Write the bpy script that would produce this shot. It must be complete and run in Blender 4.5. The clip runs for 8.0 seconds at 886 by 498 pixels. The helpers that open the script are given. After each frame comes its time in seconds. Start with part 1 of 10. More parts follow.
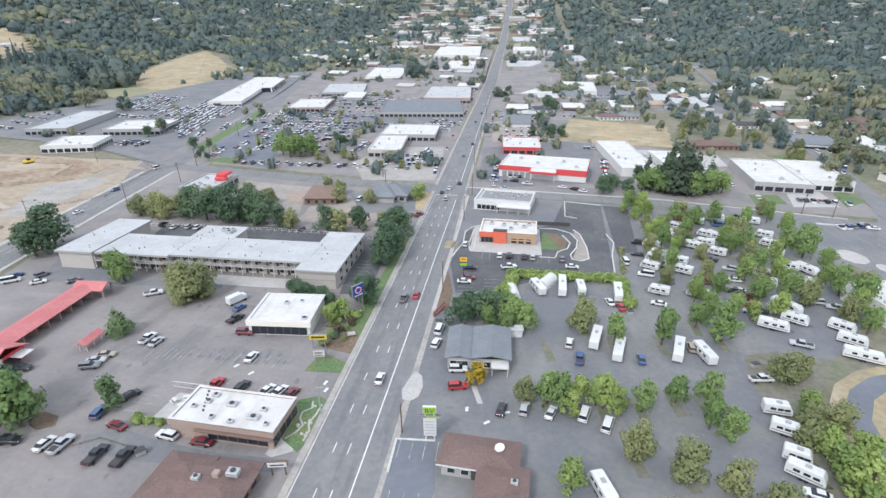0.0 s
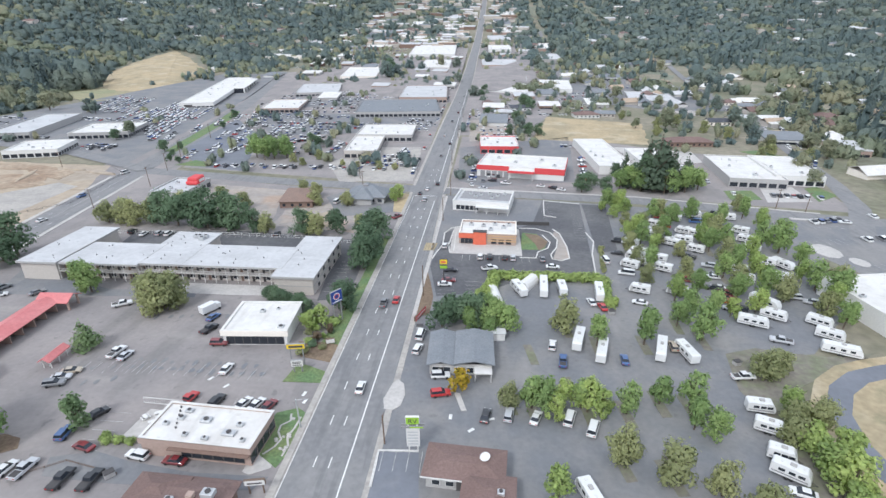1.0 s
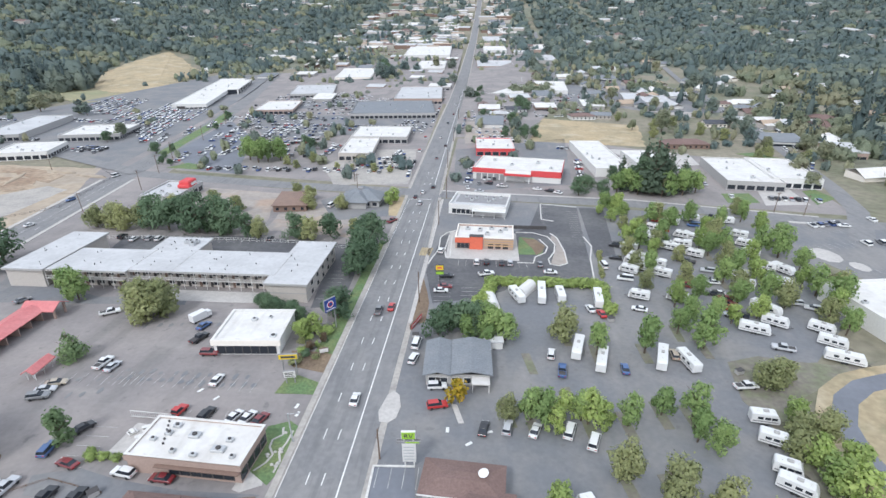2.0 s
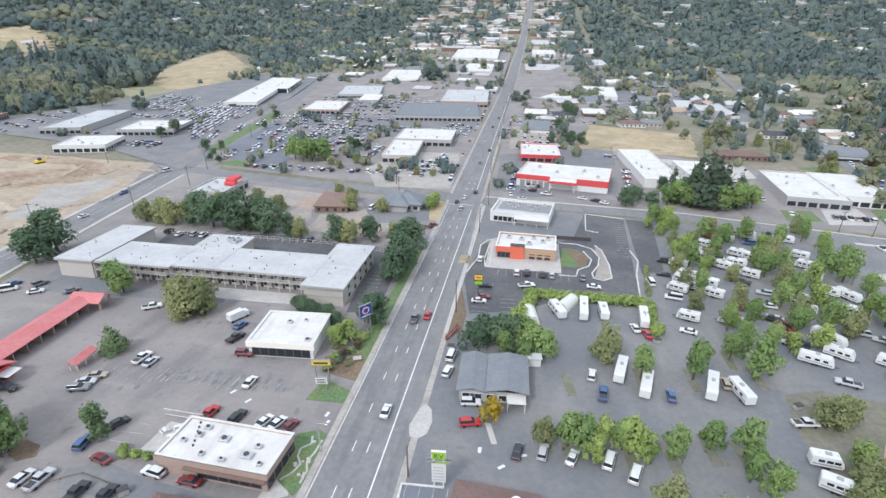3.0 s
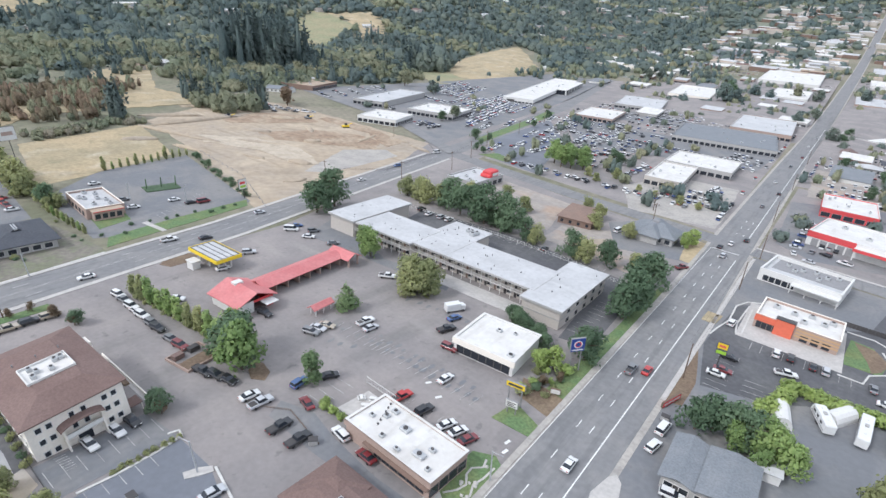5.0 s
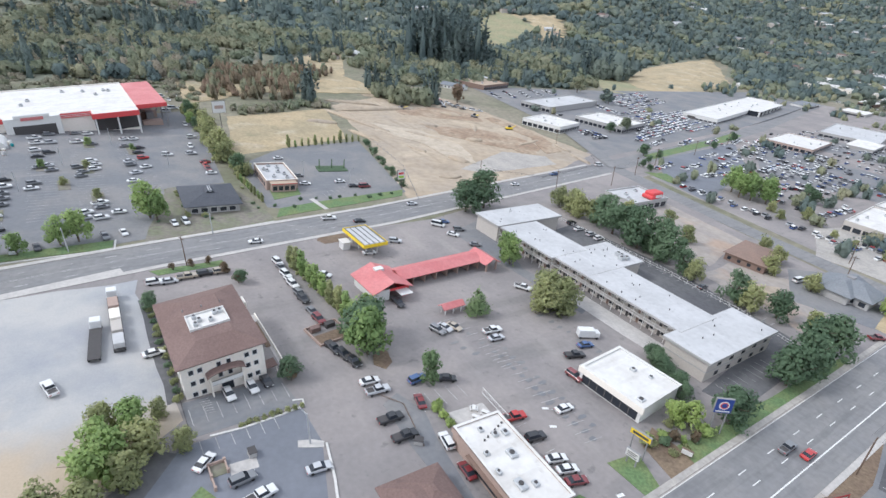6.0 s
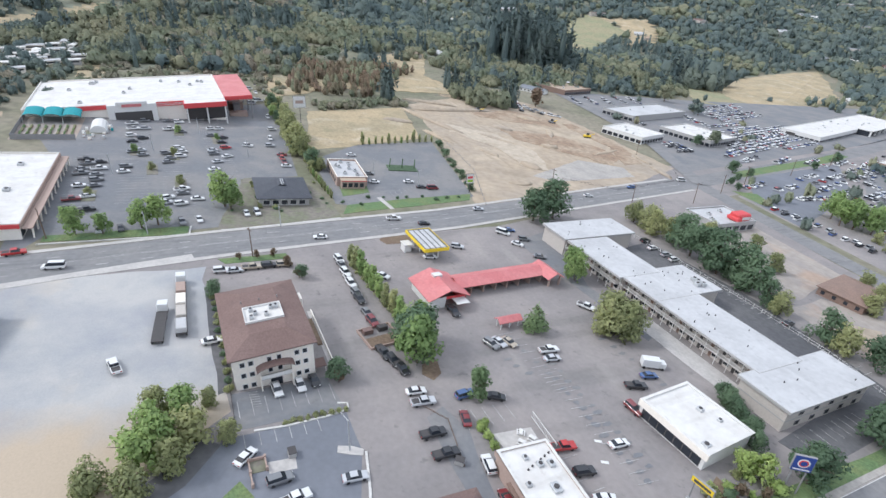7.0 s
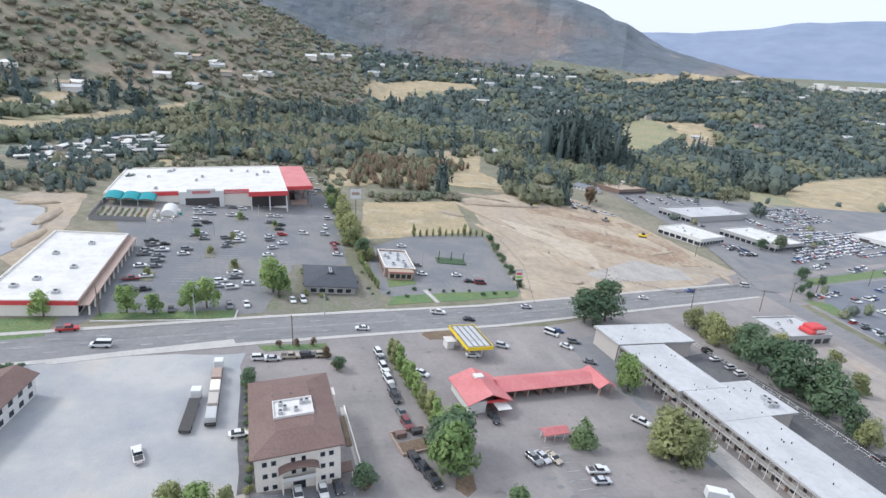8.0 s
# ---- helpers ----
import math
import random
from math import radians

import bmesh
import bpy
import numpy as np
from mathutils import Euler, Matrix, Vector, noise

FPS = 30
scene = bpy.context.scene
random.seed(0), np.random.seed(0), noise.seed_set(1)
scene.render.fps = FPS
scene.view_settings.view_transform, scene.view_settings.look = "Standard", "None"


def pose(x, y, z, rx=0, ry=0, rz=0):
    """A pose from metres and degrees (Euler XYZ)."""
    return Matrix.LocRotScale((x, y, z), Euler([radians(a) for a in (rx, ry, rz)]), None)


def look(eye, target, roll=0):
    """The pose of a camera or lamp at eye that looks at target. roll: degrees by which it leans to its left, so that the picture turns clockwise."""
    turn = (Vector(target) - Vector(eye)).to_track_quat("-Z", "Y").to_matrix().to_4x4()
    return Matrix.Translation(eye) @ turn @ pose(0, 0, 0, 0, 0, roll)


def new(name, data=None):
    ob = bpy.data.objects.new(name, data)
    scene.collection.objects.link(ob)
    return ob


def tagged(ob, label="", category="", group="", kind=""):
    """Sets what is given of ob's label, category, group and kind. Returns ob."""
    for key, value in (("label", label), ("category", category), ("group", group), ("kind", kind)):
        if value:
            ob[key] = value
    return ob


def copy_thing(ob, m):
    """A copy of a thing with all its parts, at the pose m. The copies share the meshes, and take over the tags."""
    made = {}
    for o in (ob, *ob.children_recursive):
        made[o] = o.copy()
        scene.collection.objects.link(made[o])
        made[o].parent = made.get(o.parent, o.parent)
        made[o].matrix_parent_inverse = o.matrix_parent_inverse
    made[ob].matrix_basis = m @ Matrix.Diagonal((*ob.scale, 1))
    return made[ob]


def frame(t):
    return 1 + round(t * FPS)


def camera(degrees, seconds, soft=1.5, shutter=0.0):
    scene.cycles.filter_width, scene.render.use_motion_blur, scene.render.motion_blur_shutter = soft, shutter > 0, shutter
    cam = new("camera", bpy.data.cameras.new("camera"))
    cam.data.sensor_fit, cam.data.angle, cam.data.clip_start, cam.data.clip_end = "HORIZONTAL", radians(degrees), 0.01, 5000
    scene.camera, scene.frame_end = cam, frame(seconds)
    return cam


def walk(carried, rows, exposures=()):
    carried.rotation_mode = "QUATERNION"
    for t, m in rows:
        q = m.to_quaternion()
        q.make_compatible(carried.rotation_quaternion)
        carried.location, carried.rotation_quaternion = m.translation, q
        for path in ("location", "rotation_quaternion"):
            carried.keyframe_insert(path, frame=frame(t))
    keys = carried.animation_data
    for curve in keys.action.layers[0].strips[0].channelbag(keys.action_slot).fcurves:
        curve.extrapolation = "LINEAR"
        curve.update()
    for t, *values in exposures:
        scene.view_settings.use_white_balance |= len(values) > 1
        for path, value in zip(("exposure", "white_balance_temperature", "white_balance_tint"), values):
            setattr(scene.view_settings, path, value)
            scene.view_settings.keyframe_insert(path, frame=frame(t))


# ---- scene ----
cam = camera(78.92, 8.0)
PATH = [
    (0, (33.012, -74.138, 86.580), (21.232, 13.209, 39.340), -0.71),
    (0.5, (32.741, -72.705, 86.448), (21.698, 14.668, 39.077), -0.66),
    (1, (32.471, -71.134, 86.341), (24.574, 16.530, 38.880), -0.65),
    (2.3, (31.782, -66.383, 86.176), (24.746, 21.470, 38.928), -0.50),
    (2.5, (31.673, -65.528, 86.145), (21.966, 22.147, 39.040), -0.45),
    (3, (31.386, -63.099, 86.056), (17.070, 24.017, 39.088), -0.30),
    (3.5, (31.039, -60.494, 85.939), (15.832, 26.517, 39.058), -0.21),
    (3.8, (30.776, -58.870, 85.856), (12.150, 27.458, 38.945), -0.47),
    (4, (30.571, -57.771, 85.795), (6.068, 27.133, 38.988), 0.04),
    (4.1, (30.457, -57.220, 85.763), (-1.331, 25.282, 39.041), 0.01),
    (4.2, (30.332, -56.675, 85.732), (-6.659, 23.679, 39.094), 0.13),
    (4.3, (30.195, -56.143, 85.704), (-11.674, 21.781, 39.068), 0.52),
    (4.4, (30.049, -55.630, 85.681), (-14.455, 20.731, 38.901), 0.86),
    (4.5, (29.892, -55.140, 85.667), (-17.746, 19.271, 38.832), 0.97),
    (4.7, (29.556, -54.212, 85.668), (-21.128, 18.154, 38.823), 1.14),
    (5.8, (27.571, -49.362, 85.845), (-40.120, 7.072, 38.589), 1.92),
    (6, (27.144, -48.483, 85.877), (-44.976, 2.061, 38.506), 2.26),
    (6.2, (26.643, -47.601, 85.910), (-47.912, -0.795, 38.468), 2.59),
    (6.5, (25.780, -46.285, 85.959), (-51.178, -3.896, 38.204), 2.61),
    (7, (24.157, -44.117, 86.027), (-54.301, -4.597, 38.251), 2.78),
    (7.1, (23.816, -43.701, 86.034), (-54.871, -4.482, 38.388), 2.89),
    (7.2, (23.463, -43.302, 86.038), (-56.084, -4.078, 39.844), 2.93),
    (7.3, (23.102, -42.920, 86.037), (-57.577, -3.512, 42.015), 3.17),
    (7.4, (22.739, -42.553, 86.032), (-59.630, -2.895, 45.504), 2.88),
    (7.5, (22.376, -42.201, 86.022), (-61.476, -2.234, 48.989), 2.77),
    (7.6, (22.017, -41.861, 86.007), (-63.590, -1.891, 53.237), 2.69),
    (7.8, (21.303, -41.199, 85.967), (-65.255, -2.913, 53.688), 3.03),
    (8, (20.591, -40.544, 85.925), (-67.974, -7.804, 52.993), 2.93),
]
walk(cam, [(t, look(eye, target, roll)) for t, eye, target, roll in PATH], exposures=[(0, 0.35, 5850, 8), (3.8, 0.35, 5850, 8), (4.6, 0.35, 5900, 9), (8, 0.33, 5850, 9)])

# ---- light ----
world = bpy.data.worlds.new("overcast_sky")
scene.world = world
world.use_nodes = True
wn, wl = world.node_tree.nodes, world.node_tree.links
wn.clear()
sky = wn.new("ShaderNodeTexSky")
sky.sky_type, sky.sun_disc = "NISHITA", False
sky.sun_elevation, sky.sun_rotation = radians(48), radians(200)
sky.air_density, sky.dust_density, sky.ozone_density = 1.0, 6.0, 1.0
cloud = wn.new("ShaderNodeMixRGB")
cloud.inputs[0].default_value = 0.72
cloud.inputs[2].default_value = (9.5, 9.7, 10.2, 1)
bg = wn.new("ShaderNodeBackground")
bg.inputs[1].default_value = 0.105
wout = wn.new("ShaderNodeOutputWorld")
wl.new(sky.outputs[0], cloud.inputs[1])
wl.new(cloud.outputs[0], bg.inputs[0])
wl.new(bg.outputs[0], wout.inputs[0])

sun = new("sun", bpy.data.lights.new("sun", "SUN"))
sun.data.energy, sun.data.angle, sun.data.color = 1.3, radians(12), (1.0, 0.96, 0.9)
sun.matrix_world = look((0, 0, 300), (0 + 60, 110, 300 - 140))

# ---- the lie of the land ----
SLOPE = 0.10


def valley(y):
    if y > 520:
        return -52 - 40 * (1 - math.exp(-(y - 520) / 400))
    if y < -220:
        return 22 + 30 * (1 - math.exp((y + 220) / 300))
    return -SLOPE * y


def gz(x, y):
    """Height of the ground: a street grid that falls gently to the south, a flat valley past it, hills to the east."""
    return valley(y) + hills(x, y)


def smooth(a, b, v):
    k = min(1.0, max(0.0, (v - a) / (b - a)))
    return k * k * (3 - 2 * k)


def between(table, v):
    """A value read off a short table of (key, value) rows, straight between them."""
    if v <= table[0][0]:
        return table[0][1]
    for (a, p), (b, q) in zip(table, table[1:]):
        if v <= b:
            return p + (q - p) * (v - a) / (b - a)
    return table[-1][1]


# crest heights by bearing: the near spur, the mountain behind it, the rim of the valley
SPUR = ((78, 0), (82, 26), (85, 62), (89, 100), (94, 136), (100, 160), (118, 170), (135, 90), (160, 0))
MOUNTAIN = ((34, -92), (36, -40), (38, 20), (40, 62), (43, 104), (46.7, 136), (50.4, 186), (53.7, 256), (60, 350), (66, 410), (74, 460), (84, 480), (100, 420), (125, 300), (150, 100))
RIM = ((-90, 330), (-40, 400), (0, 420), (20, 470), (34, 484), (40, 440), (48, 366), (56, 350), (80, 420), (120, 300))


def rise(x, y):
    """The valley floor climbs slowly towards its rim."""
    r = math.hypot(x, y)
    if r < 900:
        return 0.0
    return 138 * max(smooth(1200, 3500, r), smooth(950, 2050, r) * smooth(24, 42, math.degrees(math.atan2(-x, y))))


def peaks(x, y):
    """The wooded spur behind the stores and the mountains round the valley."""
    r = math.hypot(x, y)
    if r < 560:
        return 0.0
    b = math.degrees(math.atan2(-x, y))  # bearing: 0 ahead, 90 east
    base = valley(y) + rise(x, y)
    rough = noise.fractal(Vector((x / 420, y / 420, 3.1)), 0.9, 2.1, 5)
    z = 0.0
    if b > 76:
        z += between(SPUR, b) * smooth(640, 1150, r) * (1 + 0.16 * rough)
    if b > 33:
        p = smooth(1750, 2450, r) * (1 - 0.55 * smooth(2500, 3300, r))
        gully = 1 - 0.12 * abs(noise.fractal(Vector((b / 4, r / 1500, 8.0)), 0.8, 2.0, 4)) - 0.05 * rough
        z += p * max(0.0, between(MOUNTAIN, b) * 1.06 * gully - base - z)
    far = smooth(3100, 4600, r)
    if far:
        crest = between(RIM, b) + 26 * noise.fractal(Vector((b / 6, r / 2600, 1.7)), 0.8, 2.0, 4)
        z = max(z, far * (crest - base))
    return z


def hills(x, y):
    return rise(x, y) + peaks(x, y)


def slope_turn(x, y):
    return Matrix.Rotation(math.atan((gz(x, y + 1) - gz(x, y - 1)) / 2), 4, "X")


# ---- materials ----
def mat(name, colour, rough=0.8, metal=0.0, vary=0.12, scale=1.0, bump=0.0, bump_scale=8.0, bump_depth=0.08, second=None, second_scale=0.06, second_amount=0.5, spread=0.0, island=0.0, coat=0.0, stains=(), edge=None):
    """Principled surface with fine grain, larger blotches, and per-object variation."""
    m = bpy.data.materials.new(name)
    m.use_nodes = True
    n, l = m.node_tree.nodes, m.node_tree.links
    bsdf = n["Principled BSDF"]
    bsdf.inputs["Roughness"].default_value = rough
    bsdf.inputs["Metallic"].default_value = metal
    bsdf.inputs["Coat Weight"].default_value = coat
    geo = n.new("ShaderNodeNewGeometry")
    tex = n.new("ShaderNodeTexNoise")
    tex.inputs["Scale"].default_value, tex.inputs["Detail"].default_value = scale, 6
    l.new(geo.outputs["Position"], tex.inputs["Vector"])
    ramp = n.new("ShaderNodeMapRange")
    ramp.inputs[1].default_value, ramp.inputs[2].default_value = 0.3, 0.7
    ramp.inputs[3].default_value, ramp.inputs[4].default_value = 1 - vary, 1 + vary
    l.new(tex.outputs[0], ramp.inputs[0])
    base = n.new("ShaderNodeRGB")
    base.outputs[0].default_value = (*colour, 1)
    out = base.outputs[0]
    if second:
        big = n.new("ShaderNodeTexNoise")
        big.inputs["Scale"].default_value, big.inputs["Detail"].default_value, big.inputs["Roughness"].default_value = second_scale, 7, 0.62
        l.new(geo.outputs["Position"], big.inputs["Vector"])
        k = n.new("ShaderNodeMapRange")
        k.inputs[1].default_value, k.inputs[2].default_value = 0.42, 0.62
        k.inputs[3].default_value, k.inputs[4].default_value = 0, second_amount
        l.new(big.outputs[0], k.inputs[0])
        mix = n.new("ShaderNodeMixRGB")
        mix.inputs[2].default_value = (*second, 1)
        l.new(k.outputs[0], mix.inputs[0])
        l.new(out, mix.inputs[1])
        out = mix.outputs[0]
    for tint, stain_scale, stretch, low, high, amount in stains:
        way = n.new("ShaderNodeMapping")
        way.inputs["Scale"].default_value = stretch
        l.new(geo.outputs["Position"], way.inputs["Vector"])
        st = n.new("ShaderNodeTexNoise")
        st.inputs["Scale"].default_value, st.inputs["Detail"].default_value, st.inputs["Roughness"].default_value = stain_scale, 5, 0.55
        l.new(way.outputs[0], st.inputs["Vector"])
        k = n.new("ShaderNodeMapRange")
        k.inputs[1].default_value, k.inputs[2].default_value = low, high
        k.inputs[3].default_value, k.inputs[4].default_value = 0, amount
        l.new(st.outputs[0], k.inputs[0])
        mix = n.new("ShaderNodeMixRGB")
        mix.inputs[2].default_value = (*tint, 1)
        l.new(k.outputs[0], mix.inputs[0])
        l.new(out, mix.inputs[1])
        out = mix.outputs[0]
    if edge:  # a second surface that takes over past a line in x, its border broken up
        tint, x0, x1 = edge
        cut = n.new("ShaderNodeSeparateXYZ")
        l.new(geo.outputs["Position"], cut.inputs[0])
        k = n.new("ShaderNodeMapRange")
        k.inputs[1].default_value, k.inputs[2].default_value = x0, x1
        l.new(cut.outputs[0], k.inputs[0])
        ragged = n.new("ShaderNodeTexNoise")
        ragged.inputs["Scale"].default_value, ragged.inputs["Detail"].default_value = 0.09, 6
        l.new(geo.outputs["Position"], ragged.inputs["Vector"])
        add = n.new("ShaderNodeMath")
        add.operation = "ADD"
        l.new(k.outputs[0], add.inputs[0])
        l.new(ragged.outputs[0], add.inputs[1])
        step = n.new("ShaderNodeMapRange")
        step.inputs[1].default_value, step.inputs[2].default_value = 0.75, 1.25
        l.new(add.outputs[0], step.inputs[0])
        mix = n.new("ShaderNodeMixRGB")
        mix.inputs[2].default_value = (*tint, 1)
        l.new(step.outputs[0], mix.inputs[0])
        l.new(out, mix.inputs[1])
        out = mix.outputs[0]
    mul = n.new("ShaderNodeMixRGB")
    mul.blend_type, mul.inputs[0].default_value = "MULTIPLY", 1
    l.new(out, mul.inputs[1])
    l.new(ramp.outputs[0], mul.inputs[2])
    out = mul.outputs[0]
    for amount, node, socket in ((spread, "ShaderNodeObjectInfo", "Random"), (island, "ShaderNodeNewGeometry", "Random Per Island")):
        if amount:
            info = n.new(node)
            hsv = n.new("ShaderNodeHueSaturation")
            v = n.new("ShaderNodeMapRange")
            v.inputs[3].default_value, v.inputs[4].default_value = 1 - amount, 1 + amount
            h = n.new("ShaderNodeMapRange")
            h.inputs[3].default_value, h.inputs[4].default_value = 0.5 + amount * 0.06, 0.5 - amount * 0.06
            l.new(info.outputs[socket], v.inputs[0])
            l.new(info.outputs[socket], h.inputs[0])
            l.new(h.outputs[0], hsv.inputs["Hue"])
            l.new(v.outputs[0], hsv.inputs["Value"])
            l.new(out, hsv.inputs["Color"])
            out = hsv.outputs[0]
    l.new(out, bsdf.inputs["Base Color"])
    if bump:
        bt = n.new("ShaderNodeTexNoise")
        bt.inputs["Scale"].default_value, bt.inputs["Detail"].default_value = bump_scale, 5
        l.new(geo.outputs["Position"], bt.inputs["Vector"])
        bn = n.new("ShaderNodeBump")
        bn.inputs["Strength"].default_value, bn.inputs["Distance"].default_value = bump, bump_depth
        l.new(bt.outputs[0], bn.inputs["Height"])
        l.new(bn.outputs[0], bsdf.inputs["Normal"])
    return m


ASPHALT = mat("asphalt_old", (0.245, 0.226, 0.222), 0.92, vary=0.06, scale=0.9, second=(0.325, 0.292, 0.278), second_scale=0.04, second_amount=0.8, bump=0.2, stains=(((0.14, 0.135, 0.135), 0.42, (1, 1, 1), 0.62, 0.72, 0.55), ((0.16, 0.155, 0.15), 0.12, (1, 0.16, 1), 0.56, 0.70, 0.45), ((0.36, 0.335, 0.31), 0.16, (0.2, 1, 1), 0.58, 0.72, 0.4)))
ASPHALT_ROAD = mat("asphalt_road", (0.215, 0.213, 0.217), 0.9, vary=0.09, scale=0.7, second=(0.265, 0.257, 0.25), second_scale=0.09, second_amount=0.6, bump=0.2, stains=(((0.15, 0.15, 0.155), 0.55, (1, 0.03, 1), 0.52, 0.66, 0.5), ((0.15, 0.15, 0.15), 0.3, (1, 1, 1), 0.64, 0.72, 0.5)))
ASPHALT_NEW = mat("asphalt_new", (0.098, 0.098, 0.106), 0.9, vary=0.12, scale=0.8, second=(0.15, 0.148, 0.15), second_scale=0.05, second_amount=0.7, bump=0.2, stains=(((0.18, 0.175, 0.17), 0.3, (1, 0.3, 1), 0.6, 0.74, 0.5),))
ASPHALT_GREY = mat("asphalt_grey", (0.182, 0.187, 0.2), 0.9, vary=0.06, scale=0.8, second=(0.25, 0.24, 0.232), second_scale=0.05, second_amount=0.8, bump=0.2, stains=(((0.12, 0.12, 0.125), 0.4, (1, 1, 1), 0.62, 0.72, 0.5), ((0.30, 0.285, 0.27), 0.14, (1, 0.25, 1), 0.58, 0.72, 0.45)))
ASPHALT_BLUE = mat("asphalt_sealed", (0.165, 0.175, 0.20), 0.85, vary=0.06, scale=0.8, second=(0.205, 0.215, 0.245), second_scale=0.06, second_amount=0.7, bump=0.15, stains=(((0.24, 0.24, 0.25), 0.2, (1, 0.4, 1), 0.58, 0.72, 0.5),))
YARD = mat("packed_yard", (0.38, 0.335, 0.295), 0.95, vary=0.1, scale=0.5, second=(0.29, 0.265, 0.25), second_scale=0.06, second_amount=0.8, stains=(((0.42, 0.30, 0.22), 0.05, (1, 1, 1), 0.55, 0.68, 0.7),))
GRAVEL = mat("gravel", (0.45, 0.44, 0.425), 0.95, vary=0.045, scale=2.5, second=(0.275, 0.295, 0.33), second_scale=0.026, second_amount=0.9, bump=0.15, bump_scale=14, stains=(((0.52, 0.47, 0.40), 0.07, (1, 1, 1), 0.55, 0.70, 0.6),  ((0.27, 0.285, 0.325), 0.02, (1, 1, 1), 0.46, 0.62, 0.8), ((0.33, 0.335, 0.35), 0.1, (1, 1, 1), 0.55, 0.72, 0.5)), edge=((0.47, 0.385, 0.29), -82, -56))
CONCRETE = mat("concrete", (0.50, 0.475, 0.45), 0.85, vary=0.10, scale=1.2, second=(0.40, 0.38, 0.36), second_scale=0.2, second_amount=0.5)
KERB_WHITE = mat("pale_kerb", (0.62, 0.605, 0.58), 0.8, vary=0.12, scale=1.5, second=(0.48, 0.46, 0.43), second_scale=0.3, second_amount=0.5)
SHOULDER = mat("gravel_shoulder", (0.42, 0.39, 0.355), 0.95, vary=0.14, scale=1.0, second=(0.30, 0.285, 0.27), second_scale=0.15, second_amount=0.6)
PAINT_FADED = mat("worn_bay_paint", (0.50, 0.495, 0.48), 0.8, vary=0.2, scale=1.2, second=(0.25, 0.24, 0.235), second_scale=0.35, second_amount=0.95)
PAINT_WHITE = mat("road_paint", (0.72, 0.72, 0.70), 0.7, vary=0.18, scale=2.5)
GRASS = mat("lawn", (0.125, 0.195, 0.085), 0.95, vary=0.25, scale=1.6, second=(0.20, 0.22, 0.09), second_scale=0.12, second_amount=0.6, bump=0.5)
PASTURE = mat("pasture", (0.26, 0.265, 0.155), 0.95, vary=0.16, scale=0.2, second=(0.34, 0.29, 0.18), second_scale=0.02, second_amount=0.8)
GRASS_DRY = mat("dry_grass", (0.435, 0.345, 0.215), 0.95, vary=0.16, scale=0.6, second=(0.30, 0.26, 0.17), second_scale=0.03, second_amount=0.75, bump=0.3, stains=(((0.52, 0.45, 0.34), 0.05, (1, 1, 1), 0.55, 0.68, 0.6), ((0.23, 0.22, 0.13), 0.12, (1, 1, 1), 0.58, 0.68, 0.5)))
DIRT = mat("graded_dirt", (0.42, 0.34, 0.25), 0.95, vary=0.12, scale=0.3, second=(0.36, 0.31, 0.255), second_scale=0.025, second_amount=0.8, bump=0.4, stains=(((0.29, 0.24, 0.18), 0.06, (0.7, 1, 1), 0.56, 0.66, 0.6), ((0.53, 0.44, 0.33), 0.04, (1, 0.6, 1), 0.54, 0.68, 0.6), ((0.27, 0.22, 0.16), 0.2, (0.15, 1, 1), 0.6, 0.7, 0.5)))
SOIL = mat("planting_soil", (0.215, 0.195, 0.165), 0.95, vary=0.2, scale=0.8, second=(0.16, 0.18, 0.10), second_scale=0.2, second_amount=0.7)
MULCH = mat("bark_mulch", (0.175, 0.125, 0.088), 0.95, vary=0.25, scale=1.5, second=(0.26, 0.20, 0.13), second_scale=0.2)
DIRT_BROWN = mat("dug_soil", (0.30, 0.215, 0.15), 0.95, vary=0.25, scale=0.35, second=(0.40, 0.32, 0.235), second_scale=0.07, second_amount=0.9, bump=0.6)
DIRT_PALE = mat("haul_track", (0.50, 0.43, 0.34), 0.95, vary=0.14, scale=0.4, second=(0.41, 0.34, 0.26), second_scale=0.08, second_amount=0.8, bump=0.4)
FIELD = mat("ground", (0.25, 0.225, 0.17), 0.95, vary=0.2, scale=0.25, second=(0.155, 0.16, 0.10), second_scale=0.012, second_amount=0.9, bump=0.3)
HILLSIDE = mat("wooded_hillside", (0.225, 0.205, 0.155), 0.95, vary=0.2, scale=0.09, second=(0.27, 0.22, 0.165), second_scale=0.006, second_amount=0.8, bump=0.8, bump_scale=0.06, stains=(((0.13, 0.15, 0.105), 0.02, (1, 1, 1), 0.46, 0.6, 0.7), ((0.31, 0.245, 0.185), 0.012, (1, 1, 1), 0.58, 0.68, 0.6)))
# large blue-grey blotches put the air's haze into the mountain's colour
HAZED_MOUNTAIN = mat("hazed_mountain_side", (0.195, 0.175, 0.17), 0.95, vary=0.12, scale=0.02, second=(0.285, 0.22, 0.19), second_scale=0.003, second_amount=0.8, bump=1.0, bump_scale=0.008, bump_depth=45, stains=(((0.125, 0.155, 0.185), 0.0013, (1, 1, 1), 0.44, 0.58, 0.9), ((0.115, 0.135, 0.135), 0.010, (1, 1, 1), 0.48, 0.64, 0.6), ((0.36, 0.29, 0.25), 0.005, (1, 1, 1), 0.62, 0.7, 0.5)))
FOREST_FLOOR = mat("forest_floor", (0.19, 0.205, 0.155), 0.95, vary=0.3, scale=0.12, second=(0.17, 0.155, 0.105), second_scale=0.012, second_amount=0.6, bump=0.6, bump_scale=0.2)
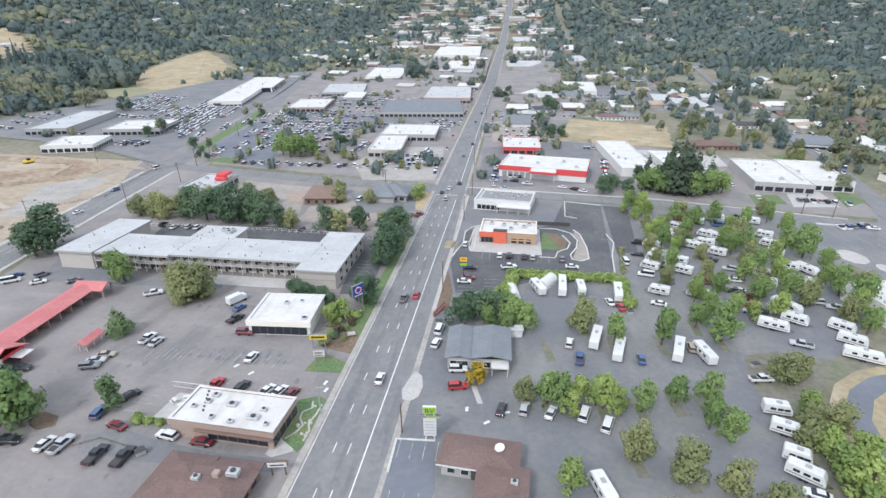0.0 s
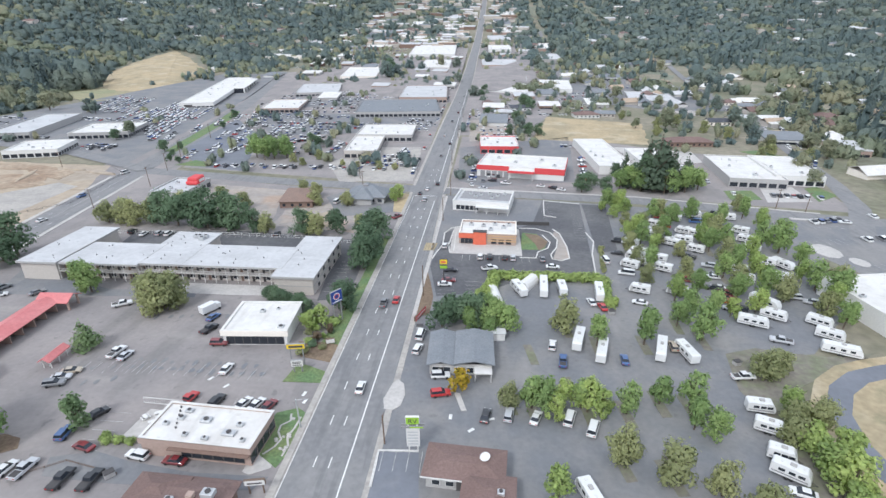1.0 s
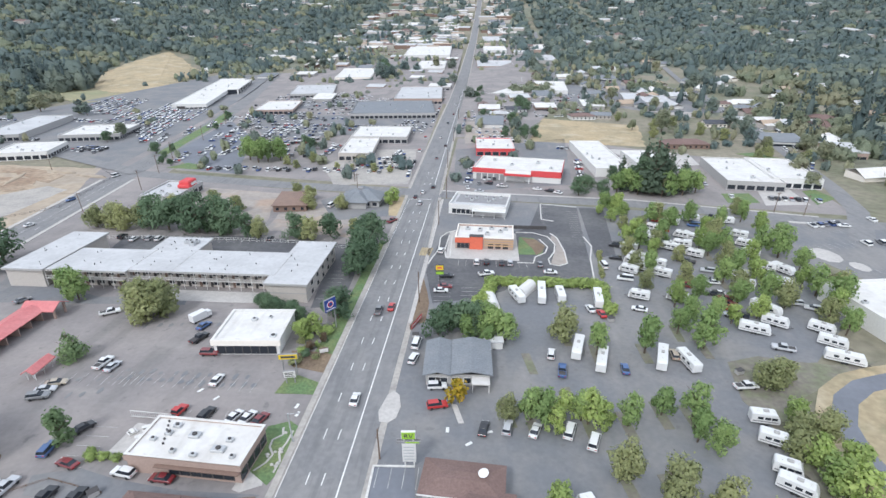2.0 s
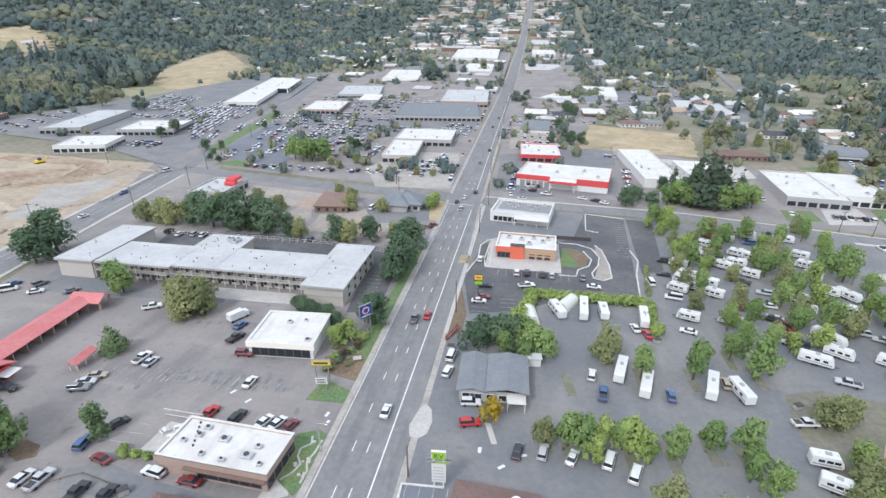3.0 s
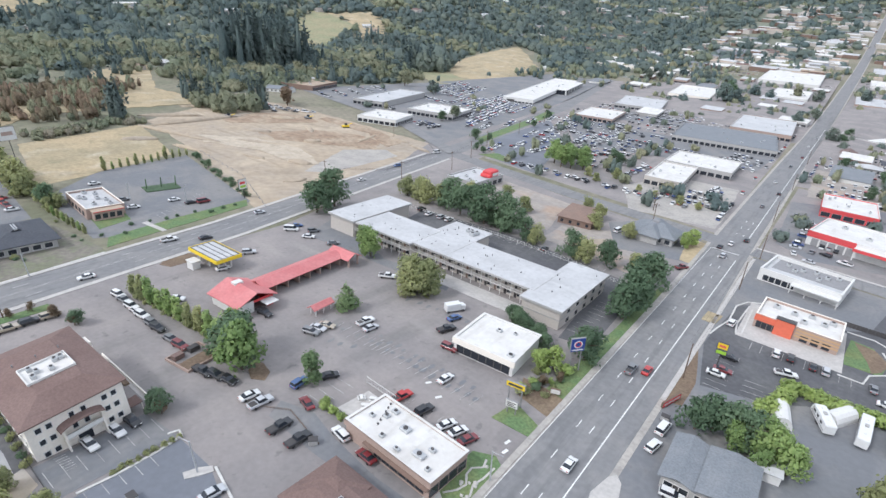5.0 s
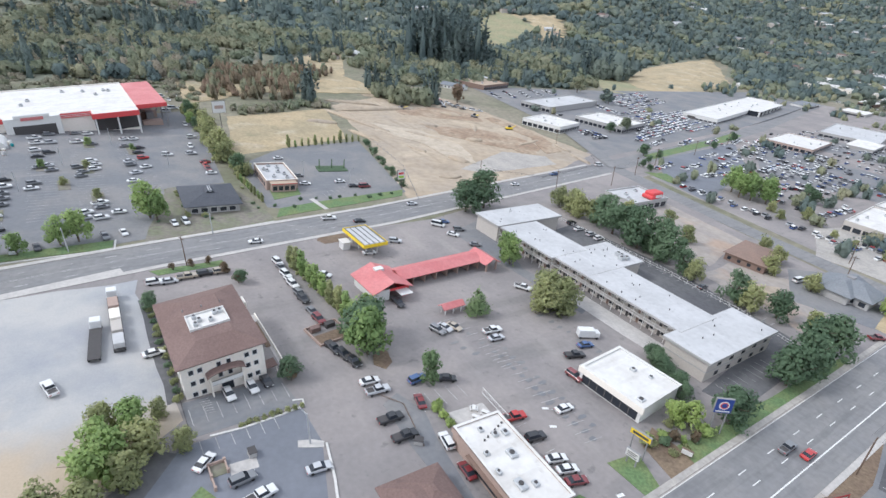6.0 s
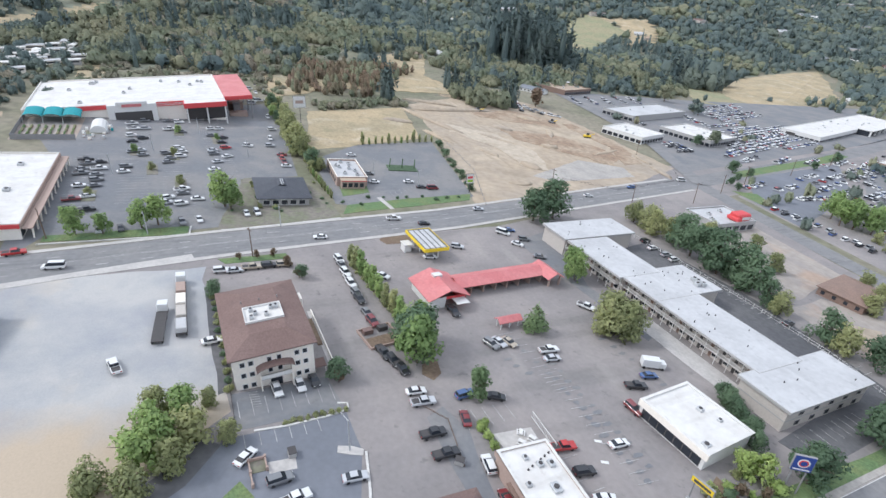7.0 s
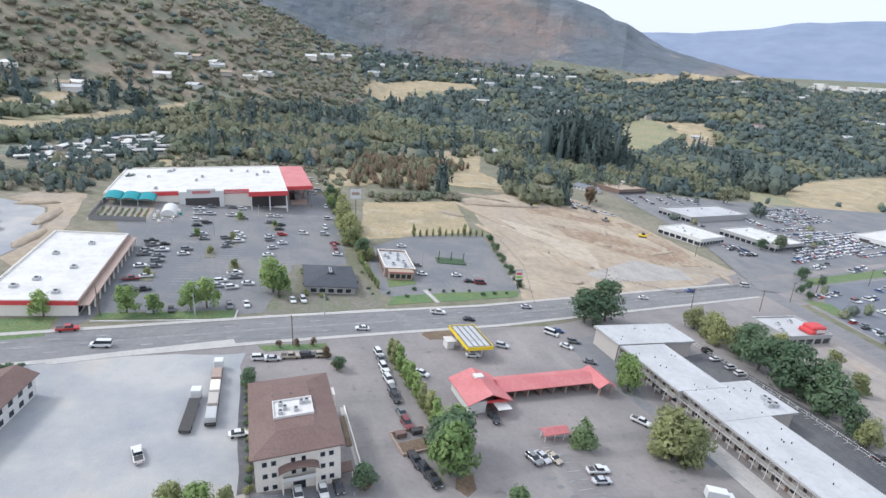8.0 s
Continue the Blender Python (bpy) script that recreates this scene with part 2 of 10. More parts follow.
# far range: its blue base colour stands for haze
HAZED_RANGE = mat("hazed_distant_range", (0.215, 0.265, 0.37), 0.95, vary=0.06, scale=0.01, second=(0.27, 0.32, 0.42), second_scale=0.0016, second_amount=0.6)
ROOF_WHITE = mat("roof_membrane_white", (0.70, 0.685, 0.66), 0.65, vary=0.05, scale=0.6, second=(0.56, 0.53, 0.495), second_scale=0.14, second_amount=0.6, stains=(((0.47, 0.44, 0.40), 0.5, (1, 1, 1), 0.6, 0.72, 0.5), ((0.50, 0.475, 0.44), 0.3, (1, 0.12, 1), 0.58, 0.7, 0.45)))
ROOF_PALE = mat("roof_pale_grey", (0.53, 0.53, 0.535), 0.8, vary=0.06, scale=0.7, second=(0.43, 0.43, 0.435), second_scale=0.08, second_amount=0.7, stains=(((0.35, 0.35, 0.355), 0.45, (1, 1, 1), 0.6, 0.7, 0.5), ((0.60, 0.60, 0.60), 0.2, (0.2, 1, 1), 0.58, 0.7, 0.5)))
ROOF_GREY = mat("shingle_grey", (0.20, 0.215, 0.235), 0.9, vary=0.15, scale=2.5, second=(0.25, 0.26, 0.275), second_scale=0.2)
ROOF_BROWN = mat("shingle_brown", (0.178, 0.118, 0.104), 0.9, vary=0.16, scale=2.5, second=(0.225, 0.155, 0.138), second_scale=0.12, stains=(((0.12, 0.085, 0.08), 0.3, (1, 1, 1), 0.58, 0.72, 0.5),))
ROOF_RED = mat("roof_metal_red", (0.55, 0.175, 0.175), 0.55, vary=0.08, scale=1.2, second=(0.66, 0.28, 0.27), second_scale=0.12)
ROOF_DARK = mat("shingle_dark", (0.075, 0.08, 0.095), 0.9, vary=0.15, scale=2.0, second=(0.10, 0.105, 0.12), second_scale=0.2)
ROOF_UMBER = mat("shingle_umber", (0.255, 0.175, 0.14), 0.9, vary=0.14, scale=2.2, second=(0.20, 0.145, 0.12), second_scale=0.25)
ROOF_TAN = mat("roof_tan", (0.42, 0.33, 0.25), 0.85, vary=0.1, scale=1.5)
WALL_CREAM = mat("stucco_cream", (0.84, 0.785, 0.71), 0.85, vary=0.05, scale=2)
WALL_BEIGE = mat("wall_beige", (0.50, 0.46, 0.42), 0.85, vary=0.06, scale=2)
WALL_WHITE = mat("wall_white", (0.68, 0.67, 0.65), 0.8, vary=0.05, scale=2)
WALL_GREY = mat("wall_grey", (0.40, 0.39, 0.38), 0.85, vary=0.07, scale=2)
WALL_TAN = mat("wall_tan", (0.40, 0.30, 0.255), 0.85, vary=0.07, scale=2)
WALL_BROWN = mat("wall_brown", (0.22, 0.15, 0.12), 0.85, vary=0.1, scale=2)
WALL_RED = mat("wall_red", (0.62, 0.07, 0.075), 0.6, vary=0.06, scale=2)
WALL_ORANGE = mat("wall_orange", (0.50, 0.33, 0.19), 0.7, vary=0.06, scale=2)
TRIM_DARK = mat("trim_dark", (0.07, 0.065, 0.065), 0.7, vary=0.08)
TRIM_GREY = mat("trim_grey", (0.27, 0.265, 0.27), 0.7, vary=0.08)
METAL = mat("metal_grey", (0.48, 0.49, 0.50), 0.45, 0.3, vary=0.08)
GLASS = mat("window_glass", (0.03, 0.035, 0.045), 0.08, vary=0.05)
YELLOW = mat("paint_yellow", (0.80, 0.58, 0.03), 0.55, vary=0.05)
TEAL = mat("canvas_teal", (0.02, 0.27, 0.30), 0.8, vary=0.1)
BLUE_SIGN = mat("sign_blue", (0.025, 0.06, 0.27), 0.5, vary=0.04)
GREEN_SIGN = mat("sign_green", (0.32, 0.55, 0.05), 0.5, vary=0.05)
ORANGE = mat("paint_orange", (0.66, 0.15, 0.085), 0.6, vary=0.06)
CANOPY_DECK = mat("weathered_deck", (0.09, 0.09, 0.088), 0.7, vary=0.2, scale=1.5)
WOOD = mat("pole_wood", (0.17, 0.12, 0.09), 0.9, vary=0.15, scale=4)
RUBBER = mat("tyre_rubber", (0.03, 0.03, 0.032), 0.85)


# ---- building blocks ----
def obj(name, bm, material, matrix=None, smooth_faces=False):
    me = bpy.data.meshes.new(name)
    bm.normal_update()
    bm.to_mesh(me)
    bm.free()
    me.materials.append(material)
    if smooth_faces:
        me.polygons.foreach_set("use_smooth", [True] * len(me.polygons))
    ob = new(name, me)
    if matrix is not None:
        ob.matrix_basis = matrix
    return ob


def part(name, bm, material, parent, label="", smooth_faces=False):
    ob = obj(name, bm, material, None, smooth_faces)
    ob.parent = parent
    if label:
        tagged(ob, label)
    return ob


def share(name, like, parent, m):
    """Another object on the mesh of a part, at the pose m under parent."""
    ob = new(name, like.data)
    ob.parent = parent
    ob.matrix_basis = m
    return ob


def empty(name, x, y, turn, label, category, group="", kind="", lie=False, lift=0.0):
    ob = new(name)
    ob.empty_display_size = 0.5
    m = Matrix.Translation((x, y, gz(x, y) + lift))
    ob.matrix_basis = m @ (slope_turn(x, y) if lie else Matrix()) @ Matrix.Rotation(radians(turn), 4, "Z")
    return tagged(ob, label, category, group, kind)


def box(bm, x0, x1, y0, y1, z0, z1, bevel=0.0):
    m = Matrix.LocRotScale(((x0 + x1) / 2, (y0 + y1) / 2, (z0 + z1) / 2), None, (abs(x1 - x0), abs(y1 - y0), abs(z1 - z0)))
    made = bmesh.ops.create_cube(bm, size=1, matrix=m)["verts"]
    if bevel:
        edges = list({e for v in made for e in v.link_edges})
        bmesh.ops.bevel(bm, geom=edges, offset=bevel, segments=1, affect="EDGES")
    return bm


def boxed(*a, **k):
    return box(bmesh.new(), *a, **k)


def tube(bm, p, q, r0, r1=None, sides=8):
    p, q = Vector(p), Vector(q)
    r1 = r0 if r1 is None else r1
    m = Matrix.Translation((p + q) / 2) @ (q - p).to_track_quat("Z", "Y").to_matrix().to_4x4()
    bmesh.ops.create_cone(bm, cap_ends=True, segments=sides, radius1=r0, radius2=r1, depth=(q - p).length, matrix=m)
    return bm


def along(line, step):
    """Points every step metres along a polyline, with the way's left normal."""
    pts = []
    for (ax, ay), (bx, by) in zip(line, line[1:]):
        d = math.hypot(bx - ax, by - ay)
        n = max(1, round(d / step))
        pts += [(ax + (bx - ax) * i / n, ay + (by - ay) * i / n) for i in range(n)]
    pts.append(line[-1])
    out = []
    for i, (x, y) in enumerate(pts):
        (ax, ay), (bx, by) = pts[max(0, i - 1)], pts[min(len(pts) - 1, i + 1)]
        d = math.hypot(bx - ax, by - ay)
        out.append((x, y, -(by - ay) / d, (bx - ax) / d))
    return out


def ribbon_bm(bm, line, left, right, lift, thick=0.0, step=12.0):
    """A strip along a polyline, from its left offset to its right one, that lies on the ground."""
    rows = []
    for x, y, nx, ny in along(line, step):
        a, b = (x + nx * left, y + ny * left), (x + nx * right, y + ny * right)
        far = 0.0016 * max(0.0, math.hypot(x, y) - 480)
        row = [bm.verts.new((*p, gz(*p) + lift + far)) for p in (a, b)]
        if thick:
            row += [bm.verts.new((*p, gz(*p) + lift - thick)) for p in (b, a)]
        rows.append(row)
    for p, q in zip(rows, rows[1:]):
        n = len(p)
        for i in range(n if n > 2 else 1):
            j = (i + 1) % n
            bm.faces.new((p[i], p[j], q[j], q[i]))
    if thick:
        bm.faces.new(rows[0]), bm.faces.new(rows[-1][::-1])
    bmesh.ops.recalc_face_normals(bm, faces=bm.faces[:])
    return bm


def ribbon(name, line, left, right, lift, material, label, category, thick=0.0, step=12.0, kind="structure"):
    return tagged(obj(name, ribbon_bm(bmesh.new(), line, left, right, lift, thick, step), material), label, category, "", kind)


def patch(name, corners, lift, material, label, category, kind="structure", wobble=0.0):
    """A piece of ground: a polygon that lies on the slope, its outline a little uneven where wobble says so."""
    bm = bmesh.new()
    pts = []
    for (ax, ay), (bx, by) in zip(corners, corners[1:] + corners[:1]):
        n = max(1, int(math.hypot(bx - ax, by - ay) / (6 if wobble else 60)))
        for i in range(n):
            x, y = ax + (bx - ax) * i / n, ay + (by - ay) * i / n
            if wobble:
                w = noise.noise_vector(Vector((x / 9, y / 9, 2.0))) * wobble
                x, y = x + w.x, y + w.y
            pts.append((x, y))
    top = bm.faces.new([bm.verts.new((x, y, gz(x, y) + lift)) for x, y in pts])
    low = bmesh.ops.extrude_face_region(bm, geom=[top])["geom"]
    for v in low:
        if isinstance(v, bmesh.types.BMVert):
            v.co.z += 0.0
    for v in top.verts:
        v.co.z -= lift + 0.05
    bmesh.ops.recalc_face_normals(bm, faces=bm.faces[:])
    return tagged(obj(name, bm, material), label, category, "", kind)


def rect(cx, cy, w, d, turn=0):
    c, s = math.cos(radians(turn)), math.sin(radians(turn))
    return [(cx + u * c - v * s, cy + u * s + v * c) for u, v in ((-w / 2, -d / 2), (w / 2, -d / 2), (w / 2, d / 2), (-w / 2, d / 2))]


# open places in the far woods
GOLDEN = [(-335, 96), (-372, 118), (-420, 138), (-531, 180), (-515, 236), (-432, 208), (-368, 172), (-335, 176)]
TAN_FIELD = [(-430, -214), (-507, -232), (-574, -211), (-658, -166), (-730, -98), (-723, -84), (-639, -139), (-569, -139), (-518, -168), (-462, -190)]
TAN_UPPER = [(-560, -250), (-629, -268), (-681, -235), (-700, -212), (-653, -206), (-613, -236)]
HOMES = [(-320, -190), (-425, -186), (-528, -112), (-452, -94), (-372, -120), (-330, -150)]
PASTURE_GREEN = [(-800, 600), (-1041, 770), (-1110, 890), (-1053, 891), (-946, 872), (-885, 775), (-793, 640)]
PASTURE_TAN = [(-1060, 891), (-1015, 985), (-905, 925), (-842, 861), (-852, 792), (-946, 874)]
FOOT_FIELDS = [[(-1190, 198), (-1357, 255), (-1460, 424), (-1460, 570), (-1365, 562), (-1338, 452), (-1250, 350), (-1130, 213)], [(-1475, 1058), (-1480, 1129), (-1500, 1274), (-1455, 1296), (-1400, 1209)], [(-1510, 1356), (-1425, 1446), (-1390, 1351), (-1430, 1313)], [(-1460, 1536), (-1545, 1765), (-1390, 1488)]]
CLEARINGS = [PASTURE_GREEN, PASTURE_TAN] + FOOT_FIELDS


def inside(x, y, corners):
    """Whether a spot lies within a polygon."""
    odd = False
    for (ax, ay), (bx, by) in zip(corners, corners[1:] + corners[:1]):
        if (ay > y) != (by > y) and x < (bx - ax) * (y - ay) / (by - ay) + ax:
            odd = not odd
    return odd


def open_ground(x, y):
    """Whether a far spot is kept clear of trees: streets, shops, fields."""
    if abs(x + 1) < 24:
        return True
    if 100 < x < 350 and y > 130 and min(abs(x - between(((172, 204), (292, 233), (419, 261), (598, 287), (900, 330)), y)), abs(x - between(((640, 126), (811, 134), (1030, 146), (1446, 155)), y))) < 11:
        return True  # side streets
    if 120 < x < 420 and 470 < y < 900 and noise.noise(Vector((x / 30, y / 30, 5))) > -0.12:
        return True  # yards
    if -350 < x < -225 and -215 < y < -110:
        return True
    if -430 < x < 250 and -140 < y < 500:
        return True
    if -400 < x < 125 and 480 <= y < 800 and not (60 < x < 125 and y > 600):
        return True
    if -150 < x < 95 and 790 <= y < 1300:
        return True
    if -330 < x < -14 and 480 <= y < 1150 and x > -330 + (y - 800) * 0.3:
        return True
    if 485 < y < 1050 and between(((485, -409), (572, -506), (673, -557), (876, -607), (1050, -618)), y) - 4 < x < between(((485, -380), (588, -372), (833, -445), (1050, -600)), y) + 10:
        return True  # meadow
    if inside(x, y, GOLDEN):
        return True
    if -640 < x < -345 and 5 < y < 255 and (y - 5) > (-x - 345) * 0.55 - 70 and (y - 5) < (-x - 345) * 0.7 + 130:
        return noise.noise(Vector((x / 26, y / 26, 1))) > -0.12  # dry slope with scattered trees
    if -480 < x < -230 and -420 < y < -200:
        return True
    if inside(x, y, HOMES):
        return True  # mobile homes
    if -720 < x < -430 and -285 < y < -85:
        return inside(x, y, TAN_FIELD) or inside(x, y, TAN_UPPER)  # open tan fields
    if any(inside(x, y, f) for f in CLEARINGS):
        return True
    return False


# ---- the ground ----
def land():
    radii = [0] + [25 * 1.065 ** i for i in range(84)]
    radii = [r for r in radii if r < 4850] + [4850]
    n = 288
    verts, faces = [(0, 0, gz(0, 0))], []
    for r in radii[1:]:
        for k in range(n):
            a = 2 * math.pi * k / n
            x, y = r * math.sin(a), r * math.cos(a)
            verts.append((x, y, gz(x, y)))
    for k in range(n):
        faces.append((0, 1 + (k + 1) % n, 1 + k))
    for i in range(len(radii) - 2):
        p, q = 1 + i * n, 1 + (i + 1) * n
        for k in range(n):
            j = (k + 1) % n
            faces.append((p + k, p + j, q + j, q + k))
    me = bpy.data.meshes.new("ground")
    me.from_pydata(verts, [], faces)
    for m in (FIELD, HILLSIDE, HAZED_RANGE, FOREST_FLOOR, HAZED_MOUNTAIN):
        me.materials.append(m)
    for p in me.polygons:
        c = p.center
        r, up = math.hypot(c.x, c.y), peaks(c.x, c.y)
        # far faces take the haze-tinted mountain and range colours
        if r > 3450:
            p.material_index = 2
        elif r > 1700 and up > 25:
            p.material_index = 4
        elif up > 25:
            p.material_index = 1
        else:
            p.material_index = 3 if r > 330 and not open_ground(c.x, c.y) else 0
    return tagged(new("ground", me), "sloping town ground of dry soil and scrub up to wooded hills", "ground", "", "structure")


land()

# ---- streets, lots and open ground ----
MAIN = [(3.8, -260), (3.8, 110), (2.0, 200), (0.0, 400), (-1.5, 654), (-2, 1000), (2, 2400)]
SEVENTH = [(-118, -330), (-124, -180), (-131, -106), (-139, -40), (-143, 5), (-146, 42), (-158, 120), (-170, 199), (-196, 340), (-225, 480), (-265, 640), (-300, 800)]
CROSS = [(-170, 213), (-77, 196), (-3.8, 187.5)]
CROSS_WEST = [(10.5, 184), (105, 175), (180, 156), (420, 105)]
STREET_EAST = [(-168, 214), (-260, 262), (-420, 300), (-560, 390)]
STREET_WEST = [(182, 132), (204, 172), (215, 210), (233, 292), (261, 419), (287, 598), (330, 900)]
STREET_FAR = [(126, 640), (134, 811), (146, 1030), (155, 1446)]


def lot(corners, lift, material, label, wobble=0.0, name="pavement", category="pavement"):
    return patch(name, corners, lift, material, label, category, "structure", wobble)


lot([(-131, -80), (-136, -40), (-136, 60), (-150, 120), (-160, 208), (-80, 190), (-5, 178), (-5, -80)], 0.03, ASPHALT, "worn grey asphalt lots between two streets")
lot([(12, -70), (12, 178), (70, 172), (150, 158), (158, 120), (140, 70), (118, 46), (95, 42), (95, -70)], 0.03, ASPHALT_GREY, "grey asphalt lanes of the camper park")
lot([(-150, 222), (-170, 330), (-205, 520), (-14, 520), (-6, 196)], 0.03, ASPHALT, "grey asphalt shop lots beyond the cross street")
lot([(12, 192), (12, 330), (60, 335), (90, 330), (210, 260), (200, 165), (105, 182)], 0.035, ASPHALT, "grey asphalt lots around the red shops")
lot([(-190, 230), (-240, 500), (-300, 780), (-390, 780), (-420, 500), (-430, 300), (-260, 268)], 0.03, ASPHALT_GREY, "asphalt sales lots of the car dealers")
lot([(-230, 500), (-290, 760), (-20, 1250), (-9, 520)], 0.03, ASPHALT, "asphalt lots along the far main road")
lot([(8, 335), (8, 1250), (110, 1250), (120, 560), (60, 335)], 0.03, ASPHALT, "asphalt lots along the far main road")
lot([(-127, -118), (-124.5, -45.5), (-117, -46.6), (-64, -45.6), (-54, -58), (-40, -80), (-40, -140), (-120, -140)], 0.06, GRAVEL, "pale gravel lorry yard with damp dark stains and a dusty edge", 1.2)
lot([(-107, 88), (-112, 117), (-66, 121), (-21, 115), (-12, 108), (-10, 66), (-19, 64), (-22, 90)], 0.06, ASPHALT_NEW, "dark asphalt yard behind the motel")
lot([(-122, 60), (-132, 86), (-104, 72), (-88, 66), (-60, 69), (-58, 63)], 0.06, ASPHALT_GREY, "dark asphalt strip before the motel")
lot([(-68.5, -45), (-68.5, -25), (-58, -24), (-58, -45)], 0.06, ASPHALT_GREY, "marked car park before the hotel")
lot([(-56.5, -46), (-56.5, -24), (-46, -24), (-34, -28), (-20, -34), (-20, -60), (-50, -62)], 0.07, ASPHALT_BLUE, "blue-grey asphalt car park with a kerb")
lot([(-96, -47), (-69, -47.2), (-70, -44.6), (-112, -43.4), (-113, -46.8)], 0.075, ASPHALT_NEW, "dark asphalt strip beside the hotel hedge", 0.5)
lot([(-134, -96), (-232, -95), (-292, -113), (-330, 5), (-262, 3), (-196, -4), (-196, -27), (-152, -31), (-150, -48), (-152, -87)], 0.05, ASPHALT_GREY, "large asphalt car park of the garden and hardware store")
lot([(-220, 8), (-244, 37), (-250, 83), (-167, 66), (-158, 21), (-166, 4)], 0.05, ASPHALT_GREY, "asphalt car park of the burger bar")
lot([(-150, 60), (-252, 90), (-345, 108), (-402, 208), (-352, 232), (-196, 222), (-166, 150)], 0.04, DIRT, "graded bare earth of a building site", 2.5, "ground", "building site")
lot([(-282, 148), (-262, 186), (-238, 200), (-214, 196), (-204, 178), (-232, 160), (-256, 146)], 0.22, DIRT_BROWN, "darker reddish dug soil on the building site", 4, "ground", "bare earth")
lot([(-330, 150), (-336, 190), (-306, 214), (-286, 204), (-300, 172), (-312, 150)], 0.2, DIRT_BROWN, "darker reddish dug soil on the building site", 4, "ground", "bare earth")
lot([(-206, 205), (-244, 222), (-300, 222), (-296, 212), (-240, 208), (-204, 190)], 0.24, DIRT_BROWN, "darker rutted soil along the site edge", 3, "ground", "bare earth")
lot([(-290, 112), (-268, 136), (-226, 142), (-196, 128), (-200, 118), (-240, 120), (-272, 106)], 0.26, DIRT_PALE, "pale compacted haul track over the site", 3, "ground", "bare earth")
lot([(-181, 122), (-190, 113), (-214, 162), (-199, 184), (-184, 178)], 0.07, SHOULDER, "pale levelled building pad on bare earth", 0.8, "pavement", "pad")
lot([(-340, -100), (-400, -100), (-470, -92), (-420, -84), (-372, -86), (-345, -20), (-335, -20)], 0.3, GRASS_DRY, "dry grass behind the hardware store", 2, "ground", "field")
lot([(-234, 8), (-315, 27), (-333, 98), (-256, 79)], 0.05, GRASS_DRY, "mown dry grass field beside the car park", 1.5, "ground", "field")
lot([(-345, 10), (-390, 65), (-391, 112), (-386, 188), (-470, 175), (-640, 250), (-600, 180), (-450, 76), (-430, 20)], 0.3, GRASS_DRY, "dry golden grass slope among trees", 4, "ground", "field")
lot([(-560, 676), (-607, 876), (-618, 1050), (-540, 960), (-449, 833), (-375, 600), (-440, 590)], 0.25, GRASS_DRY, "dry golden meadow below the wood", 5, "ground", "field")
lot([(-409, 489), (-506, 572), (-558, 673), (-438, 588), (-378, 590)], 0.3, PASTURE, "greenish mown meadow below the wood", 4, "ground", "field")
lot([(65, 323), (145, 310), (162, 397), (85, 431)], 0.06, GRASS_DRY, "dry vacant plot beside houses", 3, "ground", "field")
lot([(225, 325), (330, 325), (345, 385), (255, 375)], 0.06, GRASS_DRY, "dry vacant plot with pale soil", 3, "ground", "field")
lot([(92, 29), (95, 45), (104, 47.5), (121, 45), (134, 48), (118, 38), (107, 31), (105, 24), (106, 12), (108, 0), (110, -22), (94, -22), (92, 0), (96, 18)], 0.07, SOIL, "weedy green bank above the camper park", 1.0, "ground", "bank")
lot([(113, 23), (118, 30), (127, 35), (150, 39), (150, -30), (116, -20), (111, 5), (111, 13)], 0.08, GRASS_DRY, "dry tan grass inside the slip road bend", 0.8, "ground", "bank")
lot([(13.5, 99), (13.2, 92), (17.5, 70), (32, 74), (45, 84), (70, 88), (76, 168), (59, 172), (52, 139), (46, 134), (24, 135), (16, 126)], 0.06, ASPHALT_NEW, "fresh black asphalt of the drive-through lot")
lot([(77, 168), (88, 167), (82, 112), (74, 109)], 0.06, ASPHALT_NEW, "black asphalt lane beside the drive-through lot")
lot([(46, 110), (55, 110), (56, 118), (53, 127), (47, 128)], 0.12, GRASS, "lawn patch beside the drive-through", 0.5, "ground", "lawn")
lot([(11.9, 92), (16.6, 70), (16.4, 58), (11.9, 57)], 0.08, MULCH, "strip of brown bark mulch beside the road", 0.3, "ground", "planting bed")
lot([(19, 104.5), (19, 132), (46, 132), (46, 104)], 0.10, CONCRETE, "pale concrete apron round the drive-through")
lot([(-15, 23.5), (-4.9, 23.6), (-5.2, 28), (-13.4, 31.5)], 0.14, GRASS, "kerbed green island below a sign", 0.5, "ground", "lawn")
lot([(-12.6, 1), (-12.2, 12.4), (-8, 14.5), (-5.2, 12.5), (-4.6, 4), (-6.6, -3)], 0.14, GRASS, "lawn with a winding dry bed", 0.4, "ground", "lawn")
lot([(-10.5, 41), (-5.2, 40), (-5, 120), (-8, 120), (-9.5, 66)], 0.12, GRASS, "green verge between motel and road", 0.5, "ground", "verge")
lot([(-17, 41), (-5.3, 41), (-5.5, 32), (-14, 34)], 0.10, MULCH, "brown bark bed beside the road", 0.6, "ground", "planting bed")
lot([(-10, 150), (-5.6, 150), (-5.6, 178), (-14, 180)], 0.10, GRASS_DRY, "dry verge near the crossing", 0.5, "ground", "verge")
lot([(-152, -87), (-148, -87), (-147, -49), (-153, -48)], 0.14, GRASS, "green verge before the store car park", 0.5, "ground", "verge")
lot([(-149, -110), (-136, -108), (-138, -97), (-150, -97)], 0.12, GRASS, "green verge beside the street", 0.5, "ground", "verge")
lot([(-149, -40), (-153, 3), (-167, 2), (-198, -3), (-197, -26), (-160, -37)], 0.08, SOIL, "rough dry planting round the dark-roofed restaurant", 0.8, "ground", "planting bed")
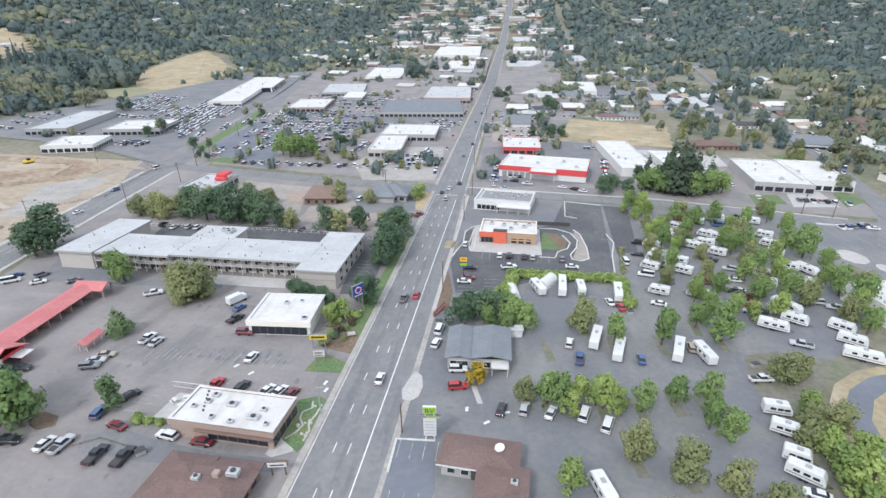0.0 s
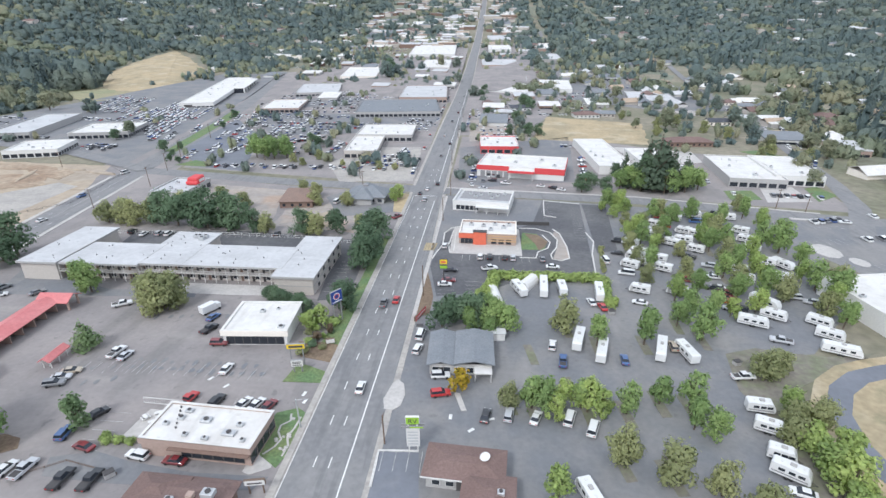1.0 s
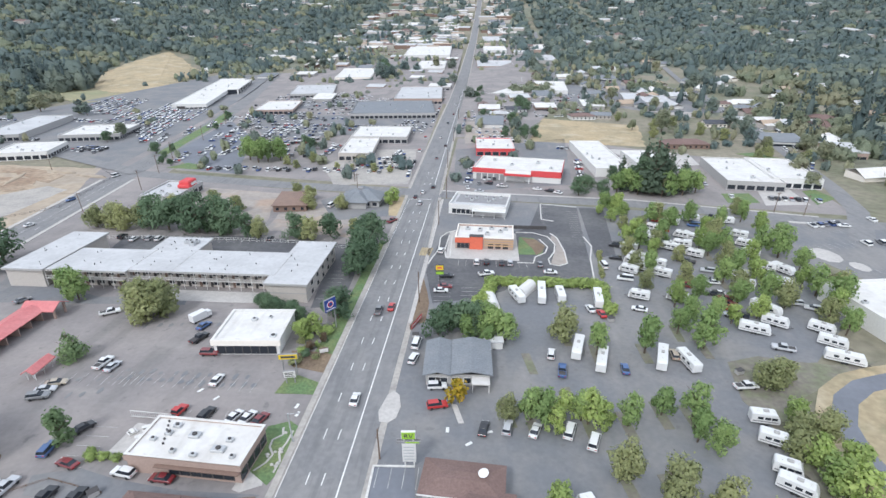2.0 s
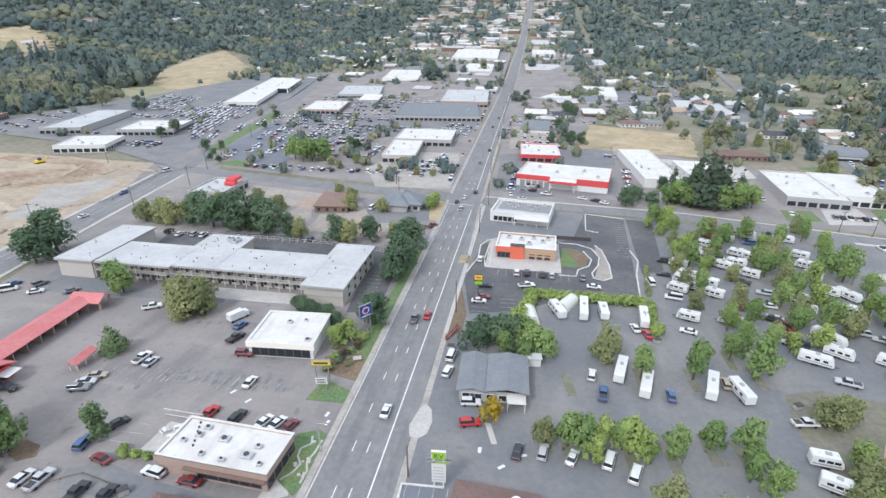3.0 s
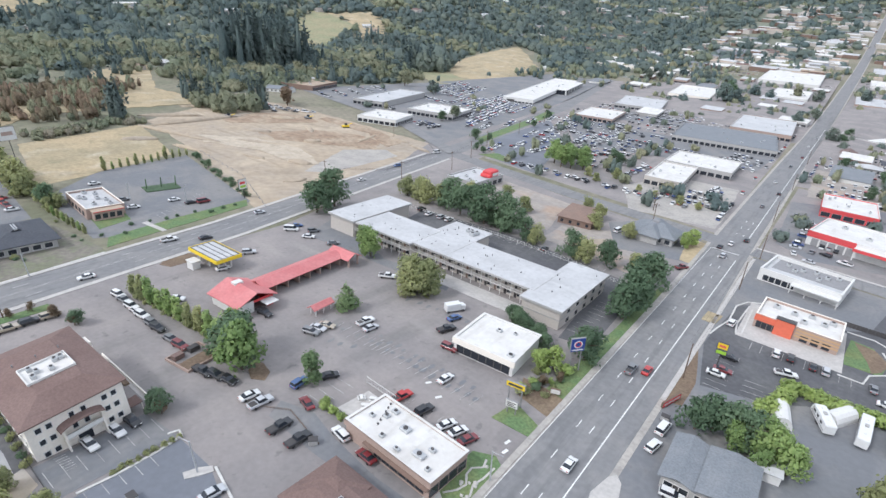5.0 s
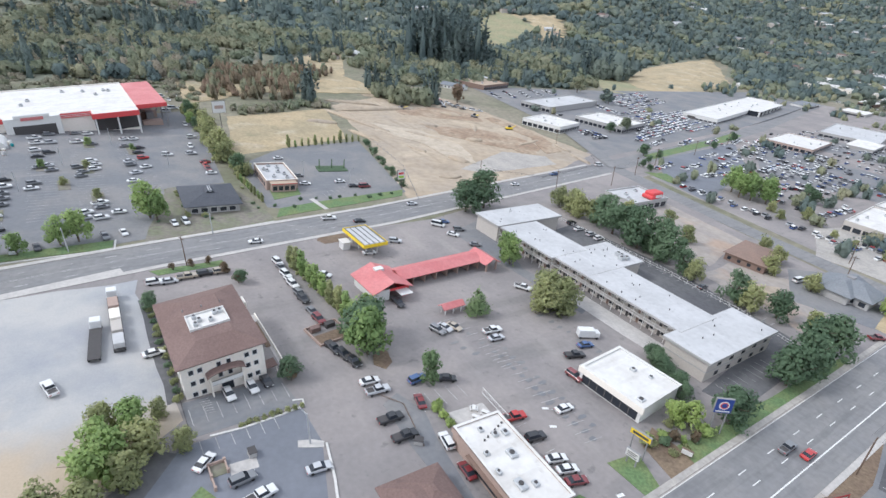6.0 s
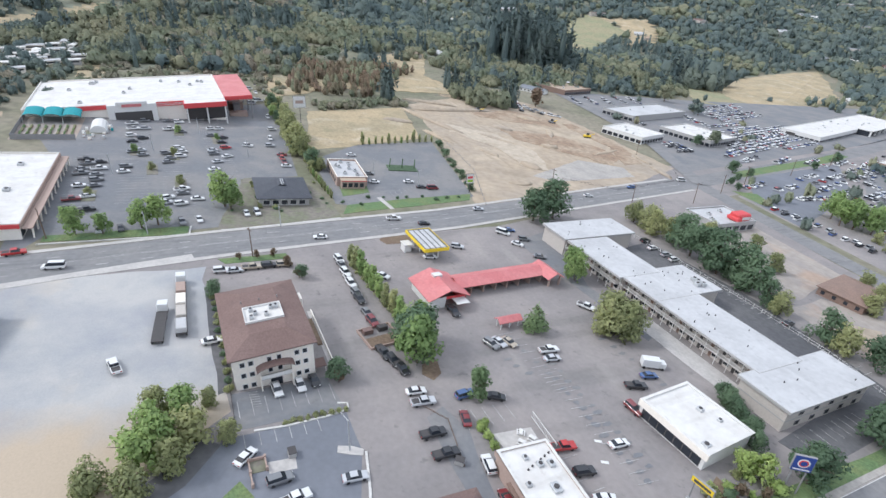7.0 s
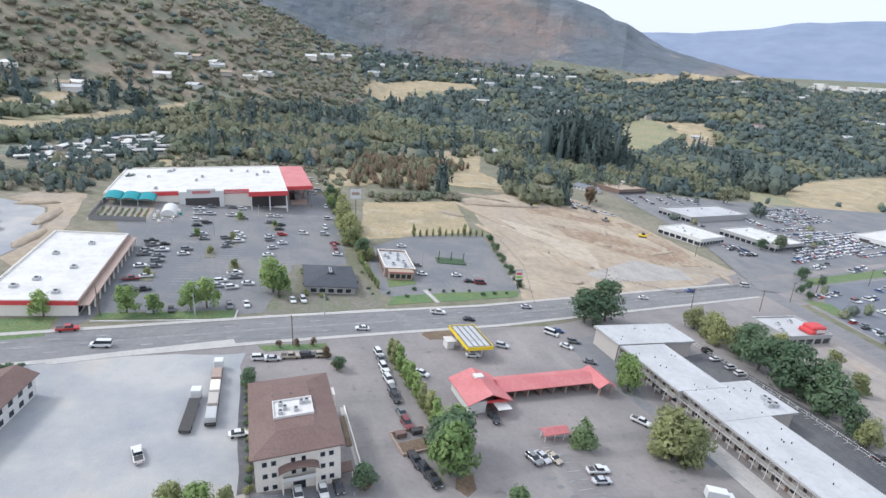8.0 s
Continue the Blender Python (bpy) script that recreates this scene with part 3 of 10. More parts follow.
lot([(-156, 4), (-163, 62), (-170, 66), (-167, 30), (-164, 8)], 0.12, GRASS, "grass verge before the burger bar", 0.5, "ground", "verge")
lot([(-173, 9), (-176, 21), (-188, 23), (-188, 11)], 0.14, GRASS, "green lawn before the burger bar", 0.4, "ground", "lawn")
lot([(-125, -40), (-125, -22), (-128.5, -22), (-128.5, -42)], 0.14, GRASS, "green lawn between hotel and street", 0.3, "ground", "lawn")
lot([(-132.4, 9.8), (-134.4, 11.5), (-134.8, 20.5), (-131.5, 22), (-128.6, 19.5), (-128.8, 11.5)], 0.10, MULCH, "dry bed at the filling station corner", 0.4, "ground", "planting bed")
lot([(-186, 262), (-210, 392), (-236, 500), (-228, 500), (-200, 392), (-177, 262)], 0.12, GRASS, "green verge of the second street", 0.6, "ground", "verge")
lot([(-66, 72.5), (-34, 72.5), (-34, 66), (-46, 65.5), (-70, 65.5)], 0.10, CONCRETE, "pale concrete court before the motel rooms")
lot([(-60, 128), (-16, 122), (-14, 158), (-40, 160), (-60, 150)], 0.05, YARD, "packed earth yard behind the motel fence", 2, "ground", "yard")
lot([(-46, -41), (-45.6, -36.2), (-48.2, -36), (-48.6, -40.8)], 0.12, CONCRETE, "pale concrete slab in the car park")
lot([(-41.5, 2.4), (-34.4, 3.0), (-34.8, 11), (-40.6, 11.4)], 0.13, CONCRETE, "pale concrete patio beside the restaurant")
lot([(-63, -4), (-60.2, -2.2), (-62, 0.6), (-66, 1.6), (-68.4, 0.6), (-66, -2.6)], 0.16, MULCH, "kerbed bark bed beside a large tree", 0.4, "ground", "planting bed")
lot([(-42, -44.2), (-46, -46), (-43.6, -49), (-38, -56), (-34, -52)], 0.14, GRASS, "small lawn beside a narrow drive", 0.3, "ground", "lawn")
lot([(-198, -128), (-220, -122), (-267, -131), (-280, -152), (-330, -175), (-300, -205), (-190, -180)], 0.10, GRAVEL, "pale gravel yard behind the shops", 1.5)
lot([(-188, -117), (-199, -127), (-222, -121), (-268, -130), (-282, -150), (-300, -140), (-296, -121), (-240, -116)], 0.12, DIRT, "strip of tan dug earth behind the shops", 1.5, "ground", "yard")
lot([(12.6, 3), (20.4, 3.4), (22.4, -12), (12.6, -14)], 0.08, ASPHALT_BLUE, "dark sealed car park beside the camper store")
lot([(-50, -8.6), (-36, -9.2), (-9, -8.6), (-7, -5.2), (-22, -5.4), (-36, -3.6), (-44, -1.6), (-52, -4)], 0.075, ASPHALT_GREY, "dark asphalt lane between two restaurants")
lot([(-11, -5), (-12.6, -4.4), (-11.6, 8.4), (-9.6, 6), (-7.4, -3)], 0.09, CONCRETE, "pale concrete path beside the restaurant")
lot([(-50, 135), (-38, 128), (-28, 130), (-40, 148)], 0.08, DIRT, "bare reddish earth behind a fence", 1, "ground", "yard")
lot([(-128, 190), (-100, 150), (-62, 138), (-70, 180)], 0.07, YARD, "packed earth and old concrete yard", 1, "pavement", "yard")
lot([(-138, 224), (-134, 231), (-152, 240), (-158, 227)], 0.07, GRASS, "green corner plot beside the crossing", 1, "ground", "lawn")
lot([(150, 158), (152, 119), (166, 84), (230, 90), (262, 150), (200, 158)], 0.045, ASPHALT_GREY, "asphalt car park beside the camper park")
lot([(150, 181), (165.4, 182), (167, 198), (152.8, 196.7)], 0.10, GRASS, "green lawn before the workshop", 0.4, "ground", "lawn")
lot([(166, 178), (188, 181), (191, 207), (174, 204)], 0.09, CONCRETE, "pale concrete forecourt of the workshop", 0.3)
lot([(191, 181), (206, 192), (204, 208), (196, 204)], 0.10, GRASS, "green lawn at the street corner", 0.4, "ground", "lawn")
lot([(120, 560), (120, 900), (200, 900), (300, 620), (270, 480), (200, 470)], 0.05, ASPHALT_GREY, "asphalt yards between houses and trees", 6)
lot([(57, 102.4), (60, 101), (62.8, 103), (63.2, 114), (62, 127), (60.4, 131), (59.4, 127), (60.8, 119), (59.4, 112)], 0.14, YARD, "stony planted island in the drive-through lane", 0.2, "ground", "planting bed")
lot([(48, 127), (53.5, 125.6), (56.6, 119), (54.8, 112.6), (52.6, 110), (51.6, 116)], 0.15, MULCH, "curved bark bed round a lawn", 0.2, "ground", "planting bed")
lot([(8.9, 106.2), (13, 106.2), (13.8, 113.6), (9.2, 113.8)], 0.2, GRASS_DRY, "small kerbed corner island beside the drive-through", 0.2, "ground", "planting bed")
lot([(-170, 22), (-170.4, 24), (-158, 25.4), (-157.8, 23.6)], 0.16, CONCRETE, "pale footpath from the street to the burger bar")
for x, y, w, d in ((-209, -58.6, 4, 11), (-232, -65, 4, 9), (-183, -78, 4, 10), (-228, -50, 4, 14), (-262, -47, 4, 8), (-250, -31, 4, 12), (-192, -49, 4, 12), (-262, -82, 9, 5)):
    patch("ground", rect(x, y, d, w), 0.18, SOIL, "kerbed planting island in the large car park", "planting bed", "structure", 0.3)
for cx, cy, r in ((160, 118, 5), (166, 108, 3)):
    lot([(cx + r * math.cos(k * 0.7), cy + r * 1.4 * math.sin(k * 0.7)) for k in range(9)], 0.09, CONCRETE, "pale round patch on the asphalt", 0.4)
lot([(11.4, 25), (12.6, 26.6), (14.2, 25), (15, 21), (14.6, 17), (13, 15.4), (11.2, 15.8), (10.4, 19)], 0.14, CONCRETE, "half-round pale gravel island beside the road", 0.3)

for path in ([(-10.4, 0.2), (-8.8, 2.4), (-8.2, 4.6), (-9.6, 6.6), (-9.8, 8.6), (-8.2, 10.2), (-8.8, 12.4)], [(-6.4, 0), (-6.2, 3), (-7.2, 5.4), (-6.6, 8), (-6.4, 11.6)]):
    ribbon("ground", path, 0.22, -0.22, 0.17, CONCRETE, "narrow pebble line winding through a lawn", "planting bed", step=1.0)
prng = random.Random(9)
for k in range(9):
    x, y = -9.6 + prng.uniform(0, 3.6), prng.uniform(1.5, 11.5)
    b = bmesh.new()
    bmesh.ops.create_icosphere(b, subdivisions=2, radius=prng.uniform(0.25, 0.5))
    for v in b.verts:
        v.co *= 1 + 0.25 * noise.noise(v.co * 4 + Vector((k, 0, 0)))
    tagged(obj("boulder", b, CONCRETE, Matrix.Translation((x, y, gz(x, y) + 0.25)) @ Matrix.Diagonal((1.2, 0.9, 0.7, 1)), True), "pale rounded boulder on a lawn", "boulder", "lawn boulders")
lot([(-176, 268), (-196, 398), (-142, 318), (-110, 216), (-142, 224)], 0.06, ASPHALT_BLUE, "blue-grey asphalt of a corner filling station", 1)
lot([(-66, 238), (-50, 286), (-14, 290), (-8, 202), (-48, 198)], 0.06, SHOULDER, "pale concrete lots round small shops", 1)
lot([(13, 290), (92, 335), (80, 208), (32, 194), (16, 205)], 0.06, ASPHALT_GREY, "dark asphalt round the red store", 0.5)
lot([(12, 540), (84, 496), (66, 318), (18, 312)], 0.06, YARD, "worn brownish lots beside the main road", 2)
lot([(-200, 440), (-14, 428), (-16, 355), (-135, 320)], 0.06, ASPHALT_GREY, "dark asphalt lot full of parked cars", 1)
lot([(-226, 620), (-24, 636), (-22, 494), (-172, 472)], 0.07, ASPHALT_GREY, "dark asphalt between shop rows", 1)
lot([(-10, 194), (-8, 150), (-33, 142), (-47, 170), (-30, 194)], 0.07, ASPHALT_GREY, "dark asphalt round a grey-roofed restaurant", 0.6)
lot([(172, 765), (275, 726), (268, 556), (228, 440), (165, 517)], 0.08, SHOULDER, "pale yards between houses and trees", 4)
lot([(308, 536), (324, 500), (284, 402), (262, 380)], 0.2, SHOULDER, "pale drives between houses", 3)
ribbon("pavement", SEVENTH[6:], 26, -22, 0.025, ASPHALT, "worn asphalt verges along the second street", "pavement")
verge = ribbon("road", MAIN, 9.2, -9.2, 0.07, SHOULDER, "pale gravel shoulder of the straight main road", "road")
main_road = ribbon("road", MAIN, 7.7, -7.7, 0.10, ASPHALT_ROAD, "grey asphalt one-way main road with worn lanes", "road")
seventh = ribbon("road", SEVENTH, 7.4, -7.4, 0.10, ASPHALT_ROAD, "grey asphalt second street with worn lines", "road")
ribbon("road", CROSS, 6, -6, 0.11, ASPHALT_ROAD, "grey asphalt cross street", "road")
ribbon("road", CROSS_WEST, 6, -5, 0.11, ASPHALT_ROAD, "grey asphalt cross street", "road")
ribbon("road", STREET_EAST, 5, -5, 0.35, ASPHALT_ROAD, "asphalt side street past the dealers", "road")
ribbon("road", STREET_FAR, 4.5, -4.5, 0.3, ASPHALT_ROAD, "asphalt residential street between trees", "road")
ribbon("road", STREET_WEST, 4.5, -4.5, 0.13, ASPHALT_ROAD, "asphalt residential side street", "road")
SLIP = [(150, 45), (140, 42), (131, 39.5), (123, 36.5), (116, 31), (111, 23), (109, 14), (109.5, 5), (113, -8), (122, -24)]
ribbon("ground", SLIP, 5.4, -5.4, 0.11, GRASS_DRY, "dry tan shoulder of the curved slip road", "bank", step=3)
ribbon("road", SLIP, 2.4, -2.4, 0.15, ASPHALT_BLUE, "curved asphalt slip road on a dry bank", "road", step=3)
ribbon("road", [(-57, -50), (-50, -56), (-44, -66), (-40, -84)], 2.6, -2.6, 0.12, ASPHALT_NEW, "narrow dark asphalt drive", "road", step=3)
for line, side in ((SEVENTH[:8], 8.6), (SEVENTH[2:8], -8.6)):
    ribbon("pavement", line, side + 0.9, side - 0.9, 0.18, CONCRETE, "pale concrete footway with a kerb", "footway", thick=0.3)
ribbon("pavement", [(-4.9, -70), (-4.9, 20), (-4.9, 100), (-5.6, 178)], 0.9, -0.5, 0.20, SHOULDER, "dusty worn concrete footway beside the main road", "footway", thick=0.3)
ribbon("pavement", [(12.2, 57), (12.4, 176)], 0.6, -0.6, 0.20, CONCRETE, "pale concrete footway beside the main road", "footway", thick=0.3)
ribbon("pavement", CROSS_WEST[:3], 7.6, 6.1, 0.20, CONCRETE, "pale concrete footway beside the cross street", "footway", thick=0.3)
ribbon("pavement", [(-122, -92), (-130, -48)], 3.0, 0.2, 0.16, CONCRETE, "pale concrete apron along the lorry yard", "footway", thick=0.3)


def marking(parent, line, width, lift=0.125, step=12.0, paint=PAINT_WHITE):
    """One painted line along a polyline, a piece of its road."""
    ob = obj("line", ribbon_bm(bmesh.new(), line, width / 2, -width / 2, lift, 0, step), paint)
    ob.parent = parent
    return ob


for k in range(24):
    y = -50.3 + 12.0 * k
    if 176 < y < 196:
        continue
    for x in (0.6, 3.6):
        marking(main_road, [(x, y), (x, y + 3.0)], 0.2)
marking(main_road, [(7.05, -120), (7.05, 168)], 0.28)
marking(main_road, [(6.2, 200), (4.6, 400), (3, 640)], 0.3)
marking(main_road, [(-4.0, -120), (-4.0, 176)], 0.14)
marking(main_road, [(-3.6, 175.6), (7.0, 175.6)], 0.5)
for off in (3.6, -0.3, 0.3, -3.8):
    pts = [(x + nx * off, y + ny * off) for x, y, nx, ny in along(SEVENTH[2:8], 40)]
    if off in (3.6, -3.8):
        for (ax, ay), (bx, by) in zip(pts, pts[1:]):
            for k in range(3):
                f, g = k / 3, k / 3 + 0.09
                marking(seventh, [(ax + (bx - ax) * f, ay + (by - ay) * f), (ax + (bx - ax) * g, ay + (by - ay) * g)], 0.25, paint=PAINT_FADED)
    else:
        marking(seventh, pts, 0.14, paint=PAINT_FADED)


def stalls(start, step, count, way, length, label="painted parking bay lines on asphalt"):
    """A row of parking bay lines, one mesh."""
    bm = bmesh.new()
    for k in range(count):
        x, y = start[0] + step[0] * k, start[1] + step[1] * k
        ribbon_bm(bm, [(x, y), (x + way[0] * length, y + way[1] * length)], 0.065, -0.065, 0.115, 0, 20)
    return tagged(obj("parking_lines", bm, PAINT_FADED), label, "parking lines", "", "structure")


stalls((-49, -1.5), (0, 2.8), 5, (1, 0), 5)
stalls((-34, 11.2), (2.8, 0), 8, (0, 1), 5.2)
stalls((-72, 22), (2.9, 0.2), 9, (0, 1), 5)
stalls((-56, 24), (2.7, -0.05), 14, (0.1, 1), 5)
stalls((-19, 70), (0, 2.9), 9, (1, 0), 5)
stalls((-100, 112), (2.9, 0.1), 26, (0, 1), 5)
stalls((-66, -44), (0, 2.7), 8, (1, 0), 5)
stalls((-68, -41.6), (0.75, 0.05), 7, (0.1, 1), 1.9, "white hatched walkway across the hotel bays")
stalls((-53, -44), (0, 2.8), 6, (-1, 0), 4)
stalls((24, 98.3), (2.7, 0), 10, (0, 1), 5)
stalls((26, 70), (0, 2.7), 5, (1, 0.1), 5)
stalls((17.8, 71.5), (0, 2.8), 7, (1, 0), 5)
stalls((73, 124), (0.18, 2.7), 15, (-1, 0), 5)
stalls((62, 148), (0, 2.7), 8, (-1, 0), 5)
stalls((13.4, -2), (2.6, 0), 4, (0, 1), 5.5)
stalls((160, 122), (3.0, 0.9), 14, (-0.3, 1), 5)
stalls((168, 100), (3.0, 0.9), 14, (-0.3, 1), 5)
stalls((14, -14), (2.7, 0), 4, (0, 1), 4)
stalls((-168, -86), (-2.8, 0), 36, (0, 1), 10)
stalls((-175, -70), (-2.8, 0), 40, (0, 1), 10)
stalls((-170, -55), (-2.8, 0), 46, (0, 1), 10)
stalls((-200, -37), (-2.8, 0), 38, (0, 1), 10)
stalls((-170, 30), (-1.4, 2.4), 12, (-1, 0), 5)


def kerb(line, label="white-painted concrete kerb round a planted island", step=3.0):
    return ribbon("kerb", line, 0.24, -0.24, 0.24, KERB_WHITE, label, "kerb", thick=0.35, step=step)


kerb([(24, 135), (18, 131), (15.6, 125), (15.8, 112), (14, 104), (13.2, 99)])
kerb([(19, 128), (18.2, 112), (19, 105.5), (20.5, 106), (20.2, 126)])
kerb([(46, 133), (53, 133), (58.5, 129), (60.6, 121), (59.4, 113), (56.6, 106), (56.8, 101.8), (60, 100.6), (63, 103), (63.4, 114), (62.2, 128), (60, 133)])
kerb([(45, 102.4), (50.8, 102.2), (52, 108), (56, 112), (57.5, 118), (55, 126)])
kerb([(70, 88.5), (72, 108), (74.5, 120), (73, 130)])
kerb([(76, 168.5), (59.5, 172.2), (58, 150), (63, 148)])
kerb([(-57, -42), (-56.4, -36), (-56.6, -28), (-57.2, -23.4), (-59, -23), (-59.6, -25)], "pale concrete kerb of a car park")
kerb([(-45.4, -23.4), (-42, -24.2), (-37, -25.4), (-30, -27.6)], "pale concrete kerb of a car park")
lot([(-48.4, -28), (-47.4, -25.4), (-46, -23.6), (-44.6, -24.2), (-45.6, -26.4), (-46.8, -28.6)], 0.2, CONCRETE, "teardrop concrete island below a lamp")
kerb([(-146.6, -88), (-146.2, -48.6), (-153, -47.6)])
kerb([(-148.4, -39), (-148.6, -30), (-152.4, 2)])
kerb([(12.6, -6), (12.4, 3.2), (20.4, 3.6)])

# ---- buildings ----
FOOT = [(52.5, 227, 24), (31, 163.5, 14), (33, 121, 14), (-122, 171, 18), (-25.5, 168, 14), (-196, 17, 15)]


def pane_on(parent, side, w, d, u, z0, z1, width, glass=GLASS, name="window", frame=TRIM_GREY, framed=True):
    """A window or door set on one face of a box of w by d, proud of the wall: a frame and its pane."""
    rot = {"-y": 0, "+x": 90, "+y": 180, "-x": 270}[side]
    far = d / 2 if side in ("-y", "+y") else w / 2
    m = Matrix.Rotation(radians(rot), 4, "Z") @ Matrix.Translation((u, -far, 0))
    bm = bmesh.new()
    if framed:
        t = 0.12
        for a in ((-width / 2 - t, -width / 2, z0 - t, z1 + t), (width / 2, width / 2 + t, z0 - t, z1 + t), (-width / 2, width / 2, z1, z1 + t), (-width / 2, width / 2, z0 - t, z0)):
            box(bm, a[0], a[1], -0.10, 0.02, a[2], a[3])
        ob = part(name, bm, frame, parent)
        ob.matrix_basis = m
        pane = part("pane", boxed(-width / 2, width / 2, -0.05, 0.02, z0, z1), glass, ob)
        return ob
    ob = part(name, boxed(-width / 2, width / 2, -0.06, 0.02, z0, z1), glass, parent)
    ob.matrix_basis = m
    return ob


def roof_unit(parent, x, y, z, w=1.8, d=1.4, h=1.0, turn=0):
    bm = boxed(-w / 2, w / 2, -d / 2, d / 2, 0, h, bevel=0.06)
    ob = part("air_unit", bm, METAL, parent, "grey metal rooftop air unit")
    ob.matrix_basis = Matrix.Translation((x, y, z)) @ Matrix.Rotation(radians(turn), 4, "Z")
    fan = part("fan_cowl", tube(bmesh.new(), (0, 0, h), (0, 0, h + 0.18), min(w, d) * 0.32, None, 12), TRIM_DARK, ob)
    return ob


def shell(parent, w, d, h, wall, roof, parapet=0.5, coping=None, x0=0.0, y0=0.0, deep=3.0, t=0.3, over=0.0):
    """Four walls with thickness, a roof deck below their top and a coping on it."""
    x1, x2, y1, y2 = x0 - w / 2, x0 + w / 2, y0 - d / 2, y0 + d / 2
    for a in ((x1, x2, y1, y1 + t), (x1, x2, y2 - t, y2), (x1, x1 + t, y1 + t, y2 - t), (x2 - t, x2, y1 + t, y2 - t)):
        part("wall", boxed(*a, -deep, h), wall, parent)
    part("roof", boxed(x1 + t, x2 - t, y1 + t, y2 - t, h - parapet - 0.25, h - parapet), roof, parent)
    bm = bmesh.new()
    o, i, top = 0.08 + over, t + 0.06, 0.14
    for a in ((x1 - o, x2 + o, y1 - o, y1 + i), (x1 - o, x2 + o, y2 - i, y2 + o), (x1 - o, x1 + i, y1 + i, y2 - i), (x2 - i, x2 + o, y1 + i, y2 - i)):
        box(bm, *a, h, h + top)
    part("coping", bm, coping or roof, parent)


def gable(bm, w, d, z, rise, over=0.5, thick=0.22):
    """A pitched roof with its ridge along x."""
    x, y = w / 2 + over, d / 2 + over
    drop = rise * over / (d / 2)
    rows = []
    for s in (-x, x):
        rows.append([bm.verts.new(p) for p in ((s, -y, z - drop), (s, 0, z + rise), (s, y, z - drop), (s, y, z - drop + thick), (s, 0, z + rise + thick), (s, -y, z - drop + thick))])
    a, b = rows
    for i in range(6):
        j = (i + 1) % 6
        bm.faces.new((a[i], a[j], b[j], b[i]))
    for r, flip in ((a, 1), (b, -1)):
        bm.faces.new((r[0], r[1], r[4], r[5])[::flip]), bm.faces.new((r[1], r[2], r[3], r[4])[::flip])
    bmesh.ops.recalc_face_normals(bm, faces=bm.faces[:])
    return bm


def hip(bm, w, d, z, rise, over=0.6, flat=0.0, thick=0.25):
    """A hipped roof; flat is the share of it that is cut off level at the top."""
    x, y = w / 2 + over, d / 2 + over
    run = min(x, y) * (1 - flat)
    low = [bm.verts.new((sx * x, sy * y, z)) for sx, sy in ((-1, -1), (1, -1), (1, 1), (-1, 1))]
    eave = [bm.verts.new((v.co.x, v.co.y, z + thick)) for v in low]
    top = [bm.verts.new((sx * max(0.05, x - run), sy * max(0.05, y - run), z + thick + rise)) for sx, sy in ((-1, -1), (1, -1), (1, 1), (-1, 1))]
    bm.faces.new(low[::-1]), bm.faces.new(top)
    for i in range(4):
        j = (i + 1) % 4
        bm.faces.new((low[i], low[j], eave[j], eave[i])), bm.faces.new((eave[i], eave[j], top[j], top[i]))
    return bm


def shop(name, cx, cy, w, d, h, turn, wall, roof, label, category="shop", parapet=0.5, coping=None, glass_sides=(), units=3, seed=0, lie=True, band=None):
    """A flat-roofed shop with walls, deck, coping, shop windows and rooftop units."""
    e = empty(name, cx, cy, turn, label, category, lie=lie)
    FOOT.append((cx, cy, math.hypot(w, d) / 2))
    shell(e, w, d, h, wall, roof, parapet, coping)
    rng = random.Random(seed + int(cx * 7 + cy))
    for side in glass_sides:
        long = w if side in ("-y", "+y") else d
        n = max(2, int(long / 4.2))
        for k in range(n):
            pane_on(e, side, w, d, -long / 2 + long * (k + 0.5) / n, 0.5, min(2.7, h - 1), long / n * 0.78)
    if band:
        bm = bmesh.new()
        for a in ((-w / 2 - 0.12, w / 2 + 0.12, -d / 2 - 0.12, -d / 2), (-w / 2 - 0.12, w / 2 + 0.12, d / 2, d / 2 + 0.12), (-w / 2 - 0.12, -w / 2, -d / 2, d / 2), (w / 2, w / 2 + 0.12, -d / 2, d / 2)):
            box(bm, *a, h - 1.3, h - 0.1)
        part("fascia", bm, band, e)
    for k in range(units):
        roof_unit(e, rng.uniform(-w * 0.4, w * 0.4), rng.uniform(-d * 0.36, d * 0.36), h - parapet, rng.uniform(1.2, 2.4), rng.uniform(1.1, 1.7), rng.uniform(0.6, 1.1), rng.choice((0, 90)))
    for k in range(units):
        x, y = rng.uniform(-w * 0.42, w * 0.42), rng.uniform(-d * 0.4, d * 0.4)
        part("vent_pipe", tube(bmesh.new(), (x, y, h - parapet), (x, y, h - parapet + 0.7), 0.16), TRIM_GREY, e)
    return e


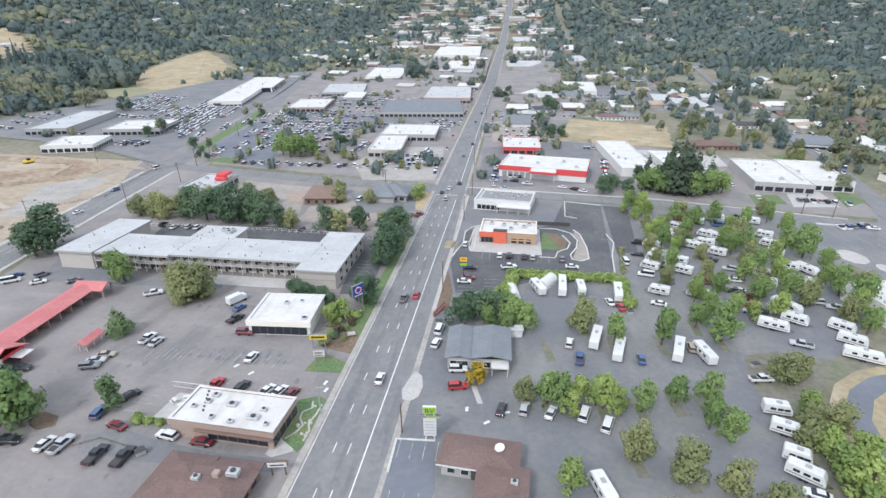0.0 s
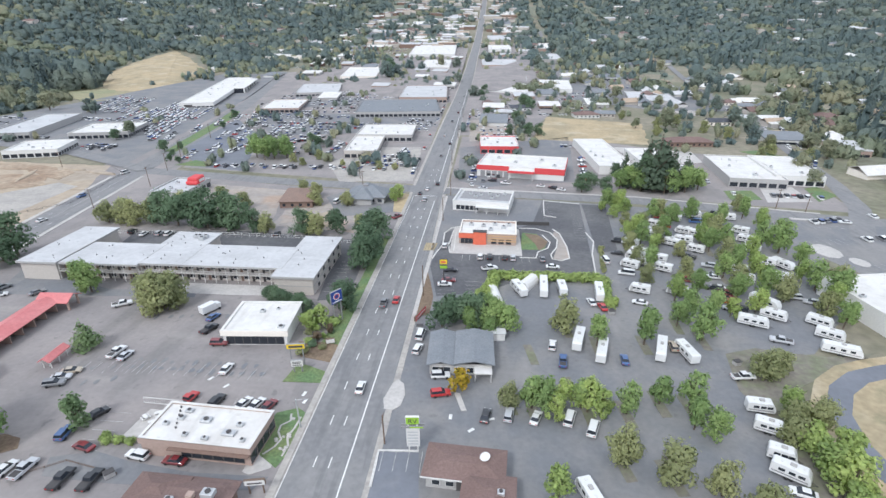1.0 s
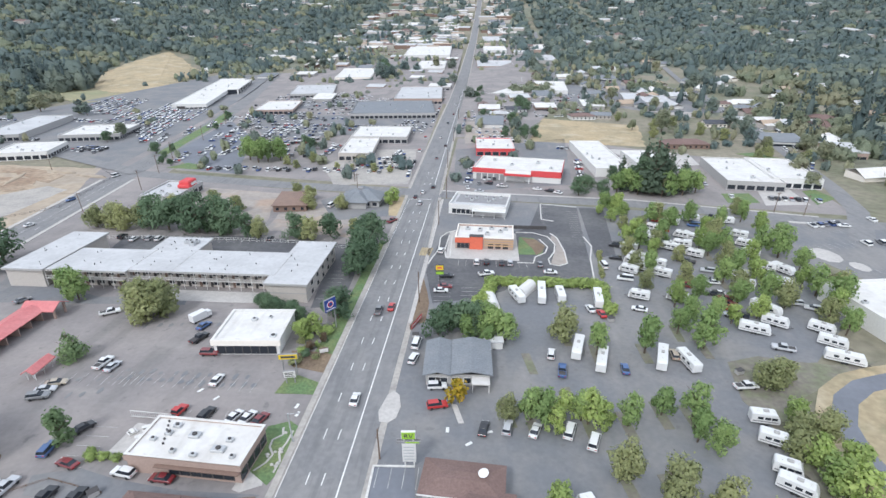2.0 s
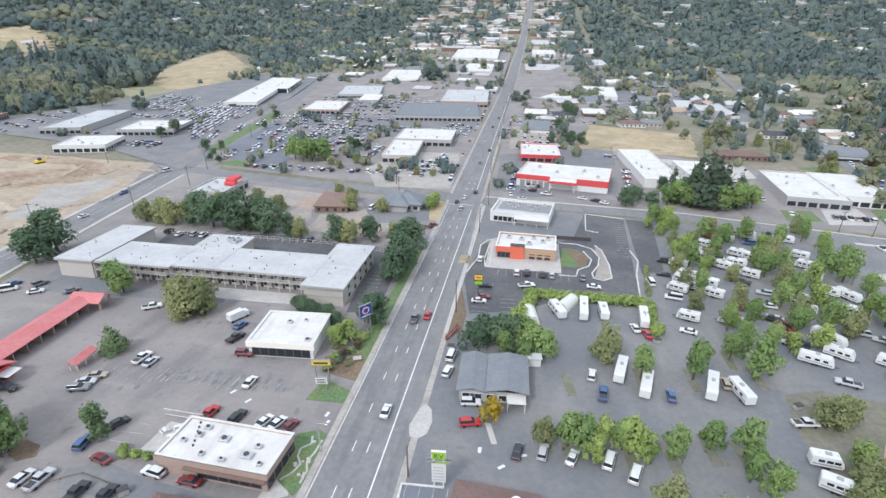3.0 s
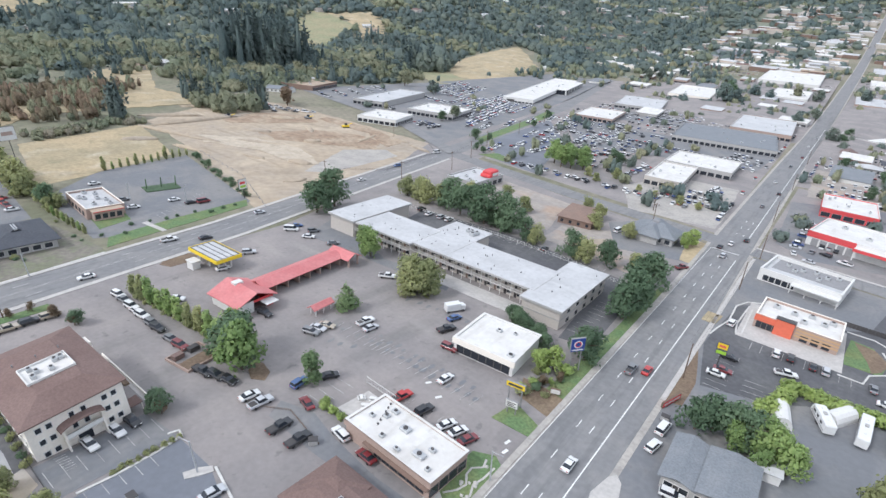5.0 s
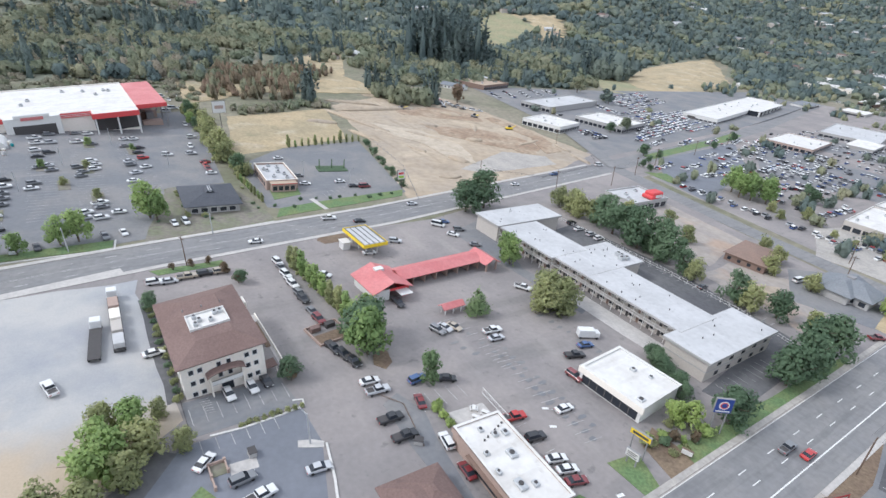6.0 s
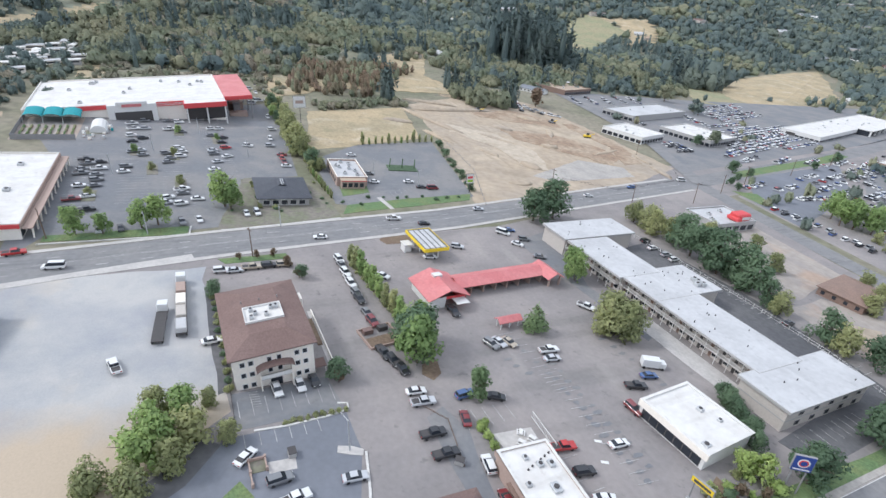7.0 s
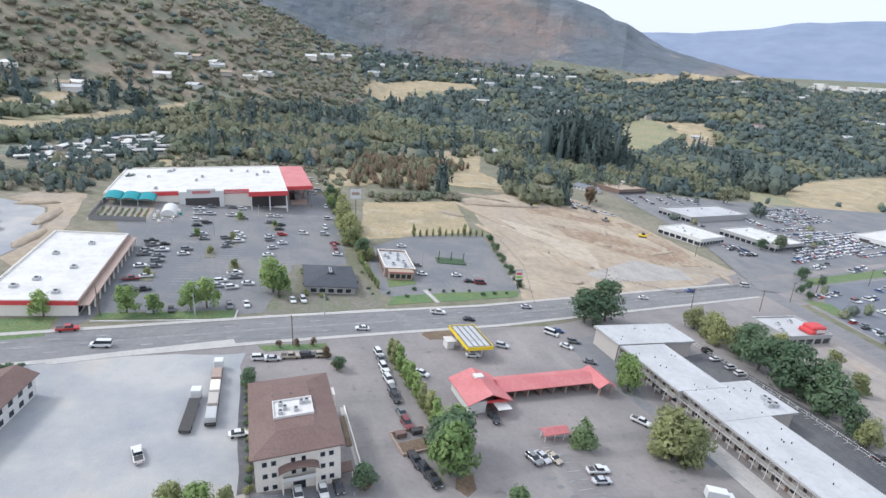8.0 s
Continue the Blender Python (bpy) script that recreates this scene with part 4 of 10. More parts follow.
def motel():
    e = empty("motel", -71, 84, 0, "two-storey beige motel with pale flat roof and balconies", "motel", lie=True)
    h = 6.2
    blocks = [(43.8, -0.1, 12.4, 33.4), (21.3, -2.65, 32.6, 16.3), (-3.9, 3.0, 15.4, 27.6), (-23.3, -4.0, 25.4, 16.6), (-44.6, 3.3, 12.6, 32)]
    for n, (x, y, w, d) in enumerate(blocks):
        t = 0.3
        x1, x2, y1, y2 = x - w / 2, x + w / 2, y - d / 2, y + d / 2
        if n in (1, 2, 3):
            y1 += 2.2
        for a in ((x1, x2, y1, y1 + t), (x1, x2, y2 - t, y2), (x1, x1 + t, y1 + t, y2 - t), (x2 - t, x2, y1 + t, y2 - t)):
            part("wall", boxed(*a, -3, h - 0.02 * n), WALL_BEIGE, e)
        y1 = y - d / 2
        o = 0.7
        part("roof", boxed(x1 - o, x2 + o, y1 - o, y2 + o, h + 0.05 * n, h + 0.32 + 0.05 * n), ROOF_PALE, e)
        bm = bmesh.new()
        for a in ((x1 - o - 0.1, x2 + o + 0.1, y1 - o - 0.1, y1 - o), (x1 - o - 0.1, x2 + o + 0.1, y2 + o, y2 + o + 0.1), (x1 - o - 0.1, x1 - o, y1 - o, y2 + o), (x2 + o, x2 + o + 0.1, y1 - o, y2 + o)):
            box(bm, *a, h - 0.35 + 0.05 * n, h + 0.34 + 0.05 * n)
        part("fascia", bm, WALL_GREY, e)
    # fronts with rooms, walkways and rails
    for x1, x2, y in ((-11.5, 37.4, -10.8), (-38.2, -11.8, -12.3)):
        part("walkway", boxed(x1, x2, y, y + 2.2, 2.95, 3.15), CONCRETE, e)
        n = int((x2 - x1) / 3.6)
        rail = bmesh.new()
        box(rail, x1, x2, y, y + 0.06, 4.1, 4.18), box(rail, x1, x2, y, y + 0.06, 3.25, 3.31)
        for k in range(n * 8):
            u = x1 + (x2 - x1) * k / (n * 8)
            box(rail, u, u + 0.04, y + 0.01, y + 0.05, 3.3, 4.1)
        part("rail", rail, WALL_WHITE, e)
        for k in range(n):
            u = x1 + (x2 - x1) * (k + 0.5) / n
            part("post", boxed(u - 1.7, u - 1.55, y + 0.02, y + 0.18, -1, h), WALL_WHITE, e)
            for z in (0.1, 3.2):
                fr = part("window", boxed(u - 0.3, u + 1.5, y + 2.08, y + 2.22, z + 0.7, z + 2.2), WALL_WHITE, e)
                part("pane", boxed(u - 0.2, u + 1.4, y + 2.02, y + 2.2, z + 0.8, z + 2.1), GLASS, fr)
                part("door", boxed(u - 1.3, u - 0.45, y + 2.08, y + 2.24, z, z + 2.1), TRIM_DARK if k % 3 else WALL_BROWN, e)
    for y in (-12, -6, 0, 6, 12):
        for z in (0.6, 3.6):
            fr = part("window", boxed(49.98, 50.1, y, y + 1.8, z, z + 1.4), TRIM_GREY, e)
            part("pane", boxed(50.05, 50.14, y + 0.1, y + 1.7, z + 0.1, z + 1.3), GLASS, fr)
    part("floor_band", boxed(50, 50.12, -16.6, 16.4, 2.9, 3.2), WALL_GREY, e)
    part("floor_band", boxed(37.8, 50, -16.9, -16.81, 2.9, 3.2), WALL_GREY, e)
    rng = random.Random(4)
    for x, y in ((-1, 12), (1, 12.2), (-2.5, 12), (0.5, 10)):
        roof_unit(e, x, y, h + 0.45, 1.8, 1.5, 1.2)
    for k in range(46):
        x, y, w, d = rng.choice(blocks)
        u, v = x + rng.uniform(-0.45, 0.45) * w, y + rng.uniform(-0.42, 0.42) * d
        part("vent_pipe", tube(bmesh.new(), (u, v, h + 0.2), (u, v, h + 0.85), 0.13, None, 6), TRIM_DARK, e)


motel()


def bank():
    e = empty("bank_building", -28.3, 46.2, 4, "white-roofed single-storey shop with dark window band", "shop", lie=True)
    w, d, h = 17, 15.5, 4.5
    shell(e, w, d, h, WALL_WHITE, ROOF_WHITE, 0.25, ROOF_WHITE, over=0.3)
    bm = bmesh.new()
    box(bm, -w / 2 - 0.5, w / 2 + 0.5, -d / 2 - 0.5, -d / 2, 2.9, 4.5)
    part("fascia", bm, WALL_CREAM, e)
    for k in range(7):
        pane_on(e, "-y", w, d, -6.6 + 2.2 * k, 0.4, 2.6, 1.95, frame=TRIM_DARK)
    for k in range(4):
        pane_on(e, "-x", w, d, -5 + 3.2 * k, 0.6, 2.8, 2.2, frame=TRIM_DARK)
    roof_unit(e, -1, 2.5, 4.1, 1.4, 1.2, 0.8), roof_unit(e, 3, 4, 4.1, 1.0, 1.0, 0.6), roof_unit(e, 6.5, -5.5, 4.1, 1.6, 1.6, 0.5)


bank()


def burger_restaurant():
    e = empty("restaurant", -22.3, 3.1, -3, "flat white-roofed restaurant with tan brick walls", "restaurant", lie=True)
    w, d, h = 22.8, 10.8, 4.4
    shell(e, w, d, h, WALL_TAN, ROOF_WHITE, 0.25, ROOF_WHITE, over=0.12)
    for k in range(6):
        pane_on(e, "-y", w, d, -2 + 2.2 * k, 0.7, 2.5, 1.9, frame=TRIM_DARK)
    for k in range(4):
        pane_on(e, "+x", w, d, -4.2 + 2.7 * k, 0.7, 2.6, 2.2, frame=TRIM_DARK)
    part("awning", boxed(-w / 2 + 6, w / 2, -d / 2 - 1.1, -d / 2, 2.75, 2.95), WALL_BROWN, e, "dark brown awning strip")
    part("fascia", boxed(-w / 2 - 0.35, w / 2 + 0.35, -d / 2 - 0.34, -d / 2 - 0.3, 3.1, 4.3), WALL_TAN, e)
    for x, y, a, b in ((-6, 3.2, 1.6, 1.2), (-6.4, 1, 1.2, 1.2), (-1, 1, 2.2, 1.6), (-8.6, -1, 1.2, 0.9), (5.5, -2, 2.6, 1.6), (6.5, 0.6, 1.4, 1.0), (9, -3.5, 0.9, 0.9), (-3, -3.5, 1, 1), (1.5, -4.0, 1.4, 0.8)):
        roof_unit(e, x, y, 4.15, a, b, 0.6)
    for k in range(6):
        part("vent_pipe", tube(bmesh.new(), (-8.5 + 0.5 * k, 4.2 - k * 1.2, 3.9), (-8.5 + 0.5 * k, 4.2 - k * 1.2, 4.5), 0.2), TRIM_DARK, e)
    y = empty("service_yard", -38.5, 6.5, -3, "small fenced service yard behind the restaurant", "yard", lie=True)
    bm = bmesh.new()
    for k in range(20):
        box(bm, -5 + 0.5 * k, -4.95 + 0.5 * k, 6.5, 6.56, 0, 1.7)
    box(bm, -5, 4.6, 6.48, 6.6, 1.65, 1.75), box(bm, -5, 4.6, 6.48, 6.6, 0.2, 0.3)
    part("fence", bm, WALL_WHITE, y, "white picket fence")
    for x, z in ((1.2, 2.2), (3.2, 4.4), (-1.2, 3.6), (1.0, 5.0), (3.4, 1.4)):
        t = empty("picnic_table", -38.5 + x, 4.6 + z, 30 * x, "white slatted picnic table on a pale patio", "table", "patio tables", lie=True, lift=0.14)
        part("tabletop", boxed(-0.8, 0.8, -0.4, 0.4, 0.7, 0.76, bevel=0.01), WALL_WHITE, t)
        for v in (-0.75, 0.75):
            part("bench", boxed(-0.8, 0.8, v - 0.14, v + 0.14, 0.42, 0.47), WALL_WHITE, t)
        for u in (-0.6, 0.6):
            part("leg", boxed(u - 0.04, u + 0.04, -0.7, 0.7, 0, 0.42), WALL_WHITE, t)


burger_restaurant()


def brown_restaurant():
    e = empty("restaurant", -19.6, -15.5, -2, "low brown restaurant with hipped brown shingle roof", "restaurant", lie=True)
    w, d, h = 17.4, 11, 3.0
    for a in ((-w / 2, w / 2, -d / 2, -d / 2 + 0.3), (-w / 2, w / 2, d / 2 - 0.3, d / 2), (-w / 2, -w / 2 + 0.3, -d / 2 + 0.3, d / 2 - 0.3), (w / 2 - 0.3, w / 2, -d / 2 + 0.3, d / 2 - 0.3)):
        part("wall", boxed(*a, -3, h), WALL_BROWN, e)
    part("roof", hip(bmesh.new(), w, d, h, 2.0, 0.9, 0.3), ROOF_BROWN, e)
    r2 = part("roof", hip(bmesh.new(), 8, 7, h + 0.9, 1.6, 0.5, 0.1), ROOF_BROWN, e)
    r2.matrix_basis = Matrix.Translation((-3.5, 1.5, 0))
    part("chimney", boxed(3.2, 4.4, -0.5, 0.7, h, h + 3.2, bevel=0.05), WALL_TAN, e)
    roof_unit(e, 6.5, 1.0, h + 2.2, 2.2, 1.6, 0.9), roof_unit(e, 0.5, -1, h + 2.2, 1.4, 1.2, 0.7)
    for k in range(7):
        pane_on(e, "-y", w, d, -7.5 + 2.5 * k, 0.8, 2.2, 1.6, frame=TRIM_DARK)
    for k in range(3):
        pane_on(e, "+x", w, d, -3 + 3 * k, 0.8, 2.2, 1.6, frame=TRIM_DARK)


brown_restaurant()


def hotel():
    e = empty("hotel", -82.0, -35.4, 0, "three-storey cream hotel with hipped brown shingle roof", "hotel")
    w, d, h = 25.5, 16.5, 9.0
    for a in ((-w / 2, w / 2, -d / 2, -d / 2 + 0.3), (-w / 2, w / 2, d / 2 - 0.3, d / 2), (-w / 2, -w / 2 + 0.3, -d / 2 + 0.3, d / 2 - 0.3), (w / 2 - 0.3, w / 2, -d / 2 + 0.3, d / 2 - 0.3)):
        part("wall", boxed(*a, -4, h), WALL_CREAM, e)
    bm = hip(bmesh.new(), w, d, h, 1.9, 0.8, 0.42)
    part("roof", bm, ROOF_BROWN, e)
    deck = h + 2.16
    well = part("roof_well", boxed(-1.2, 4.4, -3.9, 3.9, deck - 0.1, deck + 0.06), ROOF_WHITE, e, "pale sunken equipment deck")
    rim = bmesh.new()
    for a in ((-1.4, 4.6, -4.1, -3.9), (-1.4, 4.6, 3.9, 4.1), (-1.4, -1.2, -3.9, 3.9), (4.4, 4.6, -3.9, 3.9)):
        box(rim, *a, deck - 0.1, deck + 0.5)
    part("parapet", rim, WALL_WHITE, e)
    for x, y in ((0, -2.4), (1.6, -1.6), (0.3, 1.9), (0.2, 3.0), (2.9, -2.6), (2.6, 0.6)):
        roof_unit(e, x, y, deck + 0.06, 1.1, 0.9, 0.8)
    roof_unit(e, -9.5, -1, h + 1.0, 1.4, 0.6, 0.4)
    for k in range(3):
        part("vent_pipe", tube(bmesh.new(), (-4, -4 + 4 * k, h + 1), (-4, -4 + 4 * k, deck + 0.5), 0.12), TRIM_GREY, e)
    # front to the east car park: windows by storey, porch in the middle
    for z in (0.9, 3.8, 6.6):
        for u in (-6.4, -4.7, 4.7, 6.4):
            pane_on(e, "+x", w, d, u, z, z + 1.1, 0.9, frame=WALL_WHITE)
        for u in (-1.0, 1.0):
            if z > 1:
                pane_on(e, "+x", w, d, u, z, z + 1.1, 0.8, frame=WALL_WHITE)
        for u in (-10, -7, -4, -1, 2, 5, 8, 10.6):
            for side in ("-y", "+y"):
                pane_on(e, side, w, d, u, z, z + 1.1, 0.95, frame=WALL_WHITE)
    part("porch_wall", boxed(w / 2, w / 2 + 1.6, -3.4, -3.1, -2, 5.6), WALL_CREAM, e)
    part("porch_wall", boxed(w / 2, w / 2 + 1.6, 3.1, 3.4, -2, 5.6), WALL_CREAM, e)
    arch = bmesh.new()
    rows = []
    for k in range(13):
        a = math.pi * k / 12
        y, z = -3.9 * math.cos(a), 5.4 + 1.1 * math.sin(a)
        rows.append([arch.verts.new(p) for p in ((w / 2 - 0.1, y, z), (w / 2 + 2.1, y, z), (w / 2 + 2.1, y, z + 0.2), (w / 2 - 0.1, y, z + 0.2))])
    for p, q in zip(rows, rows[1:]):
        for i in range(4):
            arch.faces.new((p[i], p[(i + 1) % 4], q[(i + 1) % 4], q[i]))
    bmesh.ops.recalc_face_normals(arch, faces=arch.faces[:])
    part("porch_roof", arch, ROOF_BROWN, e, "curved brown porch roof")
    part("balcony", boxed(w / 2, w / 2 + 1.4, -3.1, 3.1, 3.0, 3.2), CONCRETE, e)
    part("balcony_rail", boxed(w / 2 + 1.32, w / 2 + 1.4, -3.1, 3.1, 3.2, 4.1), WALL_WHITE, e)
    part("entrance_door", boxed(w / 2, w / 2 + 0.08, -1.2, 1.2, -0.4, 2.2), GLASS, e)
    part("porch_floor", boxed(w / 2, w / 2 + 3.2, -8.2, 8.2, -1.8, -0.75), CONCRETE, e)
    part("stair_tower", boxed(-w / 2 + 5, -w / 2 + 8, d / 2, d / 2 + 1.6, -3, h - 0.4), WALL_CREAM, e)
    # narrow terrace and retaining wall on the south side
    t = empty("terrace", -82, -24.6, 0, "narrow concrete terrace with planter beside the hotel", "terrace")
    part("retaining_wall", boxed(-13, 14, 2.2, 2.5, -3, 0.4), WALL_CREAM, t)
    part("path", boxed(-13, 14, 0, 2.2, -3, -0.1), CONCRETE, t)
    part("planter", boxed(-9, 2, 0.6, 1.7, -0.1, 0.35), MULCH, t)
    part("stair_canopy", boxed(9, 12, -2.2, 0.2, 1.9, 2.1), ROOF_BROWN, t)
    for x in (9.1, 11.8):
        part("post", boxed(x, x + 0.15, -0.1, 0.05, -1, 1.9), WALL_CREAM, t)


hotel()


def garage():
    e = empty("car_wash", -93.5, 31, 2.5, "long low car wash with red metal roof and open bays", "car wash", lie=True)
    h = 3.4
    head = bmesh.new()
    part("wall", boxed(-7, 4.8, -22.5, -22.2, -1.5, h), WALL_WHITE, e)
    part("wall", boxed(-7, 4.8, -11.3, -11, -1.5, h), WALL_RED, e)
    part("wall", boxed(-7, -6.7, -22.2, -11.3, -1.5, h), WALL_WHITE, e)
    part("wall", boxed(4.5, 4.8, -22.2, -17.5, -1.5, h), WALL_WHITE, e)
    part("wall", boxed(4.5, 4.8, -13, -11.3, -1.5, h), WALL_RED, e)
    part("lintel", boxed(4.5, 4.8, -17.5, -13, 2.7, h), WALL_RED, e)
    r = part("roof", gable(head, 12.4, 12, h, 2.4, 0.7), ROOF_RED, e)
    r.matrix_basis = Matrix.Translation((-1.1, -16.75, 0))
    part("skylight", boxed(-4.6, -2.6, -17.9, -15.2, h + 1.9, h + 2.75), WALL_WHITE, e)
    part("awning", boxed(4.8, 8.2, -15.6, -11.6, 2.6, 2.75), WALL_WHITE, e, "white canvas awning over the door")
    wing = part("roof", gable(bmesh.new(), 31, 6.6, h - 0.3, 1.2, 0.6), ROOF_RED, e)
    wing.matrix_basis = Matrix.Translation((-2.8, 5.0, 0)) @ Matrix.Rotation(radians(90), 4, "Z")
    part("wall", boxed(-6.2, -5.9, -11, 20.4, -1.5, h - 0.3), WALL_TAN, e)
    for k in range(8):
        y = -10.6 + 4.35 * k
        part("bay_wall", boxed(-5.9, 0.4, y, y + 0.25, -1.5, h - 0.3), WALL_TAN, e)
    end = part("roof", gable(bmesh.new(), 9, 5.4, h - 0.2, 1.4, 0.6), ROOF_RED, e)
    end.matrix_basis = Matrix.Translation((-0.8, 23.0, 0))
    for x in (-4.8, 3):
        for y in (20.9, 25.1):
            part("post", boxed(x, x + 0.5, y, y + 0.5, -1.5, h - 0.2), WALL_TAN, e)
    s = empty("canopy", -75.2, 26.8, 2, "small red-roofed vacuum shelter on posts", "canopy", lie=True)
    g = part("roof", gable(bmesh.new(), 7, 2.6, 2.3, 0.8, 0.3), ROOF_RED, s)
    g.matrix_basis = Matrix.Rotation(radians(90), 4, "Z")
    for x in (-1, 1):
        for y in (-2.8, 0, 2.8):
            part("post", boxed(x - 0.08, x + 0.08, y - 0.08, y + 0.08, -0.5, 2.4), WALL_WHITE, s)
    for y in (-2, 1):
        part("vacuum", tube(bmesh.new(), (0, y, -0.3), (0, y, 1.2), 0.3, 0.26, 10), METAL, s)


garage()


def fuel_canopy():
    e = empty("fuel_canopy", -121.5, 22.6, 2, "yellow-edged filling station canopy over pumps", "filling station", lie=True)
    w, d, z = 15.5, 9, 4.3
    part("roof", boxed(-w / 2 + 0.2, w / 2 - 0.2, -d / 2 + 0.2, d / 2 - 0.2, z, z + 0.5), CANOPY_DECK, e)
    for k in range(4):
        for x in (-w / 2 + 0.8, w / 4 - 0.6):
            part("roof_panel", boxed(x, 3.1 if x < 0 else w / 2 - 0.8, -d / 2 + 0.75 + 1.95 * k, -d / 2 + 2.25 + 1.95 * k, z + 0.5, z + 0.56), ROOF_PALE, e, "dusty grey metal deck panel")
    for a in ((-w / 2, w / 2, -d / 2, -d / 2 + 0.2), (-w / 2, w / 2, d / 2 - 0.2, d / 2), (-w / 2, -w / 2 + 0.2, -d / 2 + 0.2, d / 2 - 0.2), (w / 2 - 0.2, w / 2, -d / 2 + 0.2, d / 2 - 0.2)):
        part("fascia", boxed(*a, z - 0.5, z + 0.62), YELLOW, e, "bright yellow canopy edge")
    for x in (-5, 0, 5):
        for y in (-2.2, 2.2):
            part("column", boxed(x - 0.2, x + 0.2, y - 0.2, y + 0.2, -0.5, z), WALL_WHITE, e)
        part("pump_island", boxed(x - 1.2, x + 1.2, -0.5, 0.5, 0, 0.2, bevel=0.05), CONCRETE, e)
        p = part("pump", boxed(x - 0.5, x + 0.5, -0.3, 0.3, 0.2, 1.9, bevel=0.06), WALL_WHITE, e)
    b = empty("kiosk", -123.6, 16.3, 2, "small white pay kiosk beside the canopy", "kiosk", lie=True)
    part("wall", boxed(-1.6, 1.6, -1.3, 1.3, -0.5, 2.6, bevel=0.05), WALL_WHITE, b)
    part("roof", boxed(-1.9, 1.9, -1.6, 1.6, 2.6, 2.8), ROOF_WHITE, b)
    part("window", boxed(-1.1, 1.1, 1.28, 1.34, 1.0, 2.0), GLASS, b)


fuel_canopy()


def camper_office():
    e = empty("camper_office", 27, 36.8, 2, "low camper office with grey shingle roof", "office", lie=True)
    w, d, h = 15, 14, 2.9
    for a in ((-w / 2, w / 2, -d / 2, -d / 2 + 0.3), (-w / 2, w / 2, d / 2 - 0.3, d / 2), (-w / 2, -w / 2 + 0.3, -d / 2 + 0.3, d / 2 - 0.3), (w / 2 - 0.3, w / 2, -d / 2 + 0.3, d / 2 - 0.3)):
        part("wall", boxed(*a, -2, h), WALL_GREY, e)
    for x, ww, z in ((-4.7, 6.4, h), (3.4, 9.2, h + 0.35)):
        g = part("roof", gable(bmesh.new(), 14.6, ww, z, 0.9, 0.35), ROOF_GREY, e)
        g.matrix_basis = Matrix.Translation((x, 0, 0)) @ Matrix.Rotation(radians(90), 4, "Z")
    for u in (-6, -3.2, -0.4, 2.4):
        pane_on(e, "-y", w, d, u, 0.6, 2.1, 1.6, frame=WALL_WHITE)
    pane_on(e, "-y", w, d, -4.6, 0, 2.1, 1.0, glass=TRIM_DARK, name="door", frame=WALL_WHITE)
    part("porch_roof", boxed(3.4, 7.6, -d / 2 - 3, -d / 2 + 0.3, 2.3, 2.5), ROOF_WHITE, e, "white flat porch roof")
    for x in (3.5, 7.3):
        part("post", boxed(x, x + 0.18, -d / 2 - 2.9, -d / 2 - 2.7, -0.5, 2.3), WALL_WHITE, e)
    s = empty("shed", 35.8, 47.2, 8, "small pale metal shed among trees", "shed", lie=True)
    part("wall", boxed(-2.4, 2.4, -1.6, 1.6, -1, 2.2), WALL_WHITE, s)
    part("roof", gable(bmesh.new(), 4.8, 3.2, 2.2, 0.5, 0.25), ROOF_PALE, s)


camper_office()


def camper_store():
    e = empty("camper_store", 29, -6.5, -4, "L-shaped store with a low brown shingle roof", "shop", lie=True)
    h = 3.0
    for n, (x0, y0, w, d) in enumerate(((0.6, 4.7, 13.8, 7.2), (5.4, -6.2, 8.2, 16))):
        for a in ((-w / 2, w / 2, -d / 2, -d / 2 + 0.3), (-w / 2, w / 2, d / 2 - 0.3, d / 2), (-w / 2, -w / 2 + 0.3, -d / 2 + 0.3, d / 2 - 0.3), (w / 2 - 0.3, w / 2, -d / 2 + 0.3, d / 2 - 0.3)):
            part("wall", boxed(x0 + a[0], x0 + a[1], y0 + a[2], y0 + a[3], -2, h - 0.03 * n), WALL_GREY, e)
        g = part("roof", hip(bmesh.new(), w, d, h + 0.03 * n, 0.9, 0.8, 0.2), ROOF_BROWN, e)
        g.matrix_basis = Matrix.Translation((x0, y0, 0))
        part("gutter", boxed(x0 - w / 2 - 0.9, x0 + w / 2 + 0.9, y0 - d / 2 - 0.9, y0 - d / 2 - 0.8, h - 0.05 + 0.03 * n, h + 0.22 + 0.03 * n), WALL_WHITE, e)
    for x, y in ((7.6, -2), (8.0, -9.5)):
        roof_unit(e, x, y, h + 0.5, 1.3, 1.1, 0.9)
    part("dish", tube(bmesh.new(), (4.4, 5.4, h + 0.9), (4.2, 5.2, h + 1.8), 0.2, 1.0, 14), WALL_WHITE, e, "white rooftop dish")
    part("dish_mount", tube(bmesh.new(), (4.4, 5.4, h + 0.6), (4.4, 5.4, h + 1.0), 0.3, 0.2, 8), METAL, e)
    for u in (-5.2, -2.6):
        fr = part("window", boxed(u, u + 1.6, 0.96, 1.08, 0.9, 2.1), WALL_WHITE, e)
        part("pane", boxed(u + 0.1, u + 1.5, 0.92, 1.05, 1.0, 2.0), GLASS, fr)
    part("door", boxed(-0.6, 0.5, 0.96, 1.08, 0, 2.1), TRIM_DARK, e)


camper_store()


